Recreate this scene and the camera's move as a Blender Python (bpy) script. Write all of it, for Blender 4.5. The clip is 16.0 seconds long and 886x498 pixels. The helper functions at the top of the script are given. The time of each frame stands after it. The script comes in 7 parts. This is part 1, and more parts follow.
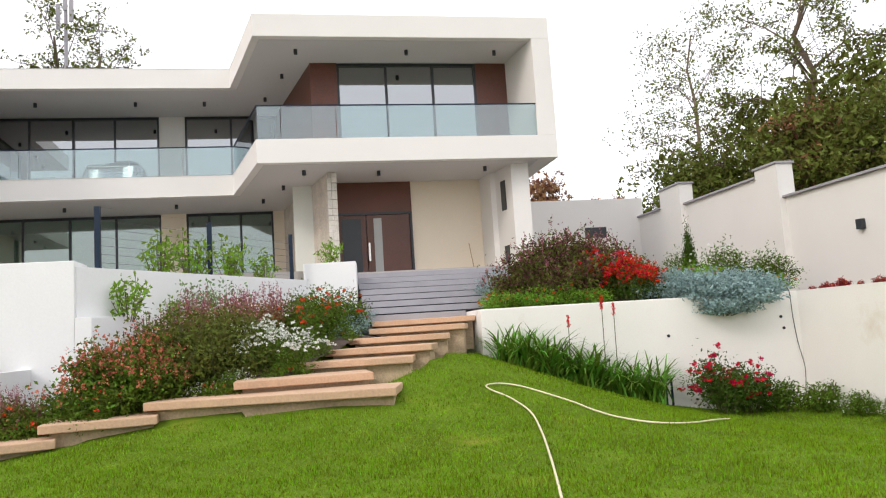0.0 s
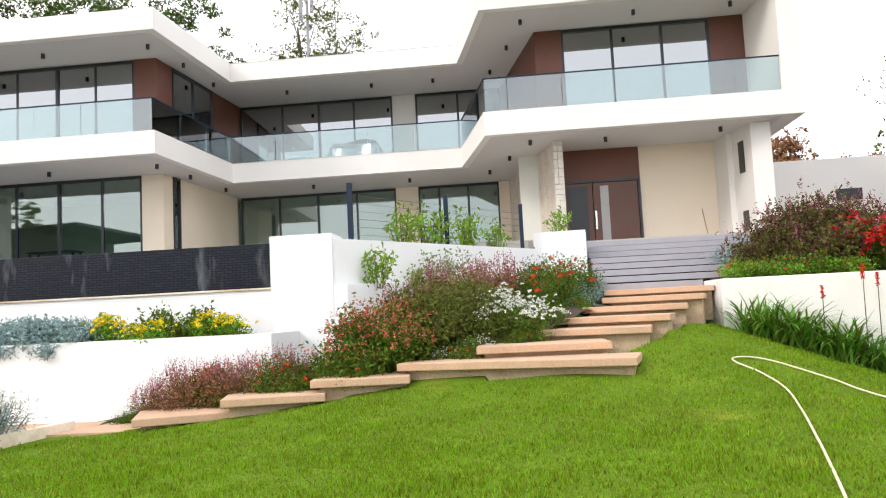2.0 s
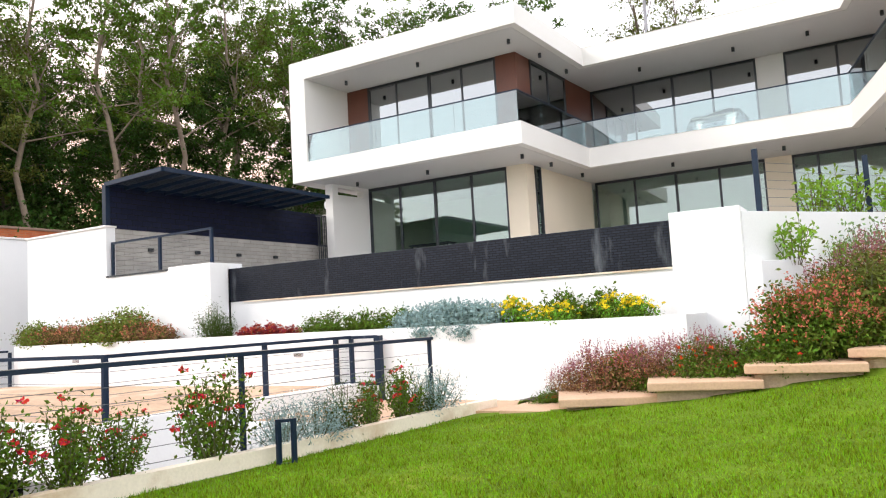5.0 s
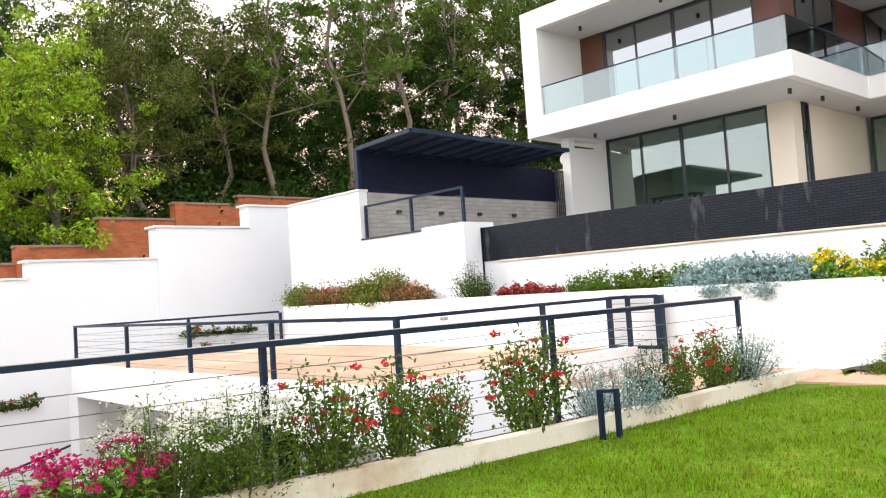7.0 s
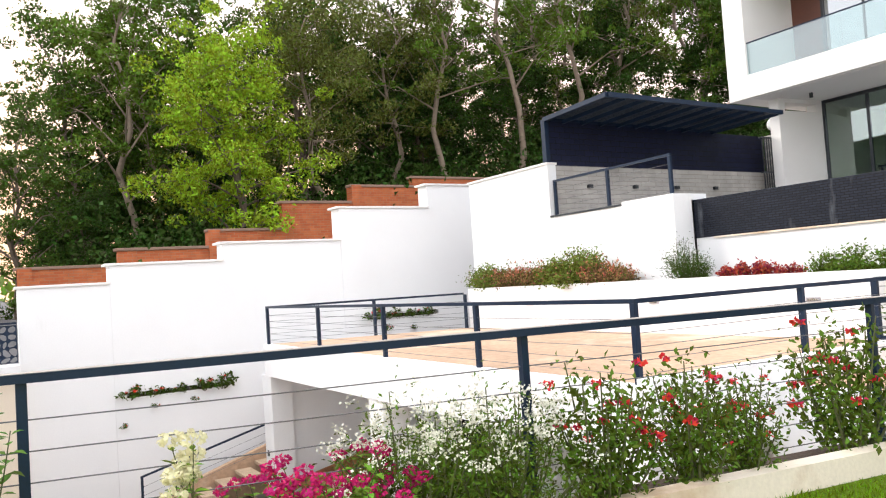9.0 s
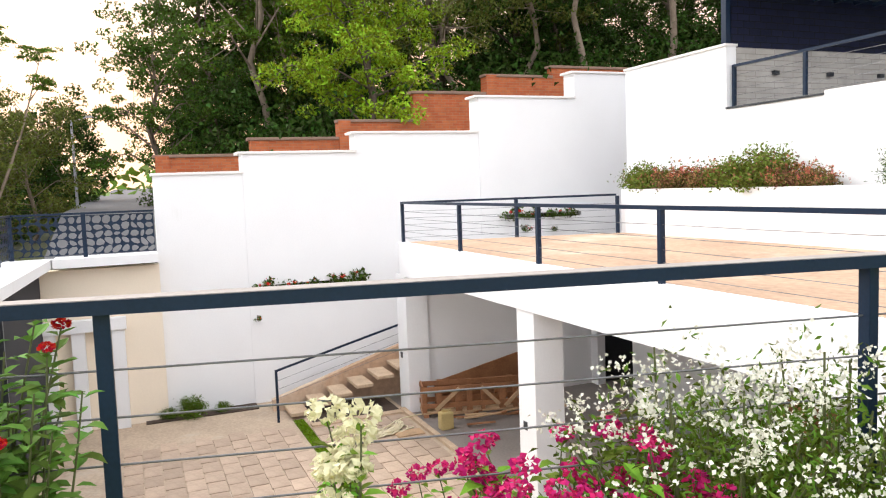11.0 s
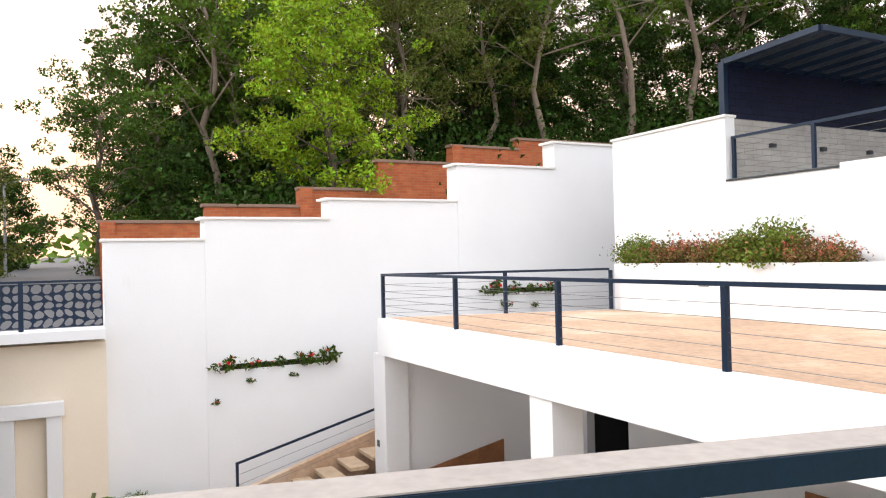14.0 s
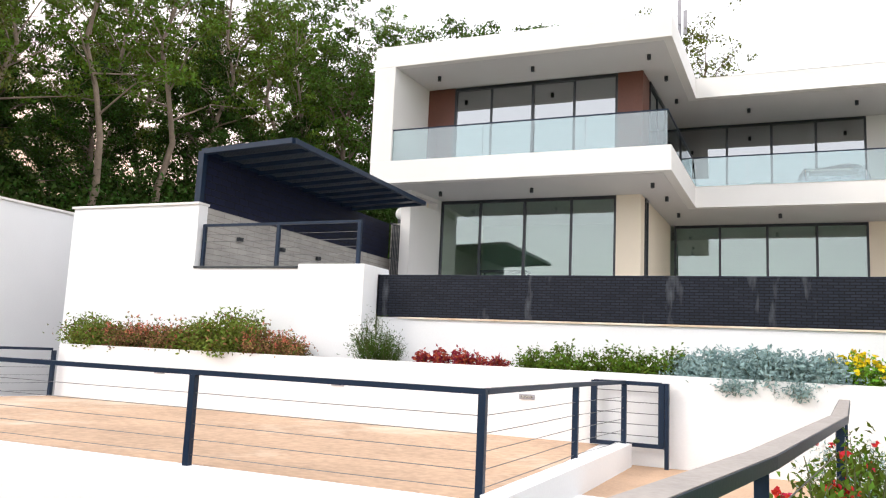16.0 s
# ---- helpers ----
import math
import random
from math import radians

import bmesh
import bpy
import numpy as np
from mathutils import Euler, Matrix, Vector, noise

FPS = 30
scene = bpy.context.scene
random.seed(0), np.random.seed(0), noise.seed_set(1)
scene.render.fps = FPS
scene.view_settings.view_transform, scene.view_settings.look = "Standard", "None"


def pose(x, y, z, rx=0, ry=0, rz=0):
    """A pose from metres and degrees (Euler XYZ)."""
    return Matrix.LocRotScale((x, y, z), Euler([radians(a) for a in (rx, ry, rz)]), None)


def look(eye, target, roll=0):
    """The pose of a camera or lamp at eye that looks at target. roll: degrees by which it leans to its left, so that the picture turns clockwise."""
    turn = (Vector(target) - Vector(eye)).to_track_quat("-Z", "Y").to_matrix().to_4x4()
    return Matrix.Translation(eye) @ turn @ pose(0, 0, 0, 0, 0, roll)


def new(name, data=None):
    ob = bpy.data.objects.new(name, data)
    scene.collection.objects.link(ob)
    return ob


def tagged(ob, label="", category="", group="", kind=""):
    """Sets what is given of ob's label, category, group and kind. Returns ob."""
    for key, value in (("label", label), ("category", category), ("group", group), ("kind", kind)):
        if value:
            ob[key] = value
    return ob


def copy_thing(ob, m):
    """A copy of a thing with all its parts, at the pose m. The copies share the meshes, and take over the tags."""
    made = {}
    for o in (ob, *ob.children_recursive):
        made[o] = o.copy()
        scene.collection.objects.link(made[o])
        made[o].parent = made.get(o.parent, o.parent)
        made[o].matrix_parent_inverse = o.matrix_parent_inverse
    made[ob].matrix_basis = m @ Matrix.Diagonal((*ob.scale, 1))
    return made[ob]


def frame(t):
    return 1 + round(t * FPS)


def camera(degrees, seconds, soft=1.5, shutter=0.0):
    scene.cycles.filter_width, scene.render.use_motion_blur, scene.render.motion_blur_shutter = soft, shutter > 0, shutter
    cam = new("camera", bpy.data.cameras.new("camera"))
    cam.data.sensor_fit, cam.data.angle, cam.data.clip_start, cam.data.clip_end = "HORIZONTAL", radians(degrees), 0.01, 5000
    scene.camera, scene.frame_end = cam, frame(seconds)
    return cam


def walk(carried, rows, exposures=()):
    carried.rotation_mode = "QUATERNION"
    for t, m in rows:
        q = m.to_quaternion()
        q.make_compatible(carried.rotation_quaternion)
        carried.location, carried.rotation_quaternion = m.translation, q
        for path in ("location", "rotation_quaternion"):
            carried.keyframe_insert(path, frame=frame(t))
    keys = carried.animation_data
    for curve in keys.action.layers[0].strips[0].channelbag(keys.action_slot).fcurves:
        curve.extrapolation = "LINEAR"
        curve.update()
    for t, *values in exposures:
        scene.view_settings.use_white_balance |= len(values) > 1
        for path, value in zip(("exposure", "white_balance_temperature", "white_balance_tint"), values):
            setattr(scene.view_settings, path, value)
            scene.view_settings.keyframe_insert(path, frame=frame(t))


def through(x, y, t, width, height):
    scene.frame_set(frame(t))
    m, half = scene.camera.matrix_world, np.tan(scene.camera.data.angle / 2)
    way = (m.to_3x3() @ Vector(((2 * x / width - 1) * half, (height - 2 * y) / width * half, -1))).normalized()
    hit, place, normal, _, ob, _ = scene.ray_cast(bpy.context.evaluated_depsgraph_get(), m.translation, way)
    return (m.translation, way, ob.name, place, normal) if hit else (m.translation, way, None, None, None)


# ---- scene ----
cam = camera(60.9, 16.0, soft=1.15)
PATH = [
    (0, (-2.097, 0.089, 1.765), (-1.727, 2.042, 1.984), -3.7),
    (0.5, (-2.094, 0.063, 1.774), (-1.795, 2.031, 1.975), -3.5),
    (1, (-2.11, 0.062, 1.744), (-1.962, 2.048, 1.923), -3.3),
    (1.5, (-2.208, 0.029, 1.76), (-2.263, 2.021, 1.924), -2.9),
    (2, (-2.406, -0.008, 1.794), (-2.61, 1.974, 1.961), -2.8),
    (2.5, (-2.563, -0.039, 1.805), (-2.918, 1.922, 1.977), -2.8),
    (3, (-2.706, -0.021, 1.79), (-3.251, 1.895, 1.967), -2.5),
    (3.5, (-2.896, 0.09, 1.755), (-3.559, 1.966, 1.953), -2.2),
    (4, (-3.117, 0.185, 1.763), (-3.908, 2.006, 2.005), -2.1),
    (4.5, (-3.496, 0.152, 1.746), (-4.404, 1.922, 1.955), -2.5),
    (7, (-5.498, 0.206, 1.838), (-6.936, 1.593, 1.941), -3.8),
    (7.5, (-5.904, 0.305, 1.838), (-7.489, 1.522, 1.923), -2.6),
    (8, (-6.335, 0.289, 1.846), (-7.967, 1.444, 1.904), -2.8),
    (8.5, (-6.738, 0.333, 1.837), (-8.406, 1.433, 1.934), -3.5),
    (11, (-9.104, 0.733, 1.83), (-10.945, 1.496, 1.664), -2.1),
    (11.5, (-9.433, 0.685, 1.817), (-11.366, 1.184, 1.693), -2.9),
    (12, (-9.834, 0.644, 1.811), (-11.826, 0.81, 1.74), -2.0),
    (12.5, (-10.066, 0.492, 1.808), (-12.059, 0.634, 1.726), -1.4),
    (13, (-10.391, 0.398, 1.802), (-12.357, 0.759, 1.754), -2.3),
    (13.5, (-10.678, 0.325, 1.802), (-12.596, 0.892, 1.798), -3.0),
    (14, (-10.907, 0.356, 1.818), (-12.684, 1.273, 1.841), -1.3),
    (14.5, (-11.132, 0.302, 1.841), (-12.639, 1.614, 1.919), -0.6),
    (15, (-11.264, 0.24, 1.859), (-12.525, 1.785, 2.005), 0.3),
    (15.5, (-11.353, 0.341, 1.837), (-12.367, 2.05, 2.064), 1.9),
    (16, (-11.334, 0.375, 1.821), (-12.099, 2.203, 2.085), 2.6),
]
EXPOSURES = [(0, 0.64), (1.5, 0.92), (4.5, 1.1), (8.0, 1.22), (12.5, 1.22), (16.0, 1.0)]
walk(cam, [(t, look(eye, target, roll)) for t, eye, target, roll in PATH], EXPOSURES)

# ---- place ----
# world: bright hazy evening sky, sun low behind the trees to the west
world = bpy.data.worlds.new("World")
scene.world = world
world.use_nodes = True
wn, wl = world.node_tree.nodes, world.node_tree.links
sky = wn.new("ShaderNodeTexSky")
sky.sky_type = 'NISHITA'
sky.sun_disc = False
sky.sun_elevation = radians(14)
sky.sun_rotation = radians(-100)
sky.air_density, sky.dust_density, sky.ozone_density = 1.0, 3.0, 1.0
SKY_STRENGTH = 0.1
veil = wn.new("ShaderNodeMix")
veil.data_type = 'RGBA'
veil.inputs[0].default_value = 0.72
veil.inputs[7].default_value = (13.1, 13.0, 13.5, 1)
wl.new(sky.outputs[0], veil.inputs[6])
# warm glow of the setting sun low in the west
wco = wn.new("ShaderNodeTexCoord")
dot = wn.new("ShaderNodeVectorMath")
dot.operation = 'DOT_PRODUCT'
dot.inputs[1].default_value = Vector((-1.0, 0.35, 0.08)).normalized()
wl.new(wco.outputs["Generated"], dot.inputs[0])
reach = wn.new("ShaderNodeMapRange")
reach.interpolation_type = 'SMOOTHSTEP'
reach.inputs[1].default_value, reach.inputs[2].default_value = 0.55, 1.0
wl.new(dot.outputs["Value"], reach.inputs[0])
glow = wn.new("ShaderNodeMix")
glow.data_type = 'RGBA'
glow.inputs[7].default_value = (9.5, 5.6, 3.5, 1)
up = wn.new("ShaderNodeSeparateXYZ")
wl.new(wco.outputs["Generated"], up.inputs[0])
low = wn.new("ShaderNodeMapRange")
low.interpolation_type = 'SMOOTHSTEP'
low.inputs[1].default_value, low.inputs[2].default_value = 0.08, 0.52
low.inputs[3].default_value, low.inputs[4].default_value = 1.0, 0.0
wl.new(up.outputs[2], low.inputs[0])
both = wn.new("ShaderNodeMath")
both.operation = 'MULTIPLY'
wl.new(reach.outputs[0], both.inputs[0])
wl.new(low.outputs[0], both.inputs[1])
wl.new(both.outputs[0], glow.inputs[0])
wl.new(veil.outputs[2], glow.inputs[6])
bg = wn["Background"]
wl.new(glow.outputs[2], bg.inputs[0])
bg.inputs[1].default_value = SKY_STRENGTH
sun_data = bpy.data.lights.new("sun", 'SUN')
sun_data.energy, sun_data.angle, sun_data.color = 0.8, radians(14), (1.0, 0.93, 0.84)
sun = new("sun", sun_data)
sun.matrix_world = look((0, 0, 60), (0 + 26, 0 + 22, 60 - 24))


# ---- materials ----
def material(name, color, rough=0.6, var=0.12, scale=3.0, fine=40.0, bump=0.15, metal=0.0, second=None, spot=0.0,
             island=0.0, spec=0.5, bump_scale=None, streak=0.0, subsurf=0.0):
    """Two scales of variation round one base colour, fine relief, and optional stains or per-piece variation."""
    m = bpy.data.materials.new(name)
    m.use_nodes = True
    n, l = m.node_tree.nodes, m.node_tree.links
    b = n["Principled BSDF"]
    b.inputs["Roughness"].default_value = rough
    b.inputs["Metallic"].default_value = metal
    b.inputs["Specular IOR Level"].default_value = spec
    co = n.new("ShaderNodeTexCoord")
    big = n.new("ShaderNodeTexNoise")
    big.inputs["Scale"].default_value = scale
    big.inputs["Detail"].default_value = 5
    small = n.new("ShaderNodeTexNoise")
    small.inputs["Scale"].default_value = fine
    small.inputs["Detail"].default_value = 3
    l.new(co.outputs["Object"], big.inputs["Vector"])
    l.new(co.outputs["Object"], small.inputs["Vector"])
    c1 = [max(0, c * (1 - var)) for c in color]
    c2 = [min(1, c * (1 + var)) for c in color]
    ramp = n.new("ShaderNodeValToRGB")
    ramp.color_ramp.elements[0].position, ramp.color_ramp.elements[1].position = 0.32, 0.68
    ramp.color_ramp.elements[0].color = (*c1, 1)
    ramp.color_ramp.elements[1].color = (*c2, 1)
    mixv = n.new("ShaderNodeMath")
    mixv.operation = 'MULTIPLY_ADD'
    mixv.inputs[1].default_value, mixv.inputs[2].default_value = 0.5, 0.0
    l.new(small.outputs["Fac"], mixv.inputs[0])
    addv = n.new("ShaderNodeMath")
    addv.operation = 'MULTIPLY_ADD'
    addv.inputs[1].default_value = 0.5
    l.new(big.outputs["Fac"], addv.inputs[0])
    l.new(mixv.outputs[0], addv.inputs[2])
    l.new(addv.outputs[0], ramp.inputs[0])
    out = ramp.outputs[0]
    if second:
        patch = n.new("ShaderNodeTexNoise")
        patch.inputs["Scale"].default_value = scale * 0.6
        patch.inputs["Detail"].default_value = 8
        patch.inputs["Roughness"].default_value = 0.65
        if streak:
            mp = n.new("ShaderNodeMapping")
            mp.inputs["Scale"].default_value = (1, 1, streak)
            l.new(co.outputs["Object"], mp.inputs[0])
            l.new(mp.outputs[0], patch.inputs["Vector"])
        else:
            l.new(co.outputs["Object"], patch.inputs["Vector"])
        pr = n.new("ShaderNodeValToRGB")
        pr.color_ramp.elements[0].position, pr.color_ramp.elements[1].position = 0.62 - spot, 0.80 - spot
        l.new(patch.outputs["Fac"], pr.inputs[0])
        mx = n.new("ShaderNodeMix")
        mx.data_type = 'RGBA'
        l.new(pr.outputs[0], mx.inputs[0])
        l.new(out, mx.inputs[6])
        mx.inputs[7].default_value = (*second, 1)
        out = mx.outputs[2]
    if island:
        geo = n.new("ShaderNodeNewGeometry")
        hsv = n.new("ShaderNodeHueSaturation")
        mr = n.new("ShaderNodeMapRange")
        mr.inputs[3].default_value, mr.inputs[4].default_value = 1 - island, 1 + island
        l.new(geo.outputs["Random Per Island"], mr.inputs[0])
        l.new(mr.outputs[0], hsv.inputs["Value"])
        l.new(out, hsv.inputs["Color"])
        mh = n.new("ShaderNodeMapRange")
        mh.inputs[3].default_value, mh.inputs[4].default_value = 0.5 - island * 0.06, 0.5 + island * 0.06
        l.new(geo.outputs["Random Per Island"], mh.inputs[0])
        l.new(mh.outputs[0], hsv.inputs["Hue"])
        out = hsv.outputs[0]
    l.new(out, b.inputs["Base Color"])
    if bump:
        bp = n.new("ShaderNodeBump")
        bp.inputs["Strength"].default_value = bump
        bp.inputs["Distance"].default_value = 0.02
        bs = n.new("ShaderNodeTexNoise")
        bs.inputs["Scale"].default_value = bump_scale or fine
        bs.inputs["Detail"].default_value = 4
        l.new(co.outputs["Object"], bs.inputs["Vector"])
        l.new(bs.outputs["Fac"], bp.inputs["Height"])
        l.new(bp.outputs[0], b.inputs["Normal"])
    return m


def leaf_material(name, color, var=0.55, shine=0.6, through=0.22, second=None):
    """Foliage: each leaf a little different, some light passing through."""
    m = material(name, color, shine, 0.2, 1.2, 8, 0, island=var, second=second, spot=0.06, spec=0.12)
    n, l = m.node_tree.nodes, m.node_tree.links
    b = n["Principled BSDF"]
    tr = n.new("ShaderNodeBsdfTranslucent")
    col = b.inputs["Base Color"].links[0].from_socket
    l.new(col, tr.inputs[0])
    mx = n.new("ShaderNodeMixShader")
    mx.inputs[0].default_value = through
    l.new(b.outputs[0], mx.inputs[1])
    l.new(tr.outputs[0], mx.inputs[2])
    l.new(mx.outputs[0], n["Material Output"].inputs[0])
    return m


def glass_material(name, tint, gloss, rough=0.0):
    m = bpy.data.materials.new(name)
    m.use_nodes = True
    n, l = m.node_tree.nodes, m.node_tree.links
    n.remove(n["Principled BSDF"])
    tr = n.new("ShaderNodeBsdfTransparent")
    tr.inputs[0].default_value = (*tint, 1)
    gl = n.new("ShaderNodeBsdfGlossy")
    gl.inputs["Roughness"].default_value = rough
    gl.inputs["Color"].default_value = (0.95, 0.98, 1.0, 1)
    fr = n.new("ShaderNodeFresnel")
    fr.inputs[0].default_value = 1.5
    ad = n.new("ShaderNodeMath")
    ad.inputs[1].default_value = gloss
    ad.use_clamp = True
    l.new(fr.outputs[0], ad.inputs[0])
    mx = n.new("ShaderNodeMixShader")
    l.new(ad.outputs[0], mx.inputs[0])
    l.new(tr.outputs[0], mx.inputs[1])
    l.new(gl.outputs[0], mx.inputs[2])
    l.new(mx.outputs[0], n["Material Output"].inputs[0])
    return m


def tile_material(name, c1, c2, mortar, w, h, rough, bump=0.4, offset=0.5, gap=0.01, stain=None, swap=False):
    """Small tiles or courses in the material: x (or y) along, z up."""
    m = bpy.data.materials.new(name)
    m.use_nodes = True
    n, l = m.node_tree.nodes, m.node_tree.links
    b = n["Principled BSDF"]
    b.inputs["Roughness"].default_value = rough
    b.inputs["Specular IOR Level"].default_value = 0.22
    co = n.new("ShaderNodeTexCoord")
    sep = n.new("ShaderNodeSeparateXYZ")
    com = n.new("ShaderNodeCombineXYZ")
    l.new(co.outputs["Object"], sep.inputs[0])
    l.new(sep.outputs[1 if swap else 0], com.inputs[0])
    l.new(sep.outputs[2], com.inputs[1])
    br = n.new("ShaderNodeTexBrick")
    br.offset = offset
    br.inputs["Scale"].default_value = 1.0
    br.inputs["Brick Width"].default_value = w
    br.inputs["Row Height"].default_value = h
    br.inputs["Mortar Size"].default_value = gap
    br.inputs["Color1"].default_value = (*c1, 1)
    br.inputs["Color2"].default_value = (*c2, 1)
    br.inputs["Mortar"].default_value = (*mortar, 1)
    l.new(com.outputs[0], br.inputs["Vector"])
    out = br.outputs["Color"]
    nz = n.new("ShaderNodeTexNoise")
    nz.inputs["Scale"].default_value = 2.2
    nz.inputs["Detail"].default_value = 8
    l.new(co.outputs["Object"], nz.inputs["Vector"])
    mul = n.new("ShaderNodeMix")
    mul.data_type, mul.blend_type = 'RGBA', 'MULTIPLY'
    mul.inputs[0].default_value = 0.5
    l.new(out, mul.inputs[6])
    l.new(nz.outputs["Fac"], mul.inputs[7])
    out = mul.outputs[2]
    if stain:
        mp = n.new("ShaderNodeMapping")
        mp.inputs["Scale"].default_value = (1.0, 1.0, 0.22)
        l.new(co.outputs["Object"], mp.inputs[0])
        sn = n.new("ShaderNodeTexNoise")
        sn.inputs["Scale"].default_value = 3.2
        sn.inputs["Detail"].default_value = 7
        l.new(mp.outputs[0], sn.inputs["Vector"])
        rp = n.new("ShaderNodeValToRGB")
        rp.color_ramp.elements[0].position, rp.color_ramp.elements[1].position = 0.60, 0.74
        l.new(sn.outputs["Fac"], rp.inputs[0])
        mx = n.new("ShaderNodeMix")
        mx.data_type = 'RGBA'
        l.new(rp.outputs[0], mx.inputs[0])
        l.new(out, mx.inputs[6])
        mx.inputs[7].default_value = (*stain, 1)
        out = mx.outputs[2]
    l.new(out, b.inputs["Base Color"])
    bp = n.new("ShaderNodeBump")
    bp.inputs["Strength"].default_value = bump
    bp.inputs["Distance"].default_value = 0.02
    bp.invert = True
    l.new(br.outputs["Fac"], bp.inputs["Height"])
    l.new(bp.outputs[0], b.inputs["Normal"])
    return m


M_WHITE = material("white_render", (0.80, 0.80, 0.80), 0.75, 0.03, 0.8, 30, 0.10, second=(0.66, 0.65, 0.62), spot=-0.02, streak=0.25)
M_HOUSE = material("house_render", (0.75, 0.725, 0.695), 0.7, 0.03, 0.6, 40, 0.08)
# soffit sheets get a greyer, darker base than the slab render
M_SOFFIT = material("soffit_grey", (0.62, 0.60, 0.59), 0.75, 0.03, 0.5, 30, 0.06)
M_CREAM = material("cream_render", (0.80, 0.70, 0.56), 0.75, 0.04, 0.7, 35, 0.10)
M_GARDENWALL = material("garden_wall_render", (0.80, 0.77, 0.74), 0.8, 0.04, 0.9, 30, 0.12, second=(0.66, 0.56, 0.46), spot=-0.01)
M_STAINED = material("stained_render", (0.80, 0.71, 0.58), 0.8, 0.08, 1.2, 30, 0.18, second=(0.52, 0.36, 0.22), spot=0.16)
M_FRAME = material("dark_frame", (0.022, 0.026, 0.032), 0.35, 0.15, 4, 60, 0.03)
# tan of the rail top imitates sky reflected at a grazing angle
M_RAILSHEEN = material("rail_sky_sheen", (0.31, 0.275, 0.25), 0.7, 0.15, 2.5, 40, 0.05, second=(0.22, 0.20, 0.19), spot=0.0)
M_RAIL = material("painted_steel", (0.006, 0.017, 0.040), 0.38, 0.2, 3, 60, 0.05, second=(0.07, 0.07, 0.075), spot=-0.06, spec=0.3)
M_CABLE = material("steel_cable", (0.16, 0.16, 0.165), 0.35, 0.2, 6, 90, 0, metal=0.8)
M_BROWN = material("brown_cladding", (0.125, 0.040, 0.022), 0.45, 0.22, 1.0, 25, 0.05)
M_DOORWOOD = material("brown_door", (0.125, 0.050, 0.034), 0.42, 0.2, 1.0, 22, 0.05)
M_CHROME = material("brushed_metal", (0.62, 0.60, 0.56), 0.25, 0.05, 5, 90, 0, metal=1.0)
M_GLASS = glass_material("window_glass", (0.74, 0.86, 0.79), 0.11)
# near-black tint puts the dimness of the upper rooms into the panes
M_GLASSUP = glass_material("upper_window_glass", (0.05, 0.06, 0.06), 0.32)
M_RAILGLASS = glass_material("balustrade_glass", (0.66, 0.76, 0.75), 0.10)
M_STONE = material("split_stone", (0.62, 0.55, 0.47), 0.85, 0.22, 2.2, 14, 0.9, bump_scale=9)
M_SLAB = material("sandstone_slab", (0.52, 0.34, 0.22), 0.75, 0.14, 1.6, 28, 0.25, second=(0.40, 0.24, 0.16), spot=0.02)
M_SLABSIDE = material("sandstone_edge", (0.50, 0.37, 0.25), 0.85, 0.22, 3, 25, 0.6)
M_GREYSTEP = material("grey_step_stone", (0.33, 0.32, 0.345), 0.6, 0.12, 2.0, 40, 0.12)
M_DARKGAP = material("dark_joint", (0.03, 0.03, 0.035), 0.9, 0.1, 3, 30, 0.0)
M_POOL = tile_material("pool_mosaic", (0.012, 0.016, 0.030), (0.022, 0.027, 0.045), (0.004, 0.005, 0.009), 0.16, 0.05, 0.5, 0.9, gap=0.009, stain=(0.11, 0.12, 0.135))
M_DECK = material("screed_deck", (0.46, 0.305, 0.20), 0.8, 0.26, 0.6, 10, 0.15, second=(0.66, 0.54, 0.42), spot=0.11)
M_COURT = material("court_concrete", (0.44, 0.34, 0.245), 0.85, 0.22, 1.0, 16, 0.2, second=(0.52, 0.45, 0.36), spot=0.08)
M_CARPORT = material("carport_floor", (0.22, 0.19, 0.17), 0.6, 0.2, 1.0, 20, 0.12, second=(0.30, 0.28, 0.26), spot=0.02)
M_BRICK = tile_material("red_brick", (0.50, 0.12, 0.045), (0.60, 0.18, 0.07), (0.42, 0.20, 0.12), 0.34, 0.115, 0.85, 0.5, gap=0.010, swap=True)
M_COPING = material("brick_coping", (0.24, 0.15, 0.11), 0.85, 0.2, 2, 30, 0.3)
M_NAVY = tile_material("navy_screen", (0.006, 0.009, 0.032), (0.010, 0.014, 0.045), (0.003, 0.004, 0.008), 0.35, 0.16, 0.5, 0.5, gap=0.012, swap=True)
M_BEIGE = tile_material("beige_ledgestone", (0.50, 0.47, 0.43), (0.58, 0.55, 0.50), (0.38, 0.35, 0.32), 0.60, 0.13, 0.85, 0.5, gap=0.008, swap=True)
M_SOIL = material("garden_soil", (0.055, 0.035, 0.024), 0.95, 0.35, 3, 25, 0.8)
M_TURF = material("turf_base", (0.10, 0.165, 0.010), 0.95, 0.35, 0.9, 30, 0.6, second=(0.24, 0.25, 0.03), spot=0.03, spec=0.1)
M_GROUND = material("rough_ground", (0.07, 0.075, 0.03), 0.95, 0.4, 0.15, 4, 0.5)
M_ROAD = material("asphalt", (0.10, 0.10, 0.105), 0.85, 0.12, 0.8, 40, 0.2)
M_INTERIOR = material("interior_paint", (0.70, 0.71, 0.66), 0.8, 0.03, 0.5, 20, 0.0)
M_INFLOOR = material("interior_floor", (0.40, 0.37, 0.34), 0.35, 0.06, 0.8, 20, 0.0)
M_WOOD = material("raw_timber", (0.30, 0.13, 0.055), 0.75, 0.3, 2.5, 30, 0.3)
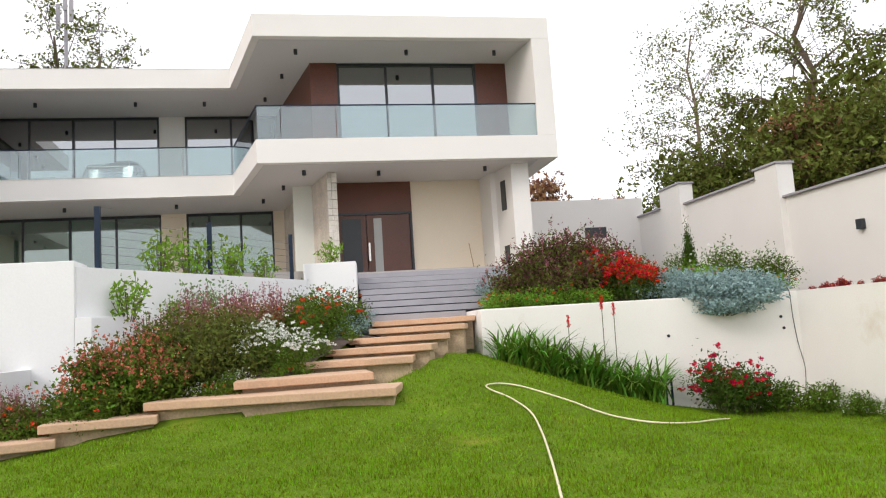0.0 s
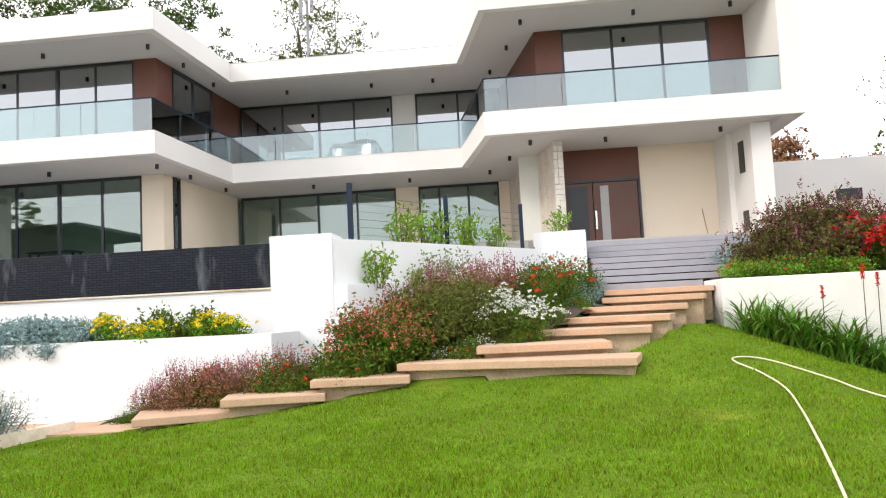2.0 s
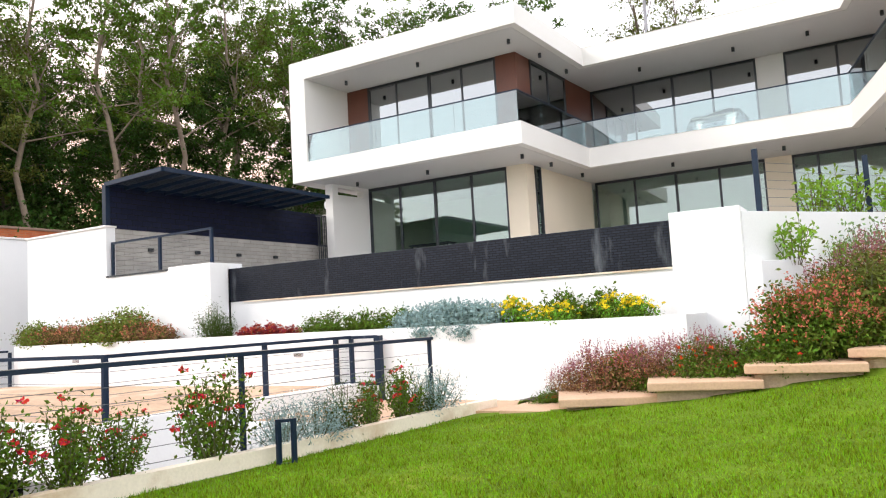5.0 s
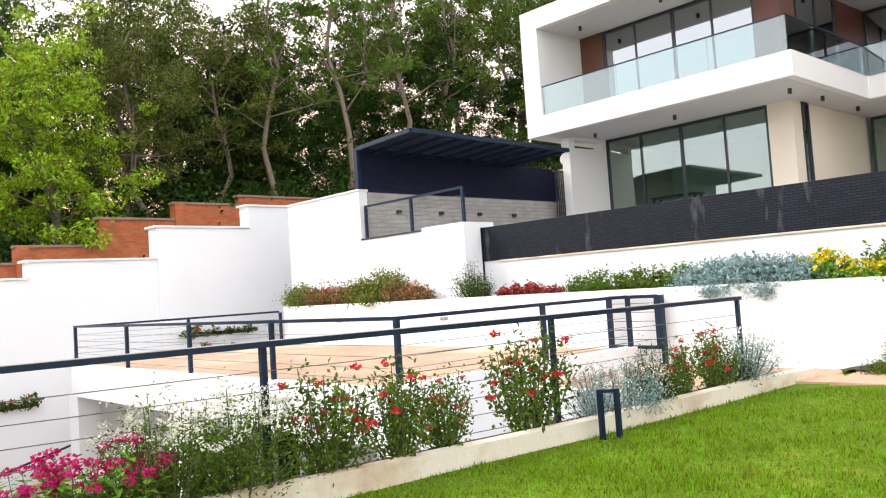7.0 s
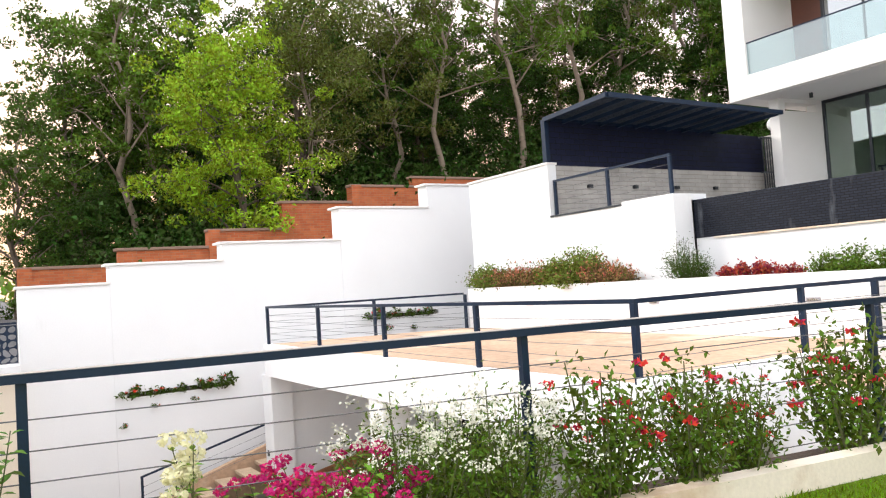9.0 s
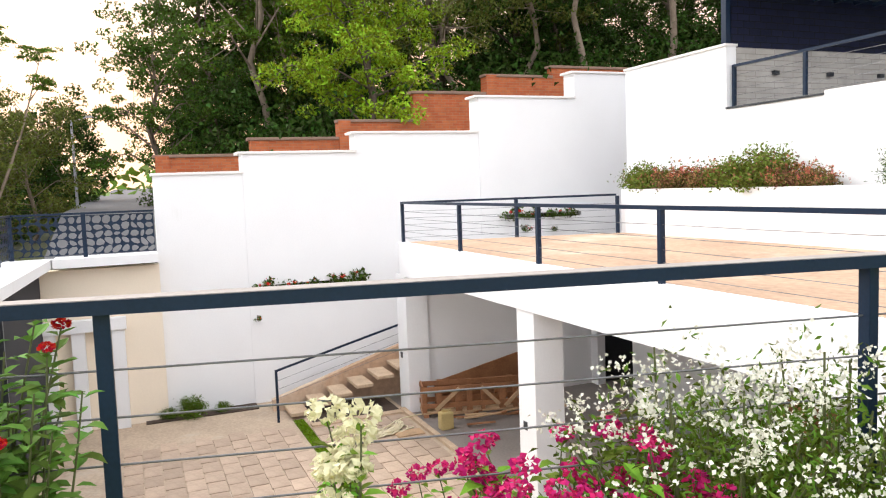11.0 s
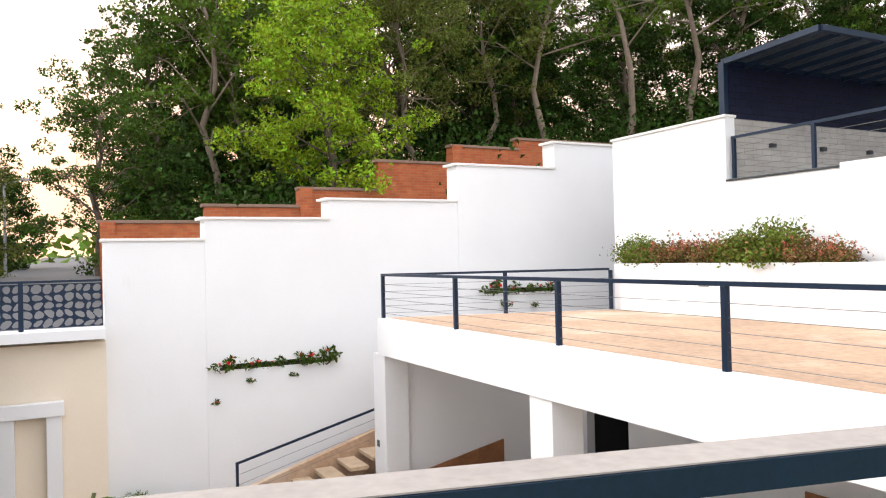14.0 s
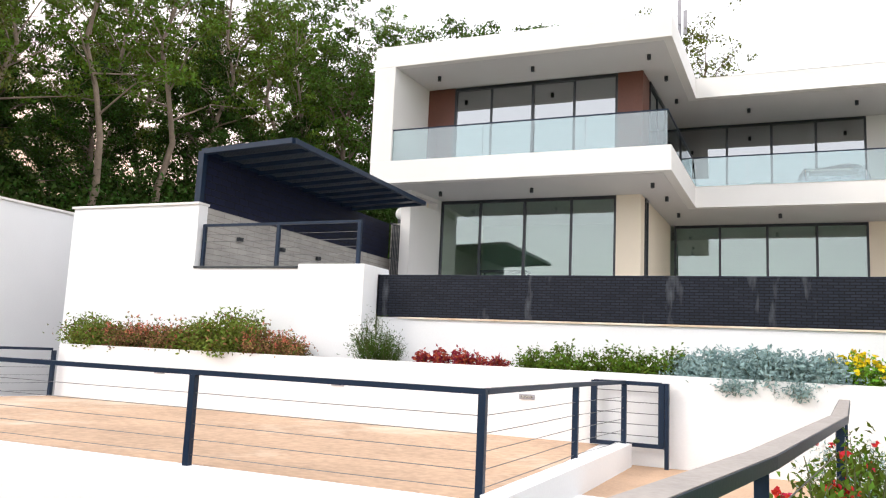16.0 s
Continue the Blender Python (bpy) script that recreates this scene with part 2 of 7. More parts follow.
M_PALEWOOD = material("pale_timber", (0.46, 0.30, 0.17), 0.8, 0.25, 2.5, 30, 0.3)
M_HOSE = material("garden_hose", (0.72, 0.64, 0.44), 0.5, 0.08, 3, 40, 0.0)
M_BARK = material("bark", (0.13, 0.095, 0.07), 0.9, 0.35, 4, 25, 0.7)
M_PALEBARK = material("pale_bark", (0.20, 0.15, 0.11), 0.9, 0.3, 4, 25, 0.6)
M_STEM = material("green_stem", (0.09, 0.10, 0.035), 0.7, 0.3, 6, 40, 0.0)
L_DARK = leaf_material("leaf_dark", (0.058, 0.100, 0.012))
L_EVER = leaf_material("leaf_evergreen", (0.034, 0.066, 0.009))
L_MID = leaf_material("leaf_mid", (0.098, 0.155, 0.016))
L_LIME = leaf_material("leaf_lime", (0.25, 0.35, 0.018))
L_FRESH = leaf_material("leaf_fresh", (0.17, 0.31, 0.03))
L_OLIVE = leaf_material("leaf_olive", (0.115, 0.13, 0.024))
L_BROWN = leaf_material("leaf_russet", (0.27, 0.135, 0.07))
L_CITRUS = leaf_material("leaf_citrus", (0.20, 0.345, 0.03), 0.35)
L_PURPLE = leaf_material("leaf_purple", (0.12, 0.042, 0.042))
L_SILVER = leaf_material("leaf_silver", (0.27, 0.38, 0.37), 0.22)
L_SAGE = leaf_material("leaf_sage", (0.20, 0.29, 0.12), 0.35)
L_LEAFY = leaf_material("leaf_hedge", (0.15, 0.19, 0.03))
L_RED = leaf_material("leaf_red", (0.33, 0.03, 0.035))
L_GRASS = leaf_material("blade_green", (0.175, 0.275, 0.010), 0.6, 0.55, 0.4, second=(0.26, 0.32, 0.03))
F_ORANGERED = leaf_material("petal_orange_red", (0.62, 0.045, 0.02), 0.25)
F_RED = leaf_material("petal_red", (0.60, 0.012, 0.015), 0.25)
F_CRIMSON = leaf_material("petal_crimson", (0.50, 0.012, 0.05), 0.25)
F_ROSE = leaf_material("petal_rose", (0.62, 0.03, 0.06), 0.3)
F_ORANGE = leaf_material("petal_orange", (0.55, 0.09, 0.03), 0.25)
F_CORAL = leaf_material("petal_coral", (0.56, 0.17, 0.11), 0.25)
F_WHITE = leaf_material("petal_white", (0.78, 0.78, 0.74), 0.08)
F_CREAM = leaf_material("petal_cream", (0.78, 0.74, 0.50), 0.1)
F_YELLOW = leaf_material("petal_yellow", (0.78, 0.60, 0.02), 0.15)
F_PINK = leaf_material("petal_pink", (0.52, 0.02, 0.15), 0.25)
F_MAUVE = leaf_material("petal_mauve", (0.34, 0.13, 0.16), 0.25)


# ---- builders ----
def mesh_of(name, verts, faces, mats=(), smooth=False):
    me = bpy.data.meshes.new(name)
    me.from_pydata([tuple(v) for v in verts], [], [tuple(f) for f in faces])
    for m in (mats if isinstance(mats, (list, tuple)) else [mats]):
        me.materials.append(m)
    if smooth:
        me.polygons.foreach_set("use_smooth", [True] * len(me.polygons))
    return me


def part(name, bm, mat, parent=None, label=""):
    """One mesh object under a thing (given in world metres), or a top-level one."""
    if isinstance(bm, bpy.types.Mesh):
        me = bm
    else:
        me = bpy.data.meshes.new(name)
        bm.normal_update()
        bm.to_mesh(me)
        bm.free()
    if mat is not None and not me.materials:
        me.materials.append(mat)
    ob = new(name, me)
    if parent is not None:
        ob.parent = parent
        base = Vector((0, 0, 0))
        p = parent
        while p is not None:
            base += p.location
            p = p.parent
        ob.matrix_parent_inverse = Matrix.Translation(-base)
    if label:
        ob["label"] = label
    return ob


def thing(name, at, label, category, group="", kind=""):
    ob = new(name)
    ob.location = at
    ob.empty_display_size = 0.2
    return tagged(ob, label, category, group, kind)


def subthing(name, parent):
    """An Empty level between a thing and its pieces."""
    ob = new(name)
    ob.parent = parent
    return ob


def box(x0, x1, y0, y1, z0, z1, bevel=0.0, bm=None):
    own = bm is None
    bm = bm or bmesh.new()
    vs = [bm.verts.new((x, y, z)) for z in (z0, z1) for y in (y0, y1) for x in (x0, x1)]
    fs = [(0, 2, 3, 1), (4, 5, 7, 6), (0, 1, 5, 4), (2, 6, 7, 3), (0, 4, 6, 2), (1, 3, 7, 5)]
    made = [bm.faces.new([vs[i] for i in f]) for f in fs]
    if bevel and own:
        bmesh.ops.bevel(bm, geom=list(bm.edges), offset=bevel, segments=2, affect='EDGES', profile=0.6)
    return bm


def prism(poly, z0, z1, bevel=0.0, bm=None):
    """A plan outline (counter-clockwise) raised from z0 to z1; z may be a function of x and y."""
    own = bm is None
    bm = bm or bmesh.new()
    lo = z0 if callable(z0) else (lambda x, y: z0)
    hi = z1 if callable(z1) else (lambda x, y: z1)
    a = [bm.verts.new((x, y, lo(x, y))) for x, y in poly]
    b = [bm.verts.new((x, y, hi(x, y))) for x, y in poly]
    n = len(poly)
    bm.faces.new(a[::-1])
    bm.faces.new(b)
    for i in range(n):
        bm.faces.new((a[i], a[(i + 1) % n], b[(i + 1) % n], b[i]))
    if bevel and own:
        bmesh.ops.bevel(bm, geom=[e for e in bm.edges], offset=bevel, segments=2, affect='EDGES', profile=0.6)
    return bm


def strip(p, q, thick, z0, z1, bevel=0.0, bm=None, side=1):
    """A wall piece from p to q in plan; its thickness lies to the left of p->q (side=1), right (-1) or both (0)."""
    p, q = Vector(p), Vector(q)
    d = (q - p).normalized()
    nrm = Vector((-d.y, d.x))
    a, b = (0, thick) if side == 1 else (-thick, 0) if side == -1 else (-thick / 2, thick / 2)
    poly = [p + nrm * a, q + nrm * a, q + nrm * b, p + nrm * b]
    return prism([tuple(v) for v in poly], z0, z1, bevel, bm)


def beam(p, q, w, h, bm=None, bevel=0.0):
    """A square bar between two points; w across, h upright."""
    own = bm is None
    bm = bm or bmesh.new()
    p, q = Vector(p), Vector(q)
    d = (q - p).normalized()
    side = d.cross(Vector((0, 0, 1)))
    if side.length < 1e-4:
        side = Vector((1, 0, 0))
    side.normalize()
    up = side.cross(d).normalized()
    vs = []
    for c in (p, q):
        for s, u in ((-1, -1), (1, -1), (1, 1), (-1, 1)):
            vs.append(bm.verts.new(c + side * (s * w / 2) + up * (u * h / 2)))
    for f in ((0, 1, 2, 3), (7, 6, 5, 4), (0, 4, 5, 1), (1, 5, 6, 2), (2, 6, 7, 3), (3, 7, 4, 0)):
        bm.faces.new([vs[i] for i in f])
    bmesh.ops.recalc_face_normals(bm, faces=bm.faces)
    if bevel and own:
        bmesh.ops.bevel(bm, geom=list(bm.edges), offset=bevel, segments=1, affect='EDGES')
    return bm


def tube_arrays(points, radii, sides=6):
    """Vertices and faces of a tapered tube along a line of points."""
    pts = [Vector(p) for p in points]
    V, F = [], []
    for i, p in enumerate(pts):
        d = (pts[min(i + 1, len(pts) - 1)] - pts[max(i - 1, 0)]).normalized()
        s = d.cross(Vector((0.31, 0.2, 0.93)))
        if s.length < 1e-3:
            s = Vector((1, 0, 0))
        s.normalize()
        u = s.cross(d)
        for k in range(sides):
            a = 2 * math.pi * k / sides
            V.append(p + (s * math.cos(a) + u * math.sin(a)) * radii[i])
    for i in range(len(pts) - 1):
        for k in range(sides):
            F.append((i * sides + k, i * sides + (k + 1) % sides, (i + 1) * sides + (k + 1) % sides, (i + 1) * sides + k))
    return V, F


def tube_mesh(name, lines, mat, sides=6):
    V, F = [], []
    for pts, radii in lines:
        v, f = tube_arrays(pts, radii, sides)
        o = len(V)
        V += v
        F += [tuple(i + o for i in q) for q in f]
    return mesh_of(name, V, F, mat, True)


def leaves_mesh(name, centers, size, mat, rng, slim=0.5, droop=0.0, jitter=0.35, outward=None, cup=0.15, single=False):
    """Many small rhombic leaves, each bent along its middle: four vertices and two triangles."""
    c = np.asarray(centers, float)
    n = len(c)
    a = rng.normal(size=(n, 3))
    if outward is not None:
        a = a * 0.75 + outward * 1.0
    a[:, 2] -= droop
    a /= np.linalg.norm(a, axis=1)[:, None] + 1e-9
    b = np.cross(a, rng.normal(size=(n, 3)))
    b /= np.linalg.norm(b, axis=1)[:, None] + 1e-9
    nn = np.cross(a, b)
    s = size * (1 + jitter * rng.uniform(-1, 1, n))[:, None]
    base, tip = c - a * s * 0.5, c + a * s * 0.5
    l = c + b * s * slim * 0.5 + nn * s * cup
    r = c - b * s * slim * 0.5 + nn * s * cup
    if single:
        V = np.stack([base, tip, c + b * s * slim], 1).reshape(-1, 3)
        me = bpy.data.meshes.new(name)
        me.vertices.add(3 * n)
        me.vertices.foreach_set("co", V.ravel())
        me.loops.add(3 * n)
        me.loops.foreach_set("vertex_index", np.arange(3 * n, dtype=np.int32))
        me.polygons.add(n)
        me.polygons.foreach_set("loop_start", (np.arange(n) * 3).astype(np.int32))
        me.update(calc_edges=True)
        me.materials.append(mat)
        return me
    V = np.stack([base, l, tip, r], 1).reshape(-1, 3)
    me = bpy.data.meshes.new(name)
    me.vertices.add(4 * n)
    me.vertices.foreach_set("co", V.ravel())
    me.loops.add(6 * n)
    i = np.arange(n)[:, None] * 4
    idx = np.concatenate([i + 0, i + 2, i + 1, i + 0, i + 3, i + 2], 1).ravel()
    me.loops.foreach_set("vertex_index", idx.astype(np.int32))
    me.polygons.add(2 * n)
    me.polygons.foreach_set("loop_start", (np.arange(2 * n) * 3).astype(np.int32))
    me.update(calc_edges=True)
    me.materials.append(mat)
    return me


def lawn_z(x, y):
    """The mound of the lawn and of the planted slope beside the steps."""
    z = LAWN0
    for a, b, w in LAWN:
        z = z + w * np.exp(-((x - a) ** 2 + (y - b) ** 2) / (2 * 4.2 ** 2))
    return z


LAWN0 = -0.073
LAWN = [(-9, 11, 0.071), (-5, 12, -0.101), (-1, 12, -0.551), (1.5, 16, 1.846), (-3, 16.5, 1.243), (4.5, 15.5, -1.338),
        (9, 13, -0.068), (2, 9, 0.456), (-4, 7, 0.29), (-10, 4, 0.11), (4, 2, 0.147), (-3, 0, 0.148), (9, 4, -0.711)]
COURT = -3.9
DECK = 0.46

# ---- ground ----
# the line of the planting strip beside the rail, y to x
RAIL_LINE = [(-12.85, -3.0), (-11.99, 0.62), (-11.32, 3.58), (-10.76, 6.87), (-10.37, 10.62)]


def rail_x(y):
    pts = sorted((b, a) for a, b in RAIL_LINE)
    return float(np.interp(y, [p[0] for p in pts], [p[1] for p in pts]))


def terrain(x, y):
    """Far ground: a wooded hillside that climbs behind the walls, level land elsewhere."""
    west = np.clip((-31.0 - x) / 12.0, 0, 1)
    hill = np.clip(0.5 + 0.23 * y + 0.02 * np.clip(-x - 45, 0, 80), -1.5, 16)
    north = np.clip((y - 33.0) / 6.0, 0, 1)
    back = np.clip(3.0 + 0.12 * (y - 33.0), 3.0, 14)
    east = np.clip((x - 11.3) / 3.0, 0, 1)
    z = np.full_like(x, COURT - 0.25)
    z = z * (1 - west) + hill * west
    z = z * (1 - north) + np.maximum(back, z) * north
    z = z * (1 - east) + np.maximum(z, 1.5 + 0.1 * np.clip(y, -10, 80)) * east
    return z


def grid_mesh(name, xs, ys, zf, mat, smooth=True):
    X, Y = np.meshgrid(xs, ys)
    Z = zf(X, Y)
    V = np.stack([X, Y, Z], -1).reshape(-1, 3)
    nx, ny = len(xs), len(ys)
    F = [(j * nx + i, j * nx + i + 1, (j + 1) * nx + i + 1, (j + 1) * nx + i) for j in range(ny - 1) for i in range(nx - 1)]
    return mesh_of(name, V.tolist(), F, mat, smooth)


far = np.concatenate([[-900, -500, -300, -200], np.arange(-150, 80, 4.0), [120, 200, 400, 900]])
fary = np.concatenate([[-900, -400, -200, -100], np.arange(-60, 140, 4.0), [180, 260, 500, 900]])
tagged(part("ground", grid_mesh("ground", far, fary, terrain, M_GROUND), None), "rough wooded hillside ground round the villa", "ground", kind="structure")

# the lawn: a turf sheet from the rail to the garden wall
ys = np.linspace(-9, 19.4, 90)


def on_steps(x, y):
    """Whether a place lies under the slab steps."""
    if y < 12.0:
        return -9.0 < x < -0.9 and y > float(np.interp(x, [-9.3, -6.9, -4.4, -0.8], [11.2, 11.2, 12.0, 11.4]))
    l = float(np.interp(y, [12.1, 13.6, 14.5, 15.4, 16.3, 17.2], [-3.2, -2.3, -1.75, -1.25, -0.75, -0.6]))
    r = float(np.interp(y, [12.2, 13.2, 13.95, 15.0, 15.75, 16.7], [-1.15, -0.4, 0.1, 0.65, 1.12, 1.6]))
    return l < x < r


def lawn_mesh():
    V, F = [], []
    n = 80
    for y in ys:
        x0 = rail_x(y) + 0.42
        if y > 10.62:
            x0 = -9.95
        for i in range(n):
            x = x0 + (9.5 - x0) * i / (n - 1)
            V.append((x, y, float(lawn_z(x, y)) - (0.32 if on_steps(x, y) else 0.0)))
    for j in range(len(ys) - 1):
        for i in range(n - 1):
            F.append((j * n + i, j * n + i + 1, (j + 1) * n + i + 1, (j + 1) * n + i))
    return mesh_of("lawn", V, F, M_TURF, True)


tagged(part("lawn", lawn_mesh(), None), "mown bright green lawn rising to a mound", "lawn", kind="structure")

# planted slope between the steps and the white walls
V, F = [], []
for y in np.linspace(12.0, 19.4, 40):
    l = float(np.interp(y, [12.1, 13.6, 14.5, 15.4, 16.3, 17.2], [-3.2, -2.3, -1.75, -1.25, -0.75, -0.6]))
    for i in range(30):
        x = -9.6 + (l + 0.25 + 9.6) * i / 29
        V.append((x, y, float(lawn_z(x, y)) + 0.06 * noise.noise((x * 1.5, y * 1.5, 0)) + 0.06))
F = [(j * 30 + i, j * 30 + i + 1, (j + 1) * 30 + i + 1, (j + 1) * 30 + i) for j in range(39) for i in range(29)]
tagged(part("soil_slope", mesh_of("soil_slope", V, F, M_SOIL, True), None), "dark planted soil slope beside the steps", "soil", kind="structure")

# ---- courtyard below, carport and deck ----
tagged(part("floor_court", box(-29.9, -11.6, -2.2, 7.0, COURT - 0.2, COURT), M_COURT), "worn tan concrete courtyard paving", "paving", kind="structure")
tagged(part("floor_carport", box(-29.9, -12.5, 7.0, 13.2, COURT - 0.2, COURT + 0.004), M_CARPORT), "grey concrete carport floor", "floor", kind="structure")
tagged(part("deck", prism([(-27.15, 6.98), (-13.45, 6.98), (-13.45, 12.5), (-25.45, 12.5)], -0.38, DECK), None), "tan screeded roof deck with white edge beam", "deck", kind="structure")
dk = bpy.data.objects["deck"]
dk.data.materials.append(M_WHITE)
tagged(part("deck_screed", prism([(-26.95, 7.16), (-13.62, 7.16), (-13.62, 12.496), (-25.3, 12.496)], DECK, DECK + 0.006), M_DECK), "tan screeded concrete deck surface with pale stains", "floor", kind="structure")
tagged(part("deck_upstand", strip((-13.4, 6.99), (-13.08, 12.28), 0.24, DECK - 0.9, DECK + 0.08), M_WHITE), "low white upstand along the deck", "kerb", kind="structure")


def pillar(x0, x1, y0, y1):
    t = thing("pillar", (x0, y0, COURT), "square white plastered carport pillar", "pillar", "carport pillars")
    part("shaft", box(x0, x1, y0, y1, COURT, -0.38, 0.01), M_WHITE, t)
    part("socket_plate", box(x0 + 0.18, x0 + 0.3, y0 - 0.02, y0, COURT + 1.35, COURT + 1.5, 0.004), M_FRAME, t, "black switch plate")


pillar(-20.95, -20.34, 7.02, 7.6)
pillar(-27.55, -26.85, 7.02, 7.6)
pillar(-14.2, -13.6, 7.02, 7.6)
# carport inner walls
tagged(part("wall_carport_west", box(-27.3, -27.0, 7.6, 12.6, COURT, -0.38), M_WHITE), "plain white carport side wall", "wall", kind="structure")
bm = box(-27.0, -26.7, 12.6, 12.85, COURT, -0.38)
box(-25.1, -12.5, 12.6, 12.85, COURT, -0.38, bm=bm)
box(-26.7, -25.1, 12.6, 12.85, COURT + 2.3, -0.38, bm=bm)
tagged(part("wall_carport_north", bm, M_WHITE), "white carport back wall with a dark doorway", "wall", kind="structure")
# added room behind the doorway; near-black walls stand in for its darkness
tagged(part("wall_store", box(-27.0, -24.9, 14.3, 14.5, COURT, -0.5, bm=box(-25.0, -24.8, 12.86, 14.3, COURT, -0.5, bm=box(-27.1, -26.9, 12.86, 14.3, COURT, -0.5))), M_DARKGAP), "store room walls blackened for an unlit doorway", "wall", kind="structure")

# retaining wall under the rail
bm = bmesh.new()
for i in range(len(RAIL_LINE) - 1):
    a, b = RAIL_LINE[i], RAIL_LINE[i + 1]
    strip((a[0] - 0.16, a[1]), (b[0] - 0.16, b[1]), 0.25, COURT, 0.1, bm=bm, side=-1)
tagged(part("wall_retaining", bm, M_WHITE), "white retaining wall below the garden rail", "wall", kind="structure")
# paved walk between deck and steps
tagged(part("pavement_walk", prism([(-13.3, 9.4), (-10.6, 9.4), (-10.2, 11.1), (-8.6, 11.2), (-8.3, 12.5), (-13.4, 12.5)], -0.1, 0.2), M_SLAB), "peach stone paved walk between deck and steps", "path", kind="structure")
tagged(part("wall_walk", box(-13.4, -10.8, 9.1, 9.4, COURT, 0.22), M_WHITE), "white wall below the paved walk", "wall", kind="structure")


# ---- boundary wall, west ----
def stepped_wall():
    segs = [(1.36, 3.6, 2.36), (3.6, 6.75, 2.87), (6.75, 10.6, 3.39), (10.6, 14.0, 4.44), (14.0, 19.0, 5.24)]
    niches = [(3.9, 6.8, -0.82, -0.68), (11.4, 14.17, 0.74, 0.88)]
    t = thing("wall_west", (-30, 8, COURT), "tall white plastered boundary wall stepping up", "wall", kind="structure")
    for i, (a, b, top) in enumerate(segs):
        x = -29.8 + (0.03 if i % 2 else 0.0)
        bm = bmesh.new()
        cuts = sorted({a, b} | {y for n in niches for y in n[:2] if a < y < b})
        for p, q in zip(cuts, cuts[1:]):
            hole = [n for n in niches if n[0] <= (p + q) / 2 <= n[1]]
            if hole:
                z0, z1 = hole[0][2:]
                box(-30.4, x, p, q, COURT - 0.2, z0, bm=bm)
                box(-30.4, x, p, q, z1, top, bm=bm)
                box(-30.4, -30.1, p, q, z0, z1, bm=bm)
            else:
                box(-30.4, x, p, q, COURT - 0.2, top, bm=bm)
        part("wall_panel", bm, M_WHITE, t)
        part("coping", box(-30.44, x + 0.05, a - (0.12 if i else 0.06), b + 0.02, top, top + 0.07, 0.012), M_HOUSE, t)
    return t


stepped_wall()


def brick_wall():
    t = thing("brick_wall", (-40, 8, 1), "stepped red brick wall with dark coping across the lane", "wall", kind="structure")
    segs = [(1.8, 5.4, 3.30), (5.4, 9.1, 3.93), (9.1, 12.45, 4.65), (12.45, 15.98, 5.88), (15.98, 19.4, 6.68), (19.4, 30, 7.15)]
    for i, (a, b, top) in enumerate(segs):
        part("brick_panel", box(-40.5, -40.1, a, b, -1.0, top), M_BRICK, t)
        part("coping", box(-40.58, -40.04, a - 0.1, b + 0.05, top, top + 0.12, 0.02), M_COPING, t)
    for a, top in ((2.05, 3.30), (9.3, 4.65), (16.2, 6.68)):
        part("brick_pier", box(-40.6, -39.98, a - 0.25, a + 0.25, -1.0, top + 0.06), M_BRICK, t)


brick_wall()

# ---- planted terrace wall and pool ----
bm = box(-25.35, -13.3, 12.5, 12.75, -0.376, 1.58)
box(-13.3, -6.9, 12.5, 12.75, COURT, 1.58, bm=bm)
box(-6.9, -6.7, 12.5, 14.118, COURT, 1.58, bm=bm)
tagged(part("wall_planter", bm, M_WHITE), "long white planter wall beside the deck", "wall", kind="structure")
tagged(part("soil_planter", box(-25.3, -6.9, 12.75, 14.1, -0.5, 1.5), M_SOIL), "dark soil of the raised planter", "soil", kind="structure")
tagged(part("wall_pool_base", box(-18.5, -7.245, 14.17, 14.6, 0, 2.43), M_WHITE), "white wall below the pool edge", "wall", kind="structure")
tagged(part("pool_edge", box(-18.6, -7.245, 14.14, 14.6, 2.434, 3.29, 0.006), M_POOL), "dark mosaic tiled infinity pool edge with lime streaks", "pool edge", kind="structure")
tagged(part("pool_cap", box(-18.0, -7.25, 14.13, 14.62, 2.40, 2.434), M_STAINED), "thin stained ledge below the pool tiles", "trim", kind="structure")
M_WATER = glass_material("pool_water", (0.25, 0.45, 0.5), 0.2)
tagged(part("water_pool", box(-18.5, -7.3, 14.6, 19.6, 3.0, 3.26), M_WATER), "still pool water", "water", kind="structure")
# terrace wall west of the pool
tagged(part("wall_terrace", box(-26.84, -23.0, 13.8, 14.1, 0, 4.84), M_WHITE), "tall white terrace wall above the planter", "wall", kind="structure")
tagged(part("wall_terrace_low", box(-23.0, -20.05, 13.8, 14.1, 0, 3.38), M_WHITE), "low white terrace wall below the rail", "wall", kind="structure")
tagged(part("wall_terrace_pier", box(-20.05, -18.5, 13.5, 14.6, 0, 3.44, 0.01), M_WHITE), "white terrace pier beside the pool edge", "wall", kind="structure")
tagged(part("coping_terrace", box(-26.9, -22.98, 13.76, 14.14, 4.84, 4.90, 0.01), M_HOUSE), "thin coping on the terrace wall", "trim", kind="structure")
tagged(part("coping_opening", box(-23.0, -20.06, 13.77, 14.13, 3.38, 3.43, 0.008), M_FRAME), "dark sill below the terrace rail", "trim", kind="structure")
tagged(part("floor_terrace", box(-26.8, -18.5, 14.1, 36, 0.0, 3.3), M_GREYSTEP), "grey paved terrace beside the house", "floor", kind="structure")
tagged(part("floor_house", prism([(-18.5, 19.6), (-5.6, 19.6), (-2.2, 20.2), (-0.75, 21.5), (5.4, 21.5), (5.4, 36), (-18.5, 36)], 1.0, 3.6), M_INFLOOR), "pale paved entrance platform of the house", "floor", kind="structure")
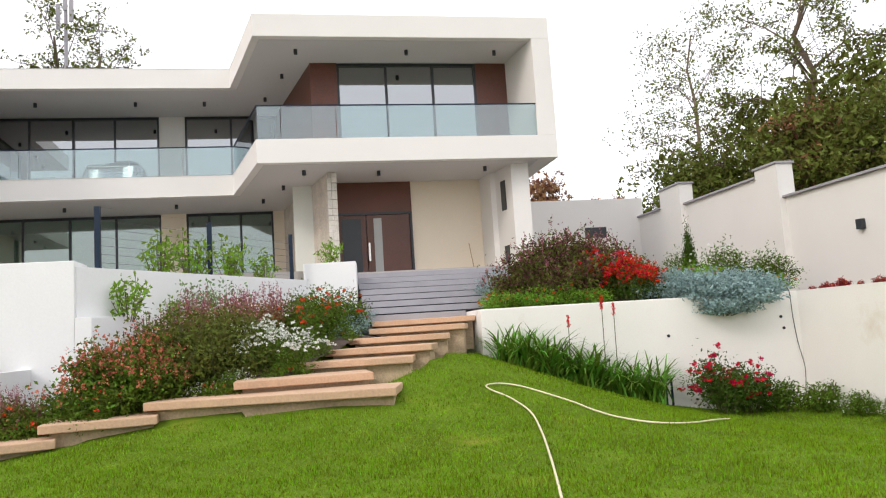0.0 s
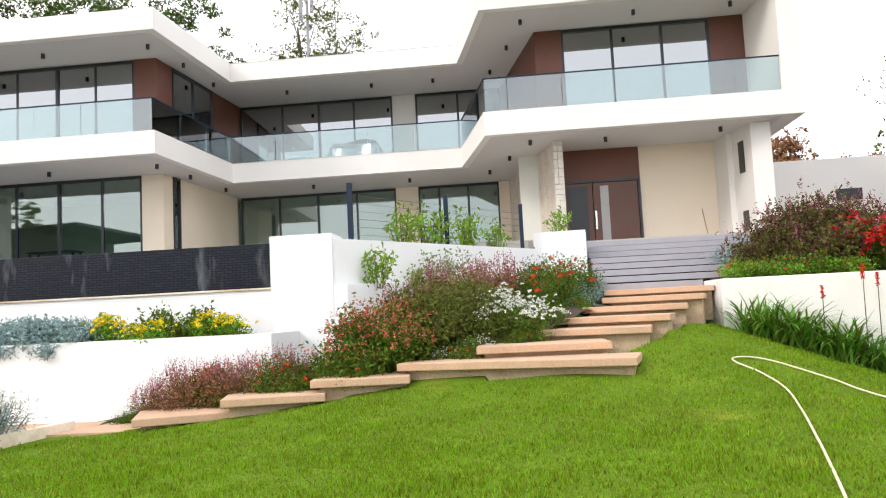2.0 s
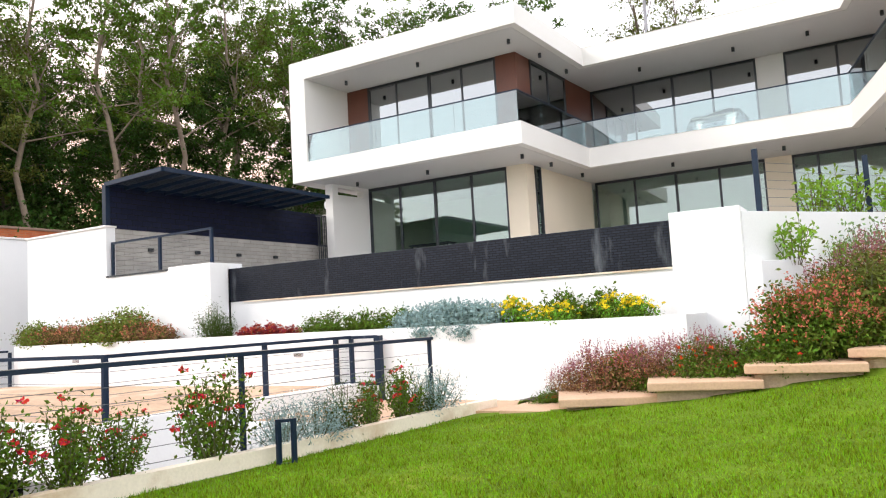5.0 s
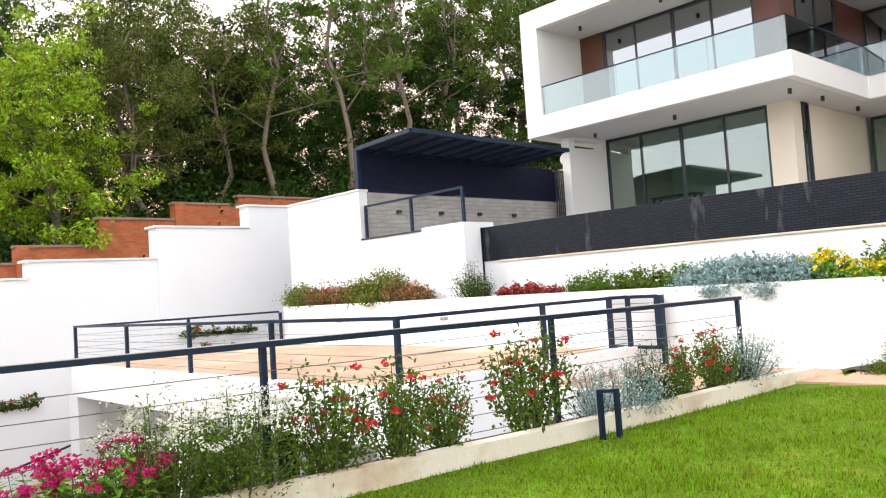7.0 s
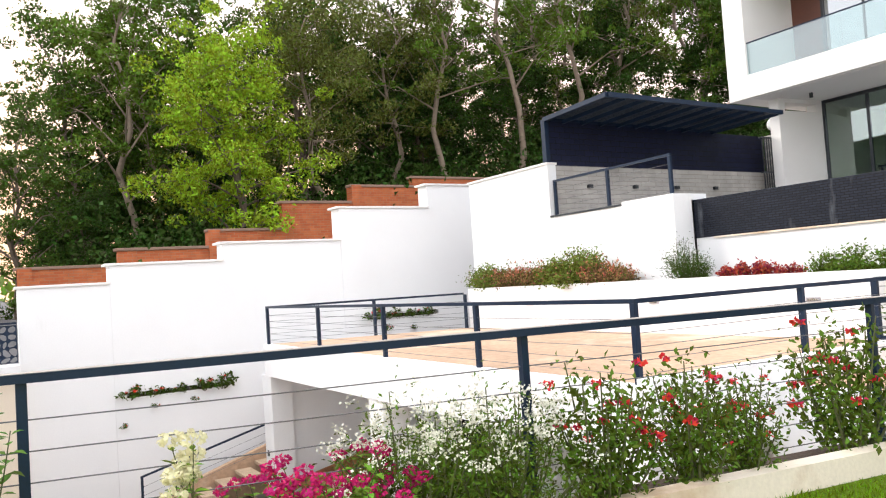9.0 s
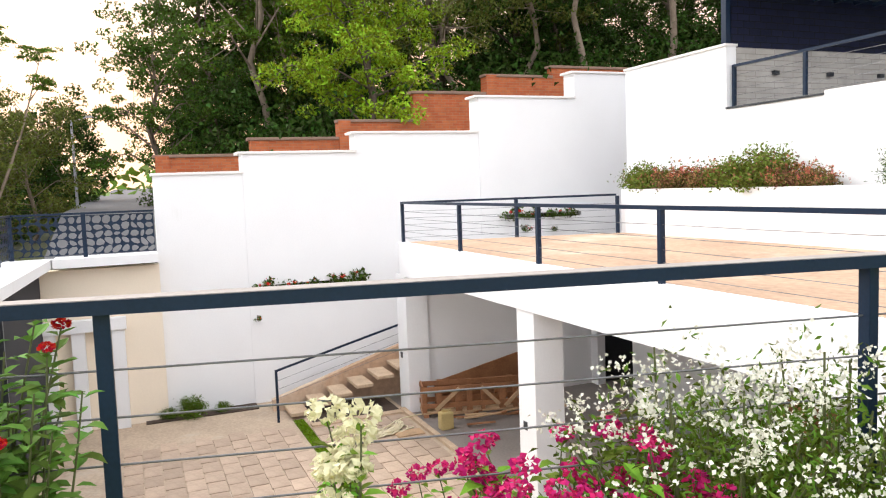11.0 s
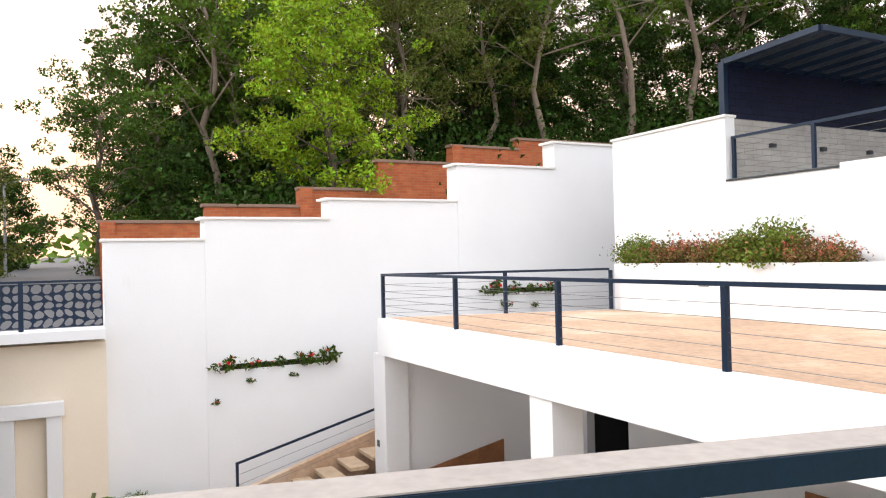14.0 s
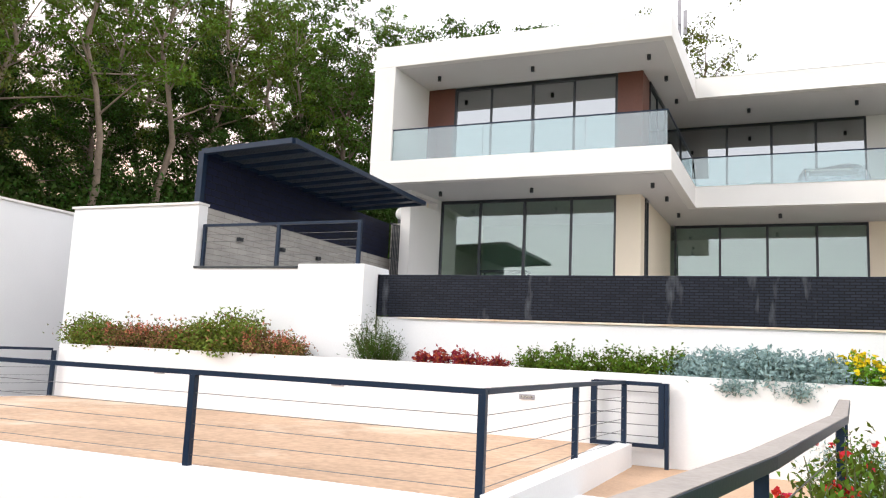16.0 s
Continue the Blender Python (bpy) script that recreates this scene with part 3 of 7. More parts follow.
tagged(part("floor_planting", prism([(-7.3, 14.8), (-6.0, 14.6), (-3.0, 19.3), (-5.6, 19.6), (-7.3, 19.6)], 1.0, 3.25), M_SOIL), "planted terrace bed behind the white parapet", "soil", kind="structure")

# white piers and parapets between pool and entrance steps
tagged(part("wall_pier", box(-7.24, -6.0, 14.12, 14.95, 0.0, 3.42, 0.015), M_WHITE), "white block pier at the pool corner", "wall", kind="structure")
tagged(part("wall_low_block", prism([(-5.995, 14.1), (-5.72, 14.1), (-3.0, 17.75), (-3.3, 17.95)], 0.0, 2.42, 0.012), M_WHITE), "low white planter wall before the parapet", "wall", kind="structure")
tagged(part("wall_parapet", strip((-5.99, 14.2), (-1.98, 19.74), 0.25, 0.5, 3.32, 0.01), M_WHITE), "white parapet along the planted terrace", "wall", kind="structure")
tagged(part("wall_planter_box", prism([(-2.06, 19.75), (-0.72, 19.6), (-0.62, 20.6), (-1.98, 20.75)], 1.2, 3.74, 0.015), M_WHITE), "white planter box beside the entrance steps", "planter", kind="structure")

# garden wall on the east side
tagged(part("wall_garden", box(1.72, 9.8, 16.3, 16.6, -1.5, 2.21, 0.03), M_GARDENWALL), "white garden retaining wall with rust stains", "wall", kind="structure")
tagged(part("wall_garden_end", box(1.72, 2.02, 16.6, 21.5, -0.5, 2.21), M_WHITE), "return of the garden retaining wall", "wall", kind="structure")
tagged(part("wall_garden_east", box(9.5, 9.8, -12, 16.3, -2.0, 2.21), M_GARDENWALL), "white garden retaining wall along the east side", "wall", kind="structure")
tagged(part("soil_garden", prism([(2.0, 16.6), (9.79, 16.6), (9.79, 31), (2.0, 31)], -2, lambda x, y: 2.12 + 0.10 * max(0, y - 17)), M_SOIL), "planted upper bed behind the garden wall", "soil", kind="structure")
tagged(part("soil_garden_east", box(9.8, 12.2, -12, 31, -2, 2.1), M_SOIL), "narrow planted bed along the boundary wall", "soil", kind="structure")


def east_wall():
    t = thing("wall_east", (12.2, 18, 2), "white boundary wall with piers, stepping up", "wall", kind="structure")
    pcs = [(-12.0, 20.1, 5.1), (21.2, 26.0, 5.95), (27.6, 31.5, 6.1)]
    for a, b, top in pcs:
        part("wall_panel", box(12.2, 12.45, a, b, 1.0, top), M_HOUSE, t)
        part("coping", box(12.1, 12.5, a, b, top, top + 0.07, 0.01), M_GREYSTEP, t)
    for a, b, top in ((20.1, 21.2, 6.15), (26.0, 27.6, 6.75)):
        part("pier", box(12.0, 12.55, a, b, 1.0, top), M_HOUSE, t)
        part("coping", box(11.95, 12.6, a - 0.05, b + 0.05, top, top + 0.07, 0.01), M_GREYSTEP, t)
    part("wall_lamp", box(12.06, 12.2, 17.0, 17.2, 3.72, 3.98, 0.01), M_FRAME, t, "small black wall lamp")


east_wall()
tagged(part("wall_back", box(5.4, 12.4, 30.0, 30.3, 2, 6.95), M_HOUSE), "plain white wall behind the garden", "wall", kind="structure")

# ---- side building with perforated screen, west end of the courtyard ----
EDGE = [(-29.6, -1.03), (-12.6, -1.75)]
bm = strip(EDGE[0], EDGE[1], 1.9, 0.2, 0.42, side=-1)
tagged(part("roof_side_building", bm, M_WHITE), "white roof slab of the low side building", "roof", kind="structure")
tagged(part("wall_side_building", strip((-29.4, -1.35), (-16.75, -1.87), 0.3, COURT, 0.2, side=-1), M_DARKGAP), "dark gate wall of the side building", "wall", kind="structure")
tagged(part("wall_side_near", strip((-16.75, -1.6), (-12.6, -1.78), 0.5, COURT, 0.2, side=-1), M_WHITE), "white end wall of the side building", "wall", kind="structure")
for x in (-19.2, -21.8, -24.4):
    tagged(part("gate_mullion", box(x - 0.05, x + 0.05, -1.36 - (x + 29.4) * 0.0411, -1.26 - (x + 29.4) * 0.0411, COURT, 0.2, 0.005), M_FRAME), "black upright of the dark gate wall", "post", kind="structure")
bm = box(-30.0, -29.4, -8, -1.1, COURT, -0.55)
box(-29.9, -29.45, -1.5, 1.36, COURT, 0.12, bm=bm)
tagged(part("wall_gatehouse", bm, M_CREAM), "cream gatehouse wall", "wall", kind="structure")
tagged(part("slab_gatehouse", box(-30.0, -29.1, -1.02, 1.34, 0.2, 0.424, 0.01), M_WHITE), "white slab edge of the gatehouse", "roof", kind="structure")
for y0, y1 in ((-1.35, -1.1), (-0.75, -0.45), (0.15, 0.45)):
    tagged(part("pilaster", box(-29.42, -29.2, y0, y1, COURT, -1.2, 0.01), M_WHITE), "white pilaster of the gatehouse", "pilaster", kind="structure")
tagged(part("lintel_gatehouse", box(-29.42, -29.15, -1.35, 0.5, -1.4, -1.1, 0.01), M_WHITE), "white lintel of the gatehouse", "lintel", kind="structure")


# ---- house ----
Z1, Z2, Z3, ZT = 7.14, 7.89, 11.12, 11.85
PLAN = [(-23.15, 22.0), (-13.5, 22.0), (-13.26, 27.7), (-4.38, 27.7), (-3.29, 22.85), (6.2, 22.85), (6.2, 35.5), (-23.15, 35.5)]
house = thing("house", (-8.5, 29, 3.6), "two-storey white modern villa with cantilevered boxes and glass balconies", "house")
part("floor_slab", prism(PLAN, Z1, Z2, 0.02), M_HOUSE, house, "white rendered balcony slab")
INNER = [(-22.4, 22.25), (-13.75, 22.25), (-13.5, 27.95), (-4.2, 27.95), (-3.1, 23.1), (5.6, 23.1), (5.6, 35.2), (-22.4, 35.2)]
part("soffit", prism(INNER, Z1 - 0.012, Z1 + 0.05), M_SOFFIT, house, "soffit sheet greyer than the slab")
part("roof", prism(PLAN, Z3, ZT, 0.02), M_HOUSE, house, "white rendered roof slab")
part("soffit", prism(INNER, Z3 - 0.012, Z3 + 0.05), M_SOFFIT, house, "soffit sheet greyer than the slab")
part("parapet", box(-1.6, 5.0, 24.6, 30, ZT, 12.3), M_HOUSE, house)
part("chimney", box(4.9, 5.25, 24.5, 24.9, ZT, 12.45), M_HOUSE, house)
# side walls of the two boxes
part("wall", prism([(-23.15, 22.0), (-22.4, 22.0), (-22.22, 24.45), (-22.22, 35.5), (-23.15, 35.5)], Z2, Z3), M_HOUSE, house)
part("wall", prism([(5.6, 22.85), (6.2, 22.85), (6.2, 35.5), (5.3, 35.5), (5.3, 25.1)], Z2, Z3), M_HOUSE, house)
part("wall", box(-22.3, 5.4, 35.2, 35.5, 3.6, Z1), M_INTERIOR, house)
part("wall", box(-22.3, 5.4, 35.2, 35.5, Z2, Z3), M_INTERIOR, house)


def frame_pt(p, q, u, off):
    p, q = Vector(p), Vector(q)
    d = (q - p).normalized()
    n = Vector((d.y, -d.x))
    return p + d * u + n * off


def glazing(p, q, z0, z1, cuts, parent, fw=0.075):
    """Dark-framed sliding glass from p to q in plan (seen from the right side of p->q); cuts: shares of the width."""
    w = subthing("window", parent)
    L = (Vector(q) - Vector(p)).length
    bm = bmesh.new()

    def bar(u0, u1, za, zb, d0=-0.05, d1=0.05):
        prism([tuple(frame_pt(p, q, u, o)) for u, o in ((u0, d1), (u1, d1), (u1, d0), (u0, d0))], za, zb, bm=bm)
    bar(0, L, z1 - fw * 1.4, z1)
    bar(0, L, z0, z0 + fw)
    us = [0] + [L * c for c in cuts] + [L]
    bar(0, fw, z0 + fw, z1 - fw * 1.4)
    bar(L - fw, L, z0 + fw, z1 - fw * 1.4)
    for i, u in enumerate(us[1:-1]):
        bar(u - fw * 0.6, u + fw * 0.6, z0 + fw, z1 - fw * 1.4, -0.06 + 0.03 * (i % 2), 0.02 + 0.03 * (i % 2))
    bmesh.ops.recalc_face_normals(bm, faces=bm.faces)
    part("frame", bm, M_FRAME, w, "dark aluminium frame")
    for i in range(len(us) - 1):
        o = 0.012 if i % 2 else -0.012
        a, b = frame_pt(p, q, us[i] + 0.03, o), frame_pt(p, q, us[i + 1] - 0.03, o)
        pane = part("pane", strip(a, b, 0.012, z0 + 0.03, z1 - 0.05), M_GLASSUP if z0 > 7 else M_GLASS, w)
        pane.visible_shadow = False
    return w


# upper floor, east box
part("cladding", strip((-1.54, 25.1), (-0.65, 25.1), 0.2, Z2, Z3), M_BROWN, house, "brown timber cladding")
part("cladding", strip((4.2, 25.1), (5.35, 25.1), 0.2, Z2, Z3), M_BROWN, house, "brown timber cladding")
glazing((-0.65, 25.14), (4.2, 25.14), Z2, Z3 - 0.03, (0.345, 0.68), house)
part("cladding", strip((-2.9, 31.2), (-1.54, 25.1), 0.2, Z2, Z3), M_BROWN, house, "brown timber cladding")
# upper floor, middle
YC = 31.2
glazing((-14.2, YC), (-7.5, YC), Z2, Z3 - 0.03, (0.28, 0.52, 0.75), house)
part("wall", strip((-7.5, YC), (-6.5, YC), 0.25, Z2, Z3), M_HOUSE, house)
glazing((-6.5, YC), (-2.9, YC), Z2, Z3 - 0.03, (0.5,), house)
# upper floor, west box
part("cladding", strip((-22.22, 24.45), (-21.2, 24.45), 0.2, Z2, Z3), M_BROWN, house, "brown timber cladding")
glazing((-21.2, 24.49), (-15.45, 24.49), Z2, Z3 - 0.03, (0.24, 0.5, 0.75), house)
part("cladding", prism([(-15.45, 24.45), (-14.65, 24.45), (-14.58, 25.5), (-14.8, 25.5), (-14.8, 24.65), (-15.45, 24.65)], Z2, Z3), M_BROWN, house, "brown timber cladding")
glazing((-14.58, 25.5), (-14.4, 28.6), Z2, Z3 - 0.03, (0.5,), house)
part("cladding", strip((-14.4, 28.6), (-14.2, YC), 0.2, Z2, Z3), M_BROWN, house, "brown timber cladding")
# ground floor, west box
glazing((-21.8, 25.1), (-15.55, 25.1), 3.5, Z1 - 0.02, (0.24, 0.5, 0.76), house)
part("wall", prism([(-15.55, 25.05), (-14.75, 25.05), (-14.72, 25.7), (-15.55, 25.7)], 3.4, Z1), M_CREAM, house)
glazing((-14.72, 25.7), (-14.7, 26.2), 3.5, Z1 - 0.02, (), house, fw=0.05)
part("wall", strip((-14.7, 26.2), (-14.45, 31.25), 0.25, 3.4, Z1), M_CREAM, house)
bm = prism([(-22.4, 23.0), (-22.05, 23.0), (-21.8, 25.1), (-22.15, 25.1)], 3.3, 6.72)
prism([(-22.4, 23.0), (-22.05, 23.0), (-22.02, 23.3), (-22.36, 23.3)], 6.72, Z1, bm=bm)
prism([(-22.2, 24.8), (-21.84, 24.8), (-21.8, 25.1), (-22.15, 25.1)], 6.72, Z1, bm=bm)
prism([(-22.36, 23.3), (-22.02, 23.3), (-21.84, 24.8), (-22.2, 24.8)], 7.0, Z1, bm=bm)
part("wall", bm, M_HOUSE, house, "white side wall with a slot opening")
part("wall", box(-22.4, -22.1, 25.1, 35.5, 3.3, Z1), M_CREAM, house)
# ground floor, middle
glazing((-14.3, YC + 0.1), (-7.5, YC + 0.1), 3.55, Z1 - 0.02, (0.25, 0.5, 0.75), house)
part("wall", strip((-7.5, YC), (-6.55, YC), 0.3, 3.5, Z1), M_CREAM, house)
glazing((-6.55, YC + 0.1), (-3.15, YC + 0.1), 3.55, Z1 - 0.02, (0.26, 0.62), house)
part("wall", strip((-3.15, YC), (-2.6, YC), 0.3, 3.5, Z1), M_CREAM, house)
# entrance
M_STONEPALE = material("pale_stone_block", (0.66, 0.62, 0.56), 0.85, 0.16, 3.0, 20, 0.6, bump_scale=12)
part("wall", prism([(-2.72, 31.2), (-1.16, 24.3), (-0.9, 24.25), (-0.85, 26.05), (-2.3, 31.2)], 3.5, Z1 - 0.015), M_STONE, house, "split-faced beige stone wall")
rs = random.Random(2)
zz = 3.6
while zz < Z1 - 0.12:
    hh = min(rs.uniform(0.14, 0.30), Z1 - 0.02 - zz)
    split = rs.choice((0.0, 0.42, 0.6))
    xs = [-1.19, -0.87] if not split else [-1.19, -1.19 + 0.32 * split, -0.87]
    for xa, xb in zip(xs, xs[1:]):
        pr = rs.uniform(0.02, 0.07)
        part("stone_block", box(xa + 0.006, xb - 0.006, 24.25 - pr, 24.42, zz + 0.005, zz + hh - 0.005, 0.012), M_STONEPALE, house)
    zz += hh
part("wall", box(1.75, 4.3, 26.07, 26.4, 3.5, Z1), M_CREAM, house, "cream rendered wall")
part("wall", prism([(4.27, 26.4), (4.42, 24.98), (4.6, 24.95), (4.79, 23.6), (5.37, 23.55), (5.37, 35.5), (4.9, 35.5), (4.9, 26.4)], 3.4, Z1), M_HOUSE, house)
part("slot_window", prism([(4.645, 24.5), (4.70, 24.12), (4.74, 24.12), (4.70, 24.5)], 5.7, 6.7), M_FRAME, house, "narrow dark slot window")
part("slot_window", prism([(4.645, 24.5), (4.70, 24.12), (4.74, 24.12), (4.70, 24.5)], 3.9, 4.5), M_FRAME, house, "narrow dark slot window")
door = subthing("door", house)
bm = box(-0.86, 1.78, 26.0, 26.12, 6.06, 7.12)
part("transom_panel", bm, M_BROWN, door, "dark brown panel over the door")
bm = box(-0.86, -0.78, 26.0, 26.15, 3.6, 6.06)
box(1.70, 1.78, 25.98, 26.15, 3.6, 6.06, bm=bm)
box(-0.78, 1.70, 26.0, 26.15, 5.98, 6.06, bm=bm)
part("door_frame", bm, M_FRAME, door)
part("leaf", box(-0.78, 0.16, 26.055, 26.1, 3.62, 5.98, 0.01), M_DOORWOOD, door)
part("side_pane", box(-0.68, -0.02, 26.03, 26.05, 3.75, 5.85), M_FRAME, door, "smoked glass pane")
part("leaf", box(0.18, 1.69, 26.04, 26.1, 3.62, 5.97, 0.01), M_DOORWOOD, door, "brown timber pivot door leaf")
part("glass_strip", box(0.42, 0.70, 26.02, 26.038, 3.7, 5.85), material("frosted_glass", (0.42, 0.42, 0.41), 0.3, 0.05, 2, 20, 0), door, "frosted glass strip")
part("handle", box(0.20, 0.27, 25.95, 26.0, 4.35, 5.0, 0.012), M_CHROME, door, "brushed metal pull handle")
part("wall", box(-2.3, 1.75, 26.4, 26.6, 3.5, Z1), M_INTERIOR, house)


# glass balustrades
def balustrade(p, q, cuts):
    t = subthing("balustrade", house)
    d = (Vector(q) - Vector(p))
    pts = [Vector(p)] + [Vector(p) + d * c for c in cuts] + [Vector(q)]
    for a, b in zip(pts, pts[1:]):
        e = (b - a).normalized() * 0.01
        pane = part("pane", strip(a + e, b - e, 0.02, Z2 - 0.03, 8.93), M_RAILGLASS, t)
        pane.visible_shadow = False
    part("cap_rail", strip(p, q, 0.045, 8.93, 8.965, side=0), M_RAIL, t, "thin dark cap rail")


balustrade((-22.4, 22.08), (-13.62, 22.08), (0.18, 0.36, 0.55, 0.73))
balustrade((-13.62, 22.08), (-13.36, 27.78), (0.33, 0.66))
balustrade((-13.36, 27.78), (-4.34, 27.78), (0.2, 0.4, 0.6, 0.8))
balustrade((-4.34, 27.78), (-3.25, 22.93), (0.5,))
balustrade((-3.25, 22.93), (5.6, 22.93), (0.08, 0.27, 0.45, 0.63, 0.85))


# soffit spotlights
def spot(x, y, z):
    bm = bmesh.new()
    bmesh.ops.create_cone(bm, cap_ends=True, segments=16, radius1=0.06, radius2=0.06, depth=0.16,
                          matrix=Matrix.Translation((x, y, z - 0.092)))
    part("spotlight", bm, M_FRAME, house, "black cylinder soffit light")


for z, pts in ((Z3, ((-2.0, 23.9), (1.6, 23.9), (4.6, 23.9), (-2.5, 26.2), (-3.2, 28.8), (-8.0, 29.3), (-11.5, 29.3), (-21.3, 23.2), (-18.0, 23.2), (-14.3, 23.2), (-14.0, 25.2), (-13.9, 27.6), (-5.5, 29.3))),
               (Z1, ((-1.9, 23.9), (0.5, 24.2), (4.0, 23.9), (-2.6, 26.2), (-3.4, 28.6), (-6.6, 29.2), (-10.5, 29.2), (-21.2, 23.5), (-18.0, 23.5), (-14.2, 23.5), (-14.0, 25.6), (-13.9, 28.6)))):
    for x, y in pts:
        spot(x, y, z)
# rooms behind the glass
part("partition", box(-15.2, -15.0, 26.2, 35.2, 3.6, Z1), M_INTERIOR, house)
part("partition", box(-22.1, -15.2, 30.5, 30.7, 3.6, Z1), M_INTERIOR, house)
part("partition", box(-2.3, -2.1, 31.4, 35.2, 3.6, Z1), M_INTERIOR, house)
part("partition", box(-2.6, -2.4, 31.4, 35.2, Z2, Z3), M_INTERIOR, house)
part("partition", box(-14.6, -14.4, 31.4, 35.2, Z2, Z3), M_INTERIOR, house)
part("partition", box(-22.2, -14.8, 30, 30.2, Z2, Z3), M_INTERIOR, house)
part("partition", box(-1.6, 5.3, 30, 30.2, Z2, Z3), M_INTERIOR, house)

# ---- entrance steps ----
es = thing("entrance_steps", (1, 19, 2.2), "wide grey stone entrance steps with dark joints", "steps")
for k in range(8):
    y = 17.75 + k * 0.5
    z = 2.25 + k * 0.185
    xr = 1.70 if y < 18 else 5.2
    part("tread", box(-0.62, min(xr, 5.2), y, 21.6, z - 0.142, z, 0.008), M_GREYSTEP, es)
    part("joint", box(-0.60, min(xr, 5.2) - 0.02, y + 0.09, 21.5, z - 0.19, z - 0.14), M_DARKGAP, es)

# ---- stone steps up the lawn ----
gs = thing("garden_steps", (-3, 12, 0.5), "floating sandstone slab steps climbing the lawn", "steps")
# left front, right front, depth, top
STEPS = [((-9.35, 10.95), (-8.0, 10.95), 1.2, 0.24), ((-8.2, 10.62), (-6.75, 11.2), 1.3, 0.45), ((-6.95, 10.87), (-5.46, 11.25), 1.2, 0.66),
         ((-5.72, 11.35), (-4.2, 11.5), 1.1, 0.85), ((-4.45, 11.82), (-0.84, 11.05), 1.15, 1.02), ((-3.2, 12.15), (-1.05, 12.2), 1.15, 1.21),
         ((-2.35, 13.6), (-0.27, 13.2), 1.1, 1.39), ((-1.75, 14.5), (0.2, 13.95), 1.1, 1.57), ((-1.25, 15.4), (0.75, 15.0), 1.1, 1.75),
         ((-0.75, 16.3), (1.24, 15.75), 1.1, 1.93), ((-0.6, 17.2), (1.68, 16.7), 1.2, 2.10)]
for a, b, dep, z in STEPS:
    part("slab", strip(a, b, dep, z - 0.12, z, 0.016), M_SLAB, gs)
    av, bv = Vector(a), Vector(b)
    d = (bv - av).normalized()
    n = Vector((-d.y, d.x))
    part("plinth", strip(av + d * 0.12 + n * 0.18, bv - d * 0.06 + n * 0.18, dep - 0.3, z - 0.75, z - 0.122), M_SLABSIDE, gs)


# ---- railings ----
def rail_sweep(pts, w, h, over):
    """A flat bar along a line of points, mitred at each bend."""
    pts = [Vector(p) for p in pts]
    pts[0] = pts[0] - (pts[1] - pts[0]).normalized() * over
    pts[-1] = pts[-1] + (pts[-1] - pts[-2]).normalized() * over
    bm = bmesh.new()
    rows = []
    for i, p in enumerate(pts):
        d0 = (pts[i] - pts[max(i - 1, 0)]).normalized() if i else (pts[1] - pts[0]).normalized()
        d1 = (pts[min(i + 1, len(pts) - 1)] - pts[i]).normalized() if i < len(pts) - 1 else d0
        d = (d0 + d1).normalized()
        s = Vector((d.y, -d.x, 0)).normalized() * (w / 2 / max(0.5, d.dot(d1)))
        rows.append([bm.verts.new(p + s * k + Vector((0, 0, z))) for k, z in ((-1, 0), (1, 0), (1, h), (-1, h))])
    for a, b in zip(rows, rows[1:]):
        for k in range(4):
            bm.faces.new((a[k], a[(k + 1) % 4], b[(k + 1) % 4], b[k]))
    bm.faces.new(rows[0][::-1])
    bm.faces.new(rows[-1])
    bmesh.ops.recalc_face_normals(bm, faces=bm.faces)
    return bm


def railing(name, posts, height, label, group, cables=5, skip=(), w=0.075, top_w=0.075, top_h=0.055, sheen_top=False):
    """Steel posts with a flat top rail and stretched cables; posts are (x, y, z of foot)."""
    t = thing(name, posts[0], label, "railing", group)
    for i, (x, y, z) in enumerate(posts):
        if i in skip:
            continue
        part("post", box(x - w / 2, x + w / 2, y - w / 2, y + w / 2, z, z + height - top_h, 0.004), M_RAIL, t)
    part("top_rail", rail_sweep([Vector(p) + Vector((0, 0, height - top_h)) for p in posts], top_w, top_h, w * 0.5 if not skip else -0.04), M_RAIL, t)
    # added thin strip: the sky's reflection is put into its colour
    if sheen_top:
        part("cap_strip", rail_sweep([Vector(p) + Vector((0, 0, height + 0.001)) for p in posts], top_w - 0.012, 0.003, w * 0.4), M_RAILSHEEN, t, "tan top strip coloured as reflected sky")
    for a, b in zip(posts, posts[1:]):
        for k in range(cables):
            dz = Vector((0, 0, (height - 0.1) * (k + 0.7) / (cables + 0.6)))
            part("cable", tube_mesh("cable", [([Vector(a) + dz, (Vector(a) + Vector(b)) / 2 + dz + Vector((0, 0, -0.004)), Vector(b) + dz], [0.0045] * 3)], M_CABLE, 5), None, t)
    return t


DPOSTS = [(-27.0, 7.08, DECK), (-23.47, 7.08, DECK), (-20.2, 7.08, DECK), (-17.02, 7.08, DECK), (-13.67, 7.08, DECK)]
railing("deck_railing", DPOSTS, 1.02, "dark steel deck railing with thin cables", "railings")
railing("deck_railing", [(-13.67, 7.08, DECK), (-13.47, 10.1, DECK), (-13.2, 12.25, DECK)], 1.02, "dark steel deck railing with thin cables", "railings", skip=(0,))
railing("deck_railing", [(-27.0, 7.08, DECK), (-26.13, 9.85, DECK), (-25.35, 12.38, DECK)], 1.02, "dark steel deck railing with thin cables", "railings", skip=(0,))
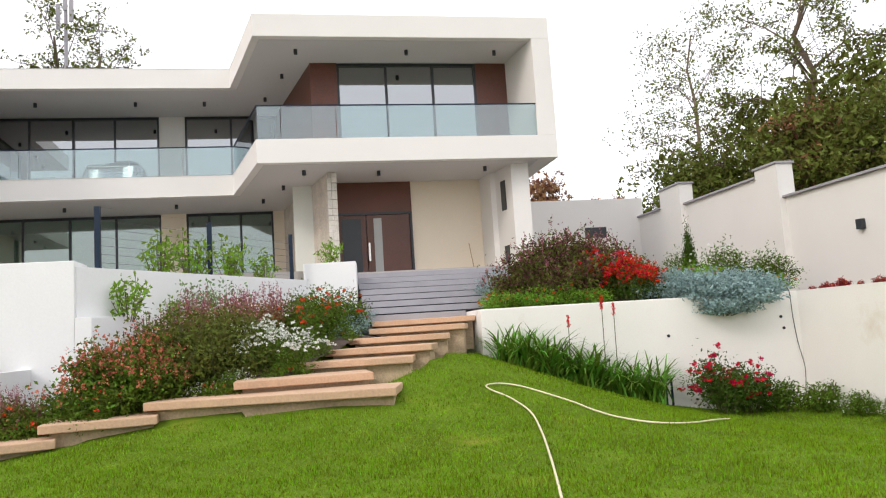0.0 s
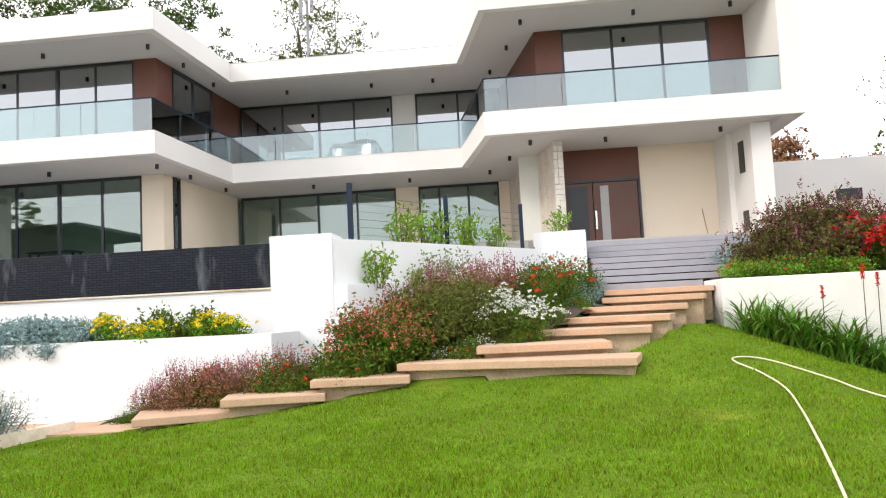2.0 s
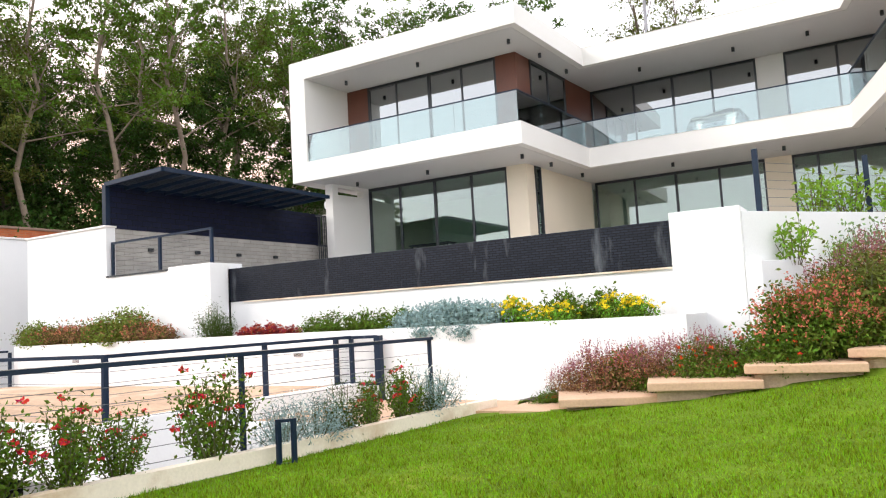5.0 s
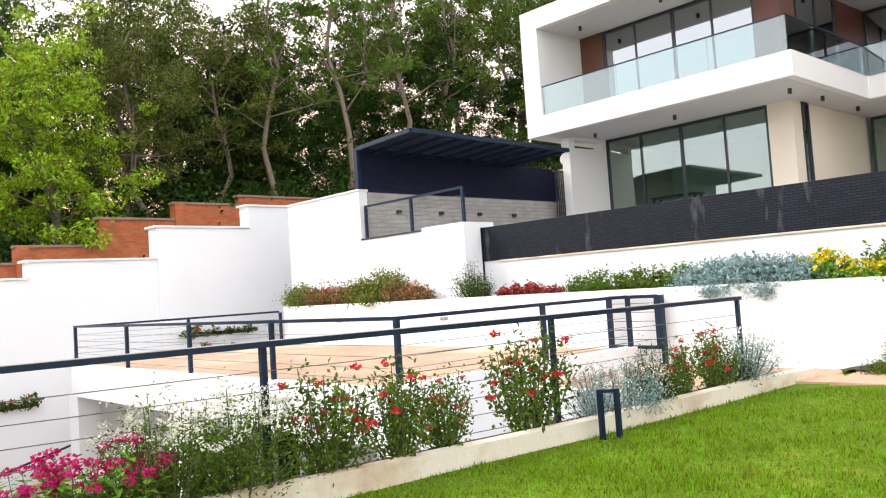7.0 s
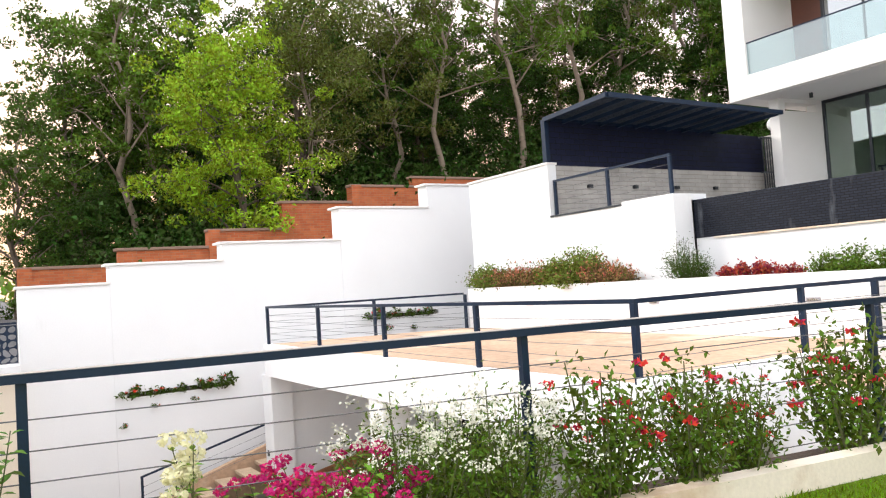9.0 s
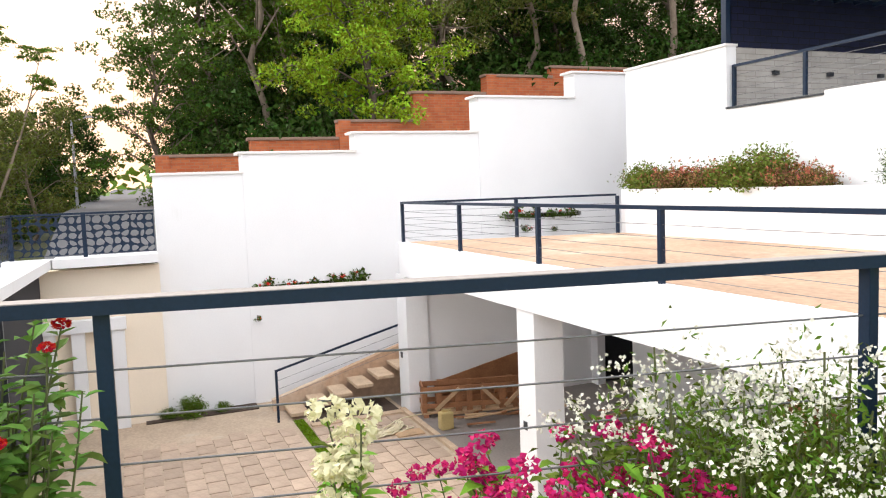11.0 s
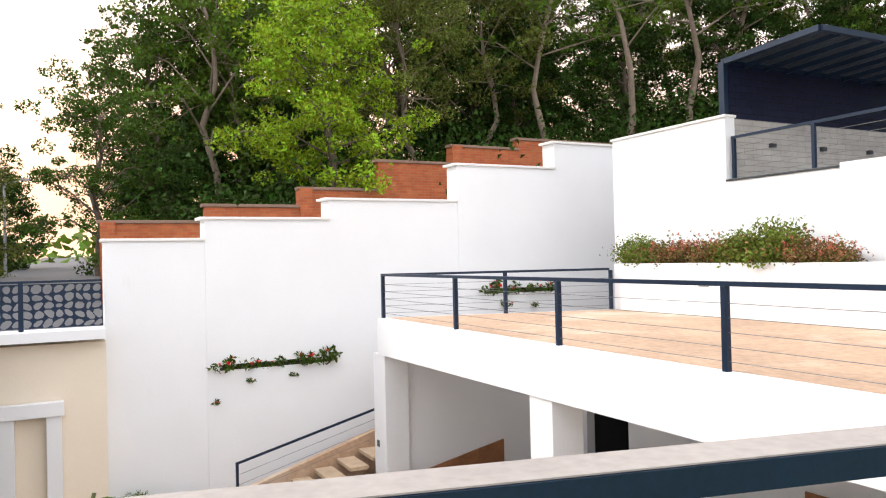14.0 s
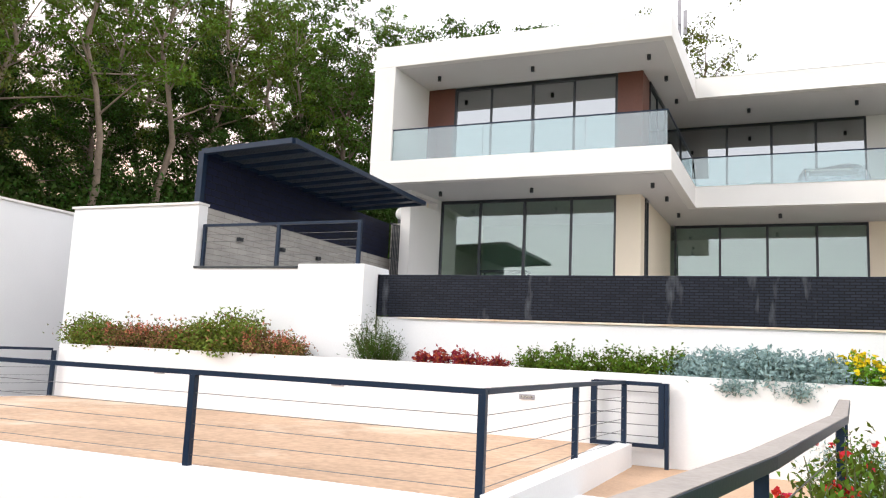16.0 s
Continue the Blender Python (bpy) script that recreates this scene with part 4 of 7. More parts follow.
# small gate leaf standing open along the planter wall
gate = thing("gate", (-13.2, 12.38, DECK), "small dark steel gate leaf standing open with horizontal rods", "gate")
for x in (-13.68, -12.66):
    part("stile", box(x - 0.045, x + 0.045, 12.32, 12.40, DECK + 0.03, 1.46, 0.004), M_RAIL, gate)
part("hinge_post", box(-12.61, -12.55, 12.30, 12.42, DECK - 0.3, 1.46, 0.004), M_RAIL, gate)
for z in (1.44, DECK + 0.06):
    part("gate_rail", beam((-13.68, 12.36, z), (-12.66, 12.36, z), 0.05, 0.06), M_RAIL, gate)
for k in range(5):
    z = DECK + 0.2 + 0.165 * k
    part("rod", tube_mesh("rod", [([(-13.68, 12.36, z), (-12.66, 12.36, z)], [0.006] * 2)], M_CABLE, 5), None, gate)
NPOSTS = [(x, y, z) for (x, y), z in zip(RAIL_LINE, (0.24, 0.24, 0.24, 0.22, 0.2))]
railing("garden_railing", NPOSTS, 1.24, "dark steel garden railing with a wide flat top rail and cables", "railings", cables=6, w=0.055, top_w=0.12, top_h=0.05, sheen_top=True)
railing("terrace_railing", [(-22.9, 13.95, 3.43), (-20.9, 13.95, 3.43), (-18.9, 13.95, 3.44)], 0.97, "dark steel terrace railing with thin cables", "railings")
railing("cable_fence", [(-5.75, 14.7, 3.32), (-4.05, 17.05, 3.32), (-2.35, 19.4, 3.32)], 1.15, "dark posts with stretched cables on the parapet", "railings", cables=6, w=0.1, top_w=0.001, top_h=0.001)

# kerb of the planting strip
bm = bmesh.new()
KERB = [(rail_x(y) + 0.42, y) for y in (-3, 0.5, 3.58, 6.87, 10.62)] + [(-9.75, 11.7)]
for a, b in zip(KERB, KERB[1:]):
    strip(a, b, 0.16, -0.3, 0.33, bm=bm)
tagged(part("kerb", bm, M_STAINED), "weathered cream kerb of the planting strip", "kerb", kind="structure")
bm = bmesh.new()
for a, b in zip(KERB, KERB[1:]):
    strip((a[0] - 0.16, a[1]), (b[0] - 0.16, b[1]), 0.42, -0.3, 0.24, bm=bm)
tagged(part("soil_strip", bm, M_SOIL), "dark soil of the planting strip", "soil", kind="structure")

# ---- terrace canopy ----
cp = thing("canopy", (-22, 18, 3.3), "dark slatted steel canopy over a navy screen", "canopy")
part("screen_wall", box(-23.25, -23.0, 14.1, 23.9, 3.3, 4.82), M_BEIGE, cp, "pale ledgestone wall with small lights")
part("screen", box(-23.2, -23.02, 13.95, 23.4, 4.82, 6.05), M_NAVY, cp, "navy textured screen")
part("edge_beam", beam((-23.1, 13.9, 6.1), (-20.65, 13.9, 6.2), 0.14, 0.12), M_RAIL, cp)
part("edge_beam", beam((-20.65, 13.9, 6.2), (-20.65, 21.0, 6.2), 0.12, 0.12), M_RAIL, cp)
part("edge_beam", beam((-23.1, 13.9, 6.1), (-23.1, 21.0, 6.1), 0.12, 0.12), M_RAIL, cp)
part("post", box(-23.18, -23.02, 13.82, 13.98, 4.84, 6.1, 0.005), M_RAIL, cp)
for k in range(10):
    y = 14.5 + k * 0.7
    part("rafter", beam((-23.1, y, 6.05), (-20.65, y, 6.15), 0.06, 0.1), M_RAIL, cp)
for k in range(34):
    x = -23.0 + k * 0.07
    z = 6.11 + (x + 23.1) * 0.04
    part("slat", beam((x, 14.0, z + 0.04), (x, 21.0, z + 0.04), 0.045, 0.02), M_FRAME, cp)
for y in (15.2, 17.0, 18.8, 20.6):
    part("wall_light", box(-22.99, -22.9, y, y + 0.16, 4.2, 4.3, 0.005), M_FRAME, cp, "small black wall light")


# ---- perforated screen on the side building ----
M_SCREEN = bpy.data.materials["painted_steel"]


def perforated_panel(p, q, z0, z1, parent, rng):
    """A steel sheet pierced by rounded pebble-shaped holes, as a web of bars between them."""
    p, q = Vector(p), Vector(q)
    L = (q - p).length
    d = (q - p) / L
    nu, nv = max(3, int(L / 0.19)), max(3, int((z1 - z0) / 0.16))
    U = np.zeros((nv + 1, nu + 1, 2))
    for j in range(nv + 1):
        for i in range(nu + 1):
            u = L * i / nu + (rng.uniform(-0.055, 0.055) if 0 < i < nu else 0) + (0.05 if j % 2 and 0 < i < nu else 0)
            v = z0 + (z1 - z0) * j / nv + (rng.uniform(-0.05, 0.05) if 0 < j < nv else 0)
            U[j, i] = (u, v)
    V = [(p.x + d.x * u, p.y + d.y * u, v) for u, v in U.reshape(-1, 2)]
    F = []
    for j in range(nv):
        for i in range(nu):
            c = np.array([U[j, i], U[j, i + 1], U[j + 1, i + 1], U[j + 1, i]])
            mid = c.mean(0)
            k = rng.uniform(0.7, 0.92)
            ring = []
            for e in range(4):
                a, b = c[e], c[(e + 1) % 4]
                ring += [mid + (a * 0.72 + b * 0.28 - mid) * k, mid + (a * 0.28 + b * 0.72 - mid) * k]
            o = len(V)
            for u, v in ring:
                w = p + d * u
                V.append((w.x, w.y, v))
            g = [j * (nu + 1) + i, j * (nu + 1) + i + 1, (j + 1) * (nu + 1) + i + 1, (j + 1) * (nu + 1) + i]
            for e in range(4):
                F.append((g[e], g[(e + 1) % 4], o + 2 * e + 1, o + 2 * e))
                F.append((g[e], o + 2 * e, o + (2 * e - 1) % 8))
    return mesh_of("panel", V, F, M_SCREEN)


def screen_fence(pts, z0, z1, seed):
    rng = np.random.default_rng(seed)
    t = thing("screen_fence", (*pts[0], z0), "dark steel fence with pebble-pattern perforated panels", "fence")
    for a, b in zip(pts, pts[1:]):
        L = (Vector(b) - Vector(a)).length
        n = max(1, round(L / 1.7))
        for k in range(n):
            u, v = Vector(a).lerp(Vector(b), k / n), Vector(a).lerp(Vector(b), (k + 1) / n)
            pa = part("panel", perforated_panel((u.x, u.y, 0), (v.x, v.y, 0), z0 + 0.06, z1 - 0.05, t, rng), None, t, "perforated steel panel")
            pa.modifiers.new("thick", 'SOLIDIFY').thickness = 0.006
            part("post", box(u.x - 0.04, u.x + 0.04, u.y - 0.05, u.y + 0.05, z0, z1 - 0.02, 0.004), M_RAIL, t)
        part("top_rail", beam((*a, z1), (*b, z1), 0.09, 0.05), M_RAIL, t)


screen_fence([(-12.7, -2.45), (-29.55, -1.9), (-29.4, 1.3)], 0.424, 1.49, 4)


# ---- plants ----
def put(proto, spots):
    """The first spot takes the built thing itself, the others take copies. A spot: x, y, z, scale, turn[, height share]."""
    first = True
    for s in spots:
        x, y, z, k, r = s[:5]
        hz = s[5] if len(s) > 5 else 1.0
        m = pose(x, y, z, 0, 0, r) @ Matrix.Diagonal((k, k, k * hz, 1))
        if first:
            proto.matrix_basis = m
            first = False
        else:
            c = copy_thing(proto, Matrix.Identity(4))
            c.matrix_basis = m


def shrub(name, seed, label, leaf, n, size, rx, h, stems=12, flower=None, nf=0, fs=0.05, cluster=8, spread=0.03, spike=0.0,
          category="shrub", group="", slim=0.5, fill=0.16, low=0.2, extra=None, droop=0.0, stem_mat=None, round_top=0.6, outward=True):
    """A bush built from stems that fan out, leaves along them and flowers at their tips."""
    rng = np.random.default_rng(seed)
    t = thing(name, (0, 0, 0), label, category, group)
    lines, pts, out, tips = [], [], [], []
    for i in range(stems):
        a = rng.uniform(0, 2 * math.pi)
        q = math.sqrt(rng.uniform(0, 1))
        top = h * (1 - round_top * q * q) * rng.uniform(0.72, 1.08)
        b = np.array([math.cos(a) * q * rx * 0.25, math.sin(a) * q * rx * 0.25, -0.05])
        e = np.array([math.cos(a) * q * rx, math.sin(a) * q * rx, top])
        m = (b + e) / 2 + np.array([math.cos(a), math.sin(a), 0.4]) * rng.uniform(-0.05, 0.12) * rx
        r0 = 0.006 + 0.006 * h
        lines.append(([b, m, e], [r0, r0 * 0.7, r0 * 0.35]))
        tips.append(e)
        k = n // stems
        u = rng.uniform(low, 1.0, k) ** 0.8
        p = ((1 - u) ** 2)[:, None] * b + (2 * u * (1 - u))[:, None] * m + (u ** 2)[:, None] * e
        j = rng.normal(size=(k, 3)) * np.array([fill * rx, fill * rx, fill * h * 0.55])
        pts.append(p + j)
        out.append(j)
    P = np.concatenate(pts)
    O = np.concatenate(out)
    keep = P[:, 2] > 0.02
    P, O = P[keep], O[keep]
    O = O / (np.linalg.norm(O, axis=1)[:, None] + 1e-6)
    for ln in (lines if stems <= 12 else ()):
        part("stem", tube_mesh("stem", [ln], stem_mat or M_STEM, 4), None, t)
    if stems > 12:
        part("stem", tube_mesh("stem", lines, stem_mat or M_STEM, 4), None, t)
    part("foliage", leaves_mesh("foliage", P, size, leaf, rng, slim, droop, outward=O if outward else None), None, t)
    if extra:
        mat2, n2, s2 = extra
        pick = P[rng.integers(0, len(P), n2)] + rng.normal(size=(n2, 3)) * 0.03
        part("young_leaves", leaves_mesh("young_leaves", pick, s2, mat2, rng, slim), None, t)
    if flower and nf:
        order = np.argsort(P[:, 2] / h + 0.45 * np.hypot(P[:, 0], P[:, 1]) / rx)
        hi = P[order[-(int(len(P) * 0.5) if nf <= 45 and not spike else max(nf * 3, 30)):]]
        pick = hi[rng.integers(0, len(hi), nf)]
        if spike:
            c = []
            for q in pick:
                v = np.array([rng.normal() * 0.15, rng.normal() * 0.15, 1.0]) * spike * rng.uniform(0.5, 1.1)
                for w in np.linspace(0, 1, cluster):
                    c.append(q + v * w + rng.normal(size=3) * spread * (1.1 - w))
            c = np.array(c)
        else:
            c = (pick[:, None, :] + rng.normal(size=(nf, cluster, 3)) * spread * np.array([1, 1, 0.55]) + np.array([0, 0, size * 0.4])).reshape(-1, 3)
        if nf <= 45 and not spike:
            heads = [leaves_mesh("flower", rng.normal(size=(cluster, 3)) * spread * np.array([1, 1, 0.6]), fs, flower, rng, 0.8, 0.0, 0.3, cup=0.25) for _ in range(3)]
            for i, q in enumerate(pick):
                f = part("flower", heads[i % 3], None, t)
                f.location = Vector(q) + Vector((0, 0, size * 0.35))
        else:
            tagged(part("bloom", leaves_mesh("bloom", c, fs, flower, rng, 0.8, 0.0, 0.3), None, t), kind="stuff")
    return t


def tree(name, seed, label, leaf, height, spread, trunk_r, n, size, first=0.3, limbs=14, bark=None, fill=0.078, lean=0.0, slim=0.5,
         category="tree", group="trees", crown=0.75, droop=0.2, clumps=7):
    """A tapered trunk, curved limbs with twigs, and a crown of leaf clumps with gaps between them."""
    rng = np.random.default_rng(seed)
    t = thing(name, (0, 0, 0), label, category, group)
    ax = np.array([lean * rng.uniform(0.5, 1), lean * rng.uniform(-1, 1), 0])
    steps = 7
    tr = [np.array([0, 0, -0.4])]
    for i in range(1, steps + 1):
        tr.append(ax * height * (i / steps) ** 1.5 + np.array([rng.normal() * 0.02 * height, rng.normal() * 0.02 * height, height * 0.9 * i / steps]))
    tr = np.array(tr)
    lines = [(tr, list(np.linspace(trunk_r * 1.15, trunk_r * 0.22, steps + 1)))]
    tips = []
    for i in range(limbs):
        u = first + (0.97 - first) * (i + rng.uniform(0, 0.8)) / limbs
        k = u * steps
        b = tr[int(k)] * (1 - k % 1) + tr[min(int(k) + 1, steps)] * (k % 1)
        a = i * 2.4 + rng.uniform(-0.5, 0.5)
        reach = spread * (1.0 - crown * max(0, u - 0.45) / 0.55 * 0.8) * rng.uniform(0.6, 1.05)
        e = b + np.array([math.cos(a) * reach, math.sin(a) * reach, height * rng.uniform(0.04, 0.2)])
        m = (b + e) / 2 + np.array([0, 0, height * rng.uniform(-0.01, 0.06)])
        r = trunk_r * (1 - u * 0.75) * 0.45
        lines.append(([b, m, e], [r, r * 0.6, r * 0.2]))
        tips += [(e, 1.0), (m * 0.4 + e * 0.6, 0.8)]
        for _ in range(clumps):
            v = rng.uniform(0.4, 0.95)
            q = (1 - v) ** 2 * b + 2 * v * (1 - v) * m + v * v * e
            f = q + rng.normal(size=3) * np.array([1, 1, 0.8]) * spread * 0.26
            lines.append(([q, (q + f) / 2 + rng.normal(size=3) * 0.08, f], [r * 0.35, r * 0.22, r * 0.1]))
            tips.append((f, rng.uniform(0.5, 1.0)))
    part("trunk", tube_mesh("trunk", lines, bark or M_BARK, 6), None, t)
    w = np.array([x[1] for x in tips])
    who = rng.choice(len(tips), n, p=w / w.sum())
    c = np.array([x[0] for x in tips])[who]
    ball = rng.normal(size=(n, 3))
    ball *= (rng.uniform(0.2, 1.0, n) ** 0.5 / (np.linalg.norm(ball, axis=1) + 1e-6))[:, None]
    off = ball * spread * fill * 3.0 * np.array([1, 1, 0.6]) * w[who][:, None]
    part("crown", leaves_mesh("crown", c + off, size, leaf, rng, slim, droop, 0.4, single=True), None, t)
    return t


def tz(x, y, dz=0.0):
    return float(terrain(np.array([float(x)]), np.array([float(y)]))[0]) + dz


# woods beyond the walls
wood = [
    tree("tree", 11, "tall broadleaf woodland tree with a dark green crown", L_DARK, 19, 5.0, 0.30, 13500, 0.25, 0.28, 17, fill=0.066),
    tree("tree", 12, "slender woodland tree with mid green feathery foliage", L_MID, 20, 4.6, 0.24, 12000, 0.245, 0.32, 17, M_PALEBARK, fill=0.062),
    tree("tree", 13, "large lime green woodland tree", L_LIME, 16, 4.8, 0.28, 26000, 0.23, 0.18, 24),
    tree("tree", 14, "olive green woodland tree with pale branching trunks", L_OLIVE, 18, 5.2, 0.24, 13000, 0.24, 0.35, 16, M_PALEBARK),
    tree("tree", 15, "dense dark evergreen woodland tree", L_EVER, 13, 4.6, 0.3, 18000, 0.27, 0.06, 20),
    tree("tree", 16, "tall airy woodland tree with gaps in its crown", L_MID, 21, 4.4, 0.20, 6000, 0.25, 0.34, 17, M_PALEBARK, fill=0.05, clumps=5),
]
rw = random.Random(5)
put(wood[2], [(-45.2, 11.9, 1.2, 0.88, 20)])
spots = {0: [], 1: [], 3: [], 4: [], 5: []}
for k in range(28):
    ang = radians(20 + 61 * ((k * 0.6180339) % 1.0))
    r = 50 + 34 * rw.random()
    x, y = -11 - r * math.sin(ang), r * math.cos(ang)
    if x > -31 and y < 44:
        y = 44 + 12 * rw.random()
    if abs(math.degrees(math.atan2(-(x + 10), y)) - 74) < 5 and math.hypot(x + 10, y) < 60:
        continue
    kind = rw.choice([0, 0, 1, 1, 3, 4])
    spots[kind].append((x, y, tz(x, y) - 0.5, rw.uniform(0.8, 1.15), rw.uniform(0, 360)))
spots[1] += [(-53.5, 8.2, tz(-53, 8) - 1.0, 1.0, 40), (-57, 10.0, tz(-57, 10) - 0.5, 1.0, 140)]
spots[0] += [(-62, 8, tz(-62, 8) - 1, 1.0, 60), (-49.5, 2.3, -1.2, 0.66, 15), (-58, 5.6, 0.0, 1.0, 200), (-56, 32, tz(-56, 32), 0.85, 77), (-64, 16, tz(-64, 16) - 1, 1.05, 300), (-56, 20, tz(-56, 20), 0.95, 10), (-30, 46, tz(-30, 46), 1.0, 90),
             (-36, 43, tz(-36, 43), 1.0, 250), (-26, 50, tz(-26, 50), 1.0, 33)]
spots[4] += [(-50, 5.2, -0.8, 0.64, 33), (-66, -3.4, -2.4, 0.8, 73), (-55, -6.5, -2.8, 0.6, 99), (-62, -5.5, -2.0, 0.7, 199), (-45.5, -13.5, -3.0, 0.92, 0), (-50, -19, -3.0, 1.0, 80), (-42, -19, -3.5, 0.85, 170), (-58, -11, -3, 0.8, 270), (-52, 27, tz(-52, 27), 0.8, 45),
             (-48, 33, tz(-48, 33), 0.75, 145), (-44, 38, tz(-44, 38), 0.8, 245), (-60, -22, -3, 1.1, 10), (-34, 40, tz(-34, 40), 0.7, 20), (-62, 12, 1, 0.6, 30), (-58, 17, 2, 0.55, 70), (-56, 23, 4, 0.6, 110), (-60, 28, 5, 0.7, 150), (-66, 22, 5, 0.7, 190), (-54, 31, 6, 0.6, 230), (-70, 6, 1, 0.7, 270), (-40, 42, 9, 0.6, 310)]
spots[3] += [(-49, -7.5, -2.4, 0.6, 20), (-45, -9.0, -2.8, 0.55, 220), (-46, -6.5, -2.2, 0.52, 120), (-50, -3.5, -2.0, 0.5, 10), (-47, 17, tz(-47, 17), 0.8, 200), (-50, 24, tz(-50, 24), 0.85, 310)]
spots[5] += [(-44, 29, tz(-44, 29) - 0.5, 1.0, 15), (-42.5, 37.5, tz(-42.5, 37.5) - 0.5, 0.95, 215), (-43.5, 33.5, tz(-43.5, 33.5) - 0.5, 1.02, 75),
             (-47, 26, tz(-47, 26) - 0.5, 1.0, 260), (-40, 42, tz(-40, 42) - 0.5, 0.9, 165), (-50, 36, tz(-50, 36), 1.0, 120)]
spots[0] += [(-60, 13, tz(-60, 13) - 1, 1.05, 130)]
spots[4] += [(-55, 12.5, 0.8, 0.8, 66), (-57.5, 7.6, -0.4, 0.85, 166)]
for k, s in spots.items():
    put(wood[k], s)

# shade under the crowns: a tangle of low growth along the foot of the wood
rng = np.random.default_rng(21)
C = []
for k in range(300):
    u = rng.uniform(0, 1)
    if u < 0.55:
        x, y, top = rng.uniform(-52, -42.5), rng.uniform(5.5, 42), 3.6
    elif u < 0.85:
        x, y, top = rng.uniform(-74, -60), rng.uniform(6, 50), 9.0
    else:
        x, y, top = rng.uniform(-42, -26), rng.uniform(43, 52), 5.5
    m = 270
    q = rng.normal(size=(m, 3))
    base = tz(x, y)
    C.append(np.stack([x + q[:, 0] * 1.5, y + q[:, 1] * 1.5, base + np.abs(q[:, 2]) * top * 0.42 * rng.uniform(0.5, 1.2)], 1))
tagged(part("undergrowth", leaves_mesh("undergrowth", np.concatenate(C), 0.27, L_EVER, rng, 0.6, single=True), None), "dark green undergrowth below the woodland trees", "undergrowth", kind="stuff")

# a lacy tree with long bare limbs against the sunset
def lacy_tree(seed, label, ends):
    """Slender limbs that arch away from one low fork, bare below, with flat tiers of feathery fronds at their ends."""
    rng = np.random.default_rng(seed)
    t = thing("tree", (0, 0, 0), label, "tree", "trees")
    fork = np.array([0.0, 0.0, 3.6])
    lines = [([(0.1, 0.25, -0.4), (0.05, 0.12, 1.8), fork], [0.22, 0.18, 0.15])]
    P = []

    def tuft(q, k, r):
        a0 = rng.uniform(0, 6.28)
        for f in range(k):
            a = a0 + f * 6.28 / k + rng.uniform(-0.3, 0.3)
            lift = rng.uniform(-0.35, 0.3)
            dv = np.array([math.cos(a), math.sin(a), 0.15]) * r * rng.uniform(0.6, 1.1)
            b = q + np.array([0, 0, lift])
            lines.append(([b, b + dv * 0.5 + np.array([0, 0, 0.08]), b + dv], [0.010, 0.007, 0.004]))
            u = rng.uniform(0.1, 1.0, 60)[:, None]
            across = np.array([-math.sin(a), math.cos(a), 0])
            P.append(b + dv * u + across * rng.normal(size=(60, 1)) * 0.12 + rng.normal(size=(60, 3)) * 0.03 - np.array([0, 0, 0.14]) * u * u)

    for y, z in ends:
        e = np.array([rng.normal() * 0.9, y, z])
        m = (fork + e) / 2 + np.array([0, 0.10 * abs(y) + 0.2, 0.2])
        lines.append(([fork, fork * 0.5625 + m * 0.375 + e * 0.0625, fork * 0.25 + m * 0.5 + e * 0.25, e], [0.075, 0.06, 0.045, 0.016]))
        tuft(e, 10, 0.9)
        for _ in range(3):
            u = rng.uniform(0.66, 0.96)
            b = (1 - u) ** 2 * fork + 2 * u * (1 - u) * m + u * u * e
            f = b + np.array([rng.normal() * 0.5, rng.normal() * 0.7, rng.uniform(0.2, 1.0)])
            lines.append(([b, (b + f) / 2, f], [0.02, 0.014, 0.009]))
            tuft(f, 7, rng.uniform(0.5, 0.8))
    part("trunk", tube_mesh("trunk", lines, M_PALEBARK, 5), None, t)
    part("crown", leaves_mesh("crown", np.concatenate(P), 0.125, L_MID, rng, 0.45, 0.2, single=True), None, t)
    return t


put(lacy_tree(31, "tall lacy tree with long bare limbs and feathery tufts", [(-2.3, 13.6), (-0.3, 13.0), (-7.0, 12.6), (-6.3, 13.8), (-1.6, 11.2), (-3.0, 11.1), (-1.0, 9.8), (-5.2, 14.6), (2.2, 10.4), (-3.6, 14.8)]), [(-43.5, -4.4, -2.6, 1.0, 0)])
low_tree = tree("tree", 33, "low spreading tree with slanting bare limbs and thin olive foliage", L_OLIVE, 8.5, 4.6, 0.13, 5200, 0.15, 0.25, 16, M_PALEBARK, fill=0.07, lean=0.1, crown=0.4)
put(low_tree, [(-41.5, -7.6, -2.8, 1.0, 40), (-44.5, -5.6, -2.6, 0.9, 200)])
# trees beyond the house and the east wall
east_a = tree("tree", 41, "open-crowned tree with curved dark limbs", L_OLIVE, 13, 5.0, 0.30, 12000, 0.15, 0.3, 14, fill=0.058, lean=0.06)
put(east_a, [(19.5, 28.0, 3.2, 1.0, 200), (25.5, 24.0, 3.0, 0.9, 30)])
east_b = tree("tree", 42, "thin airy tree with fine yellow-green leaves", L_OLIVE, 13, 3.6, 0.16, 5200, 0.16, 0.35, 16, M_PALEBARK, fill=0.10)
put(east_b, [(20.5, 39.0, 4.5, 1.15, 0)])
hedge = tree("tree", 43, "dense leafy tree overhanging the white wall", L_OLIVE, 6.5, 3.2, 0.16, 9000, 0.24, 0.1, 16, fill=0.13)
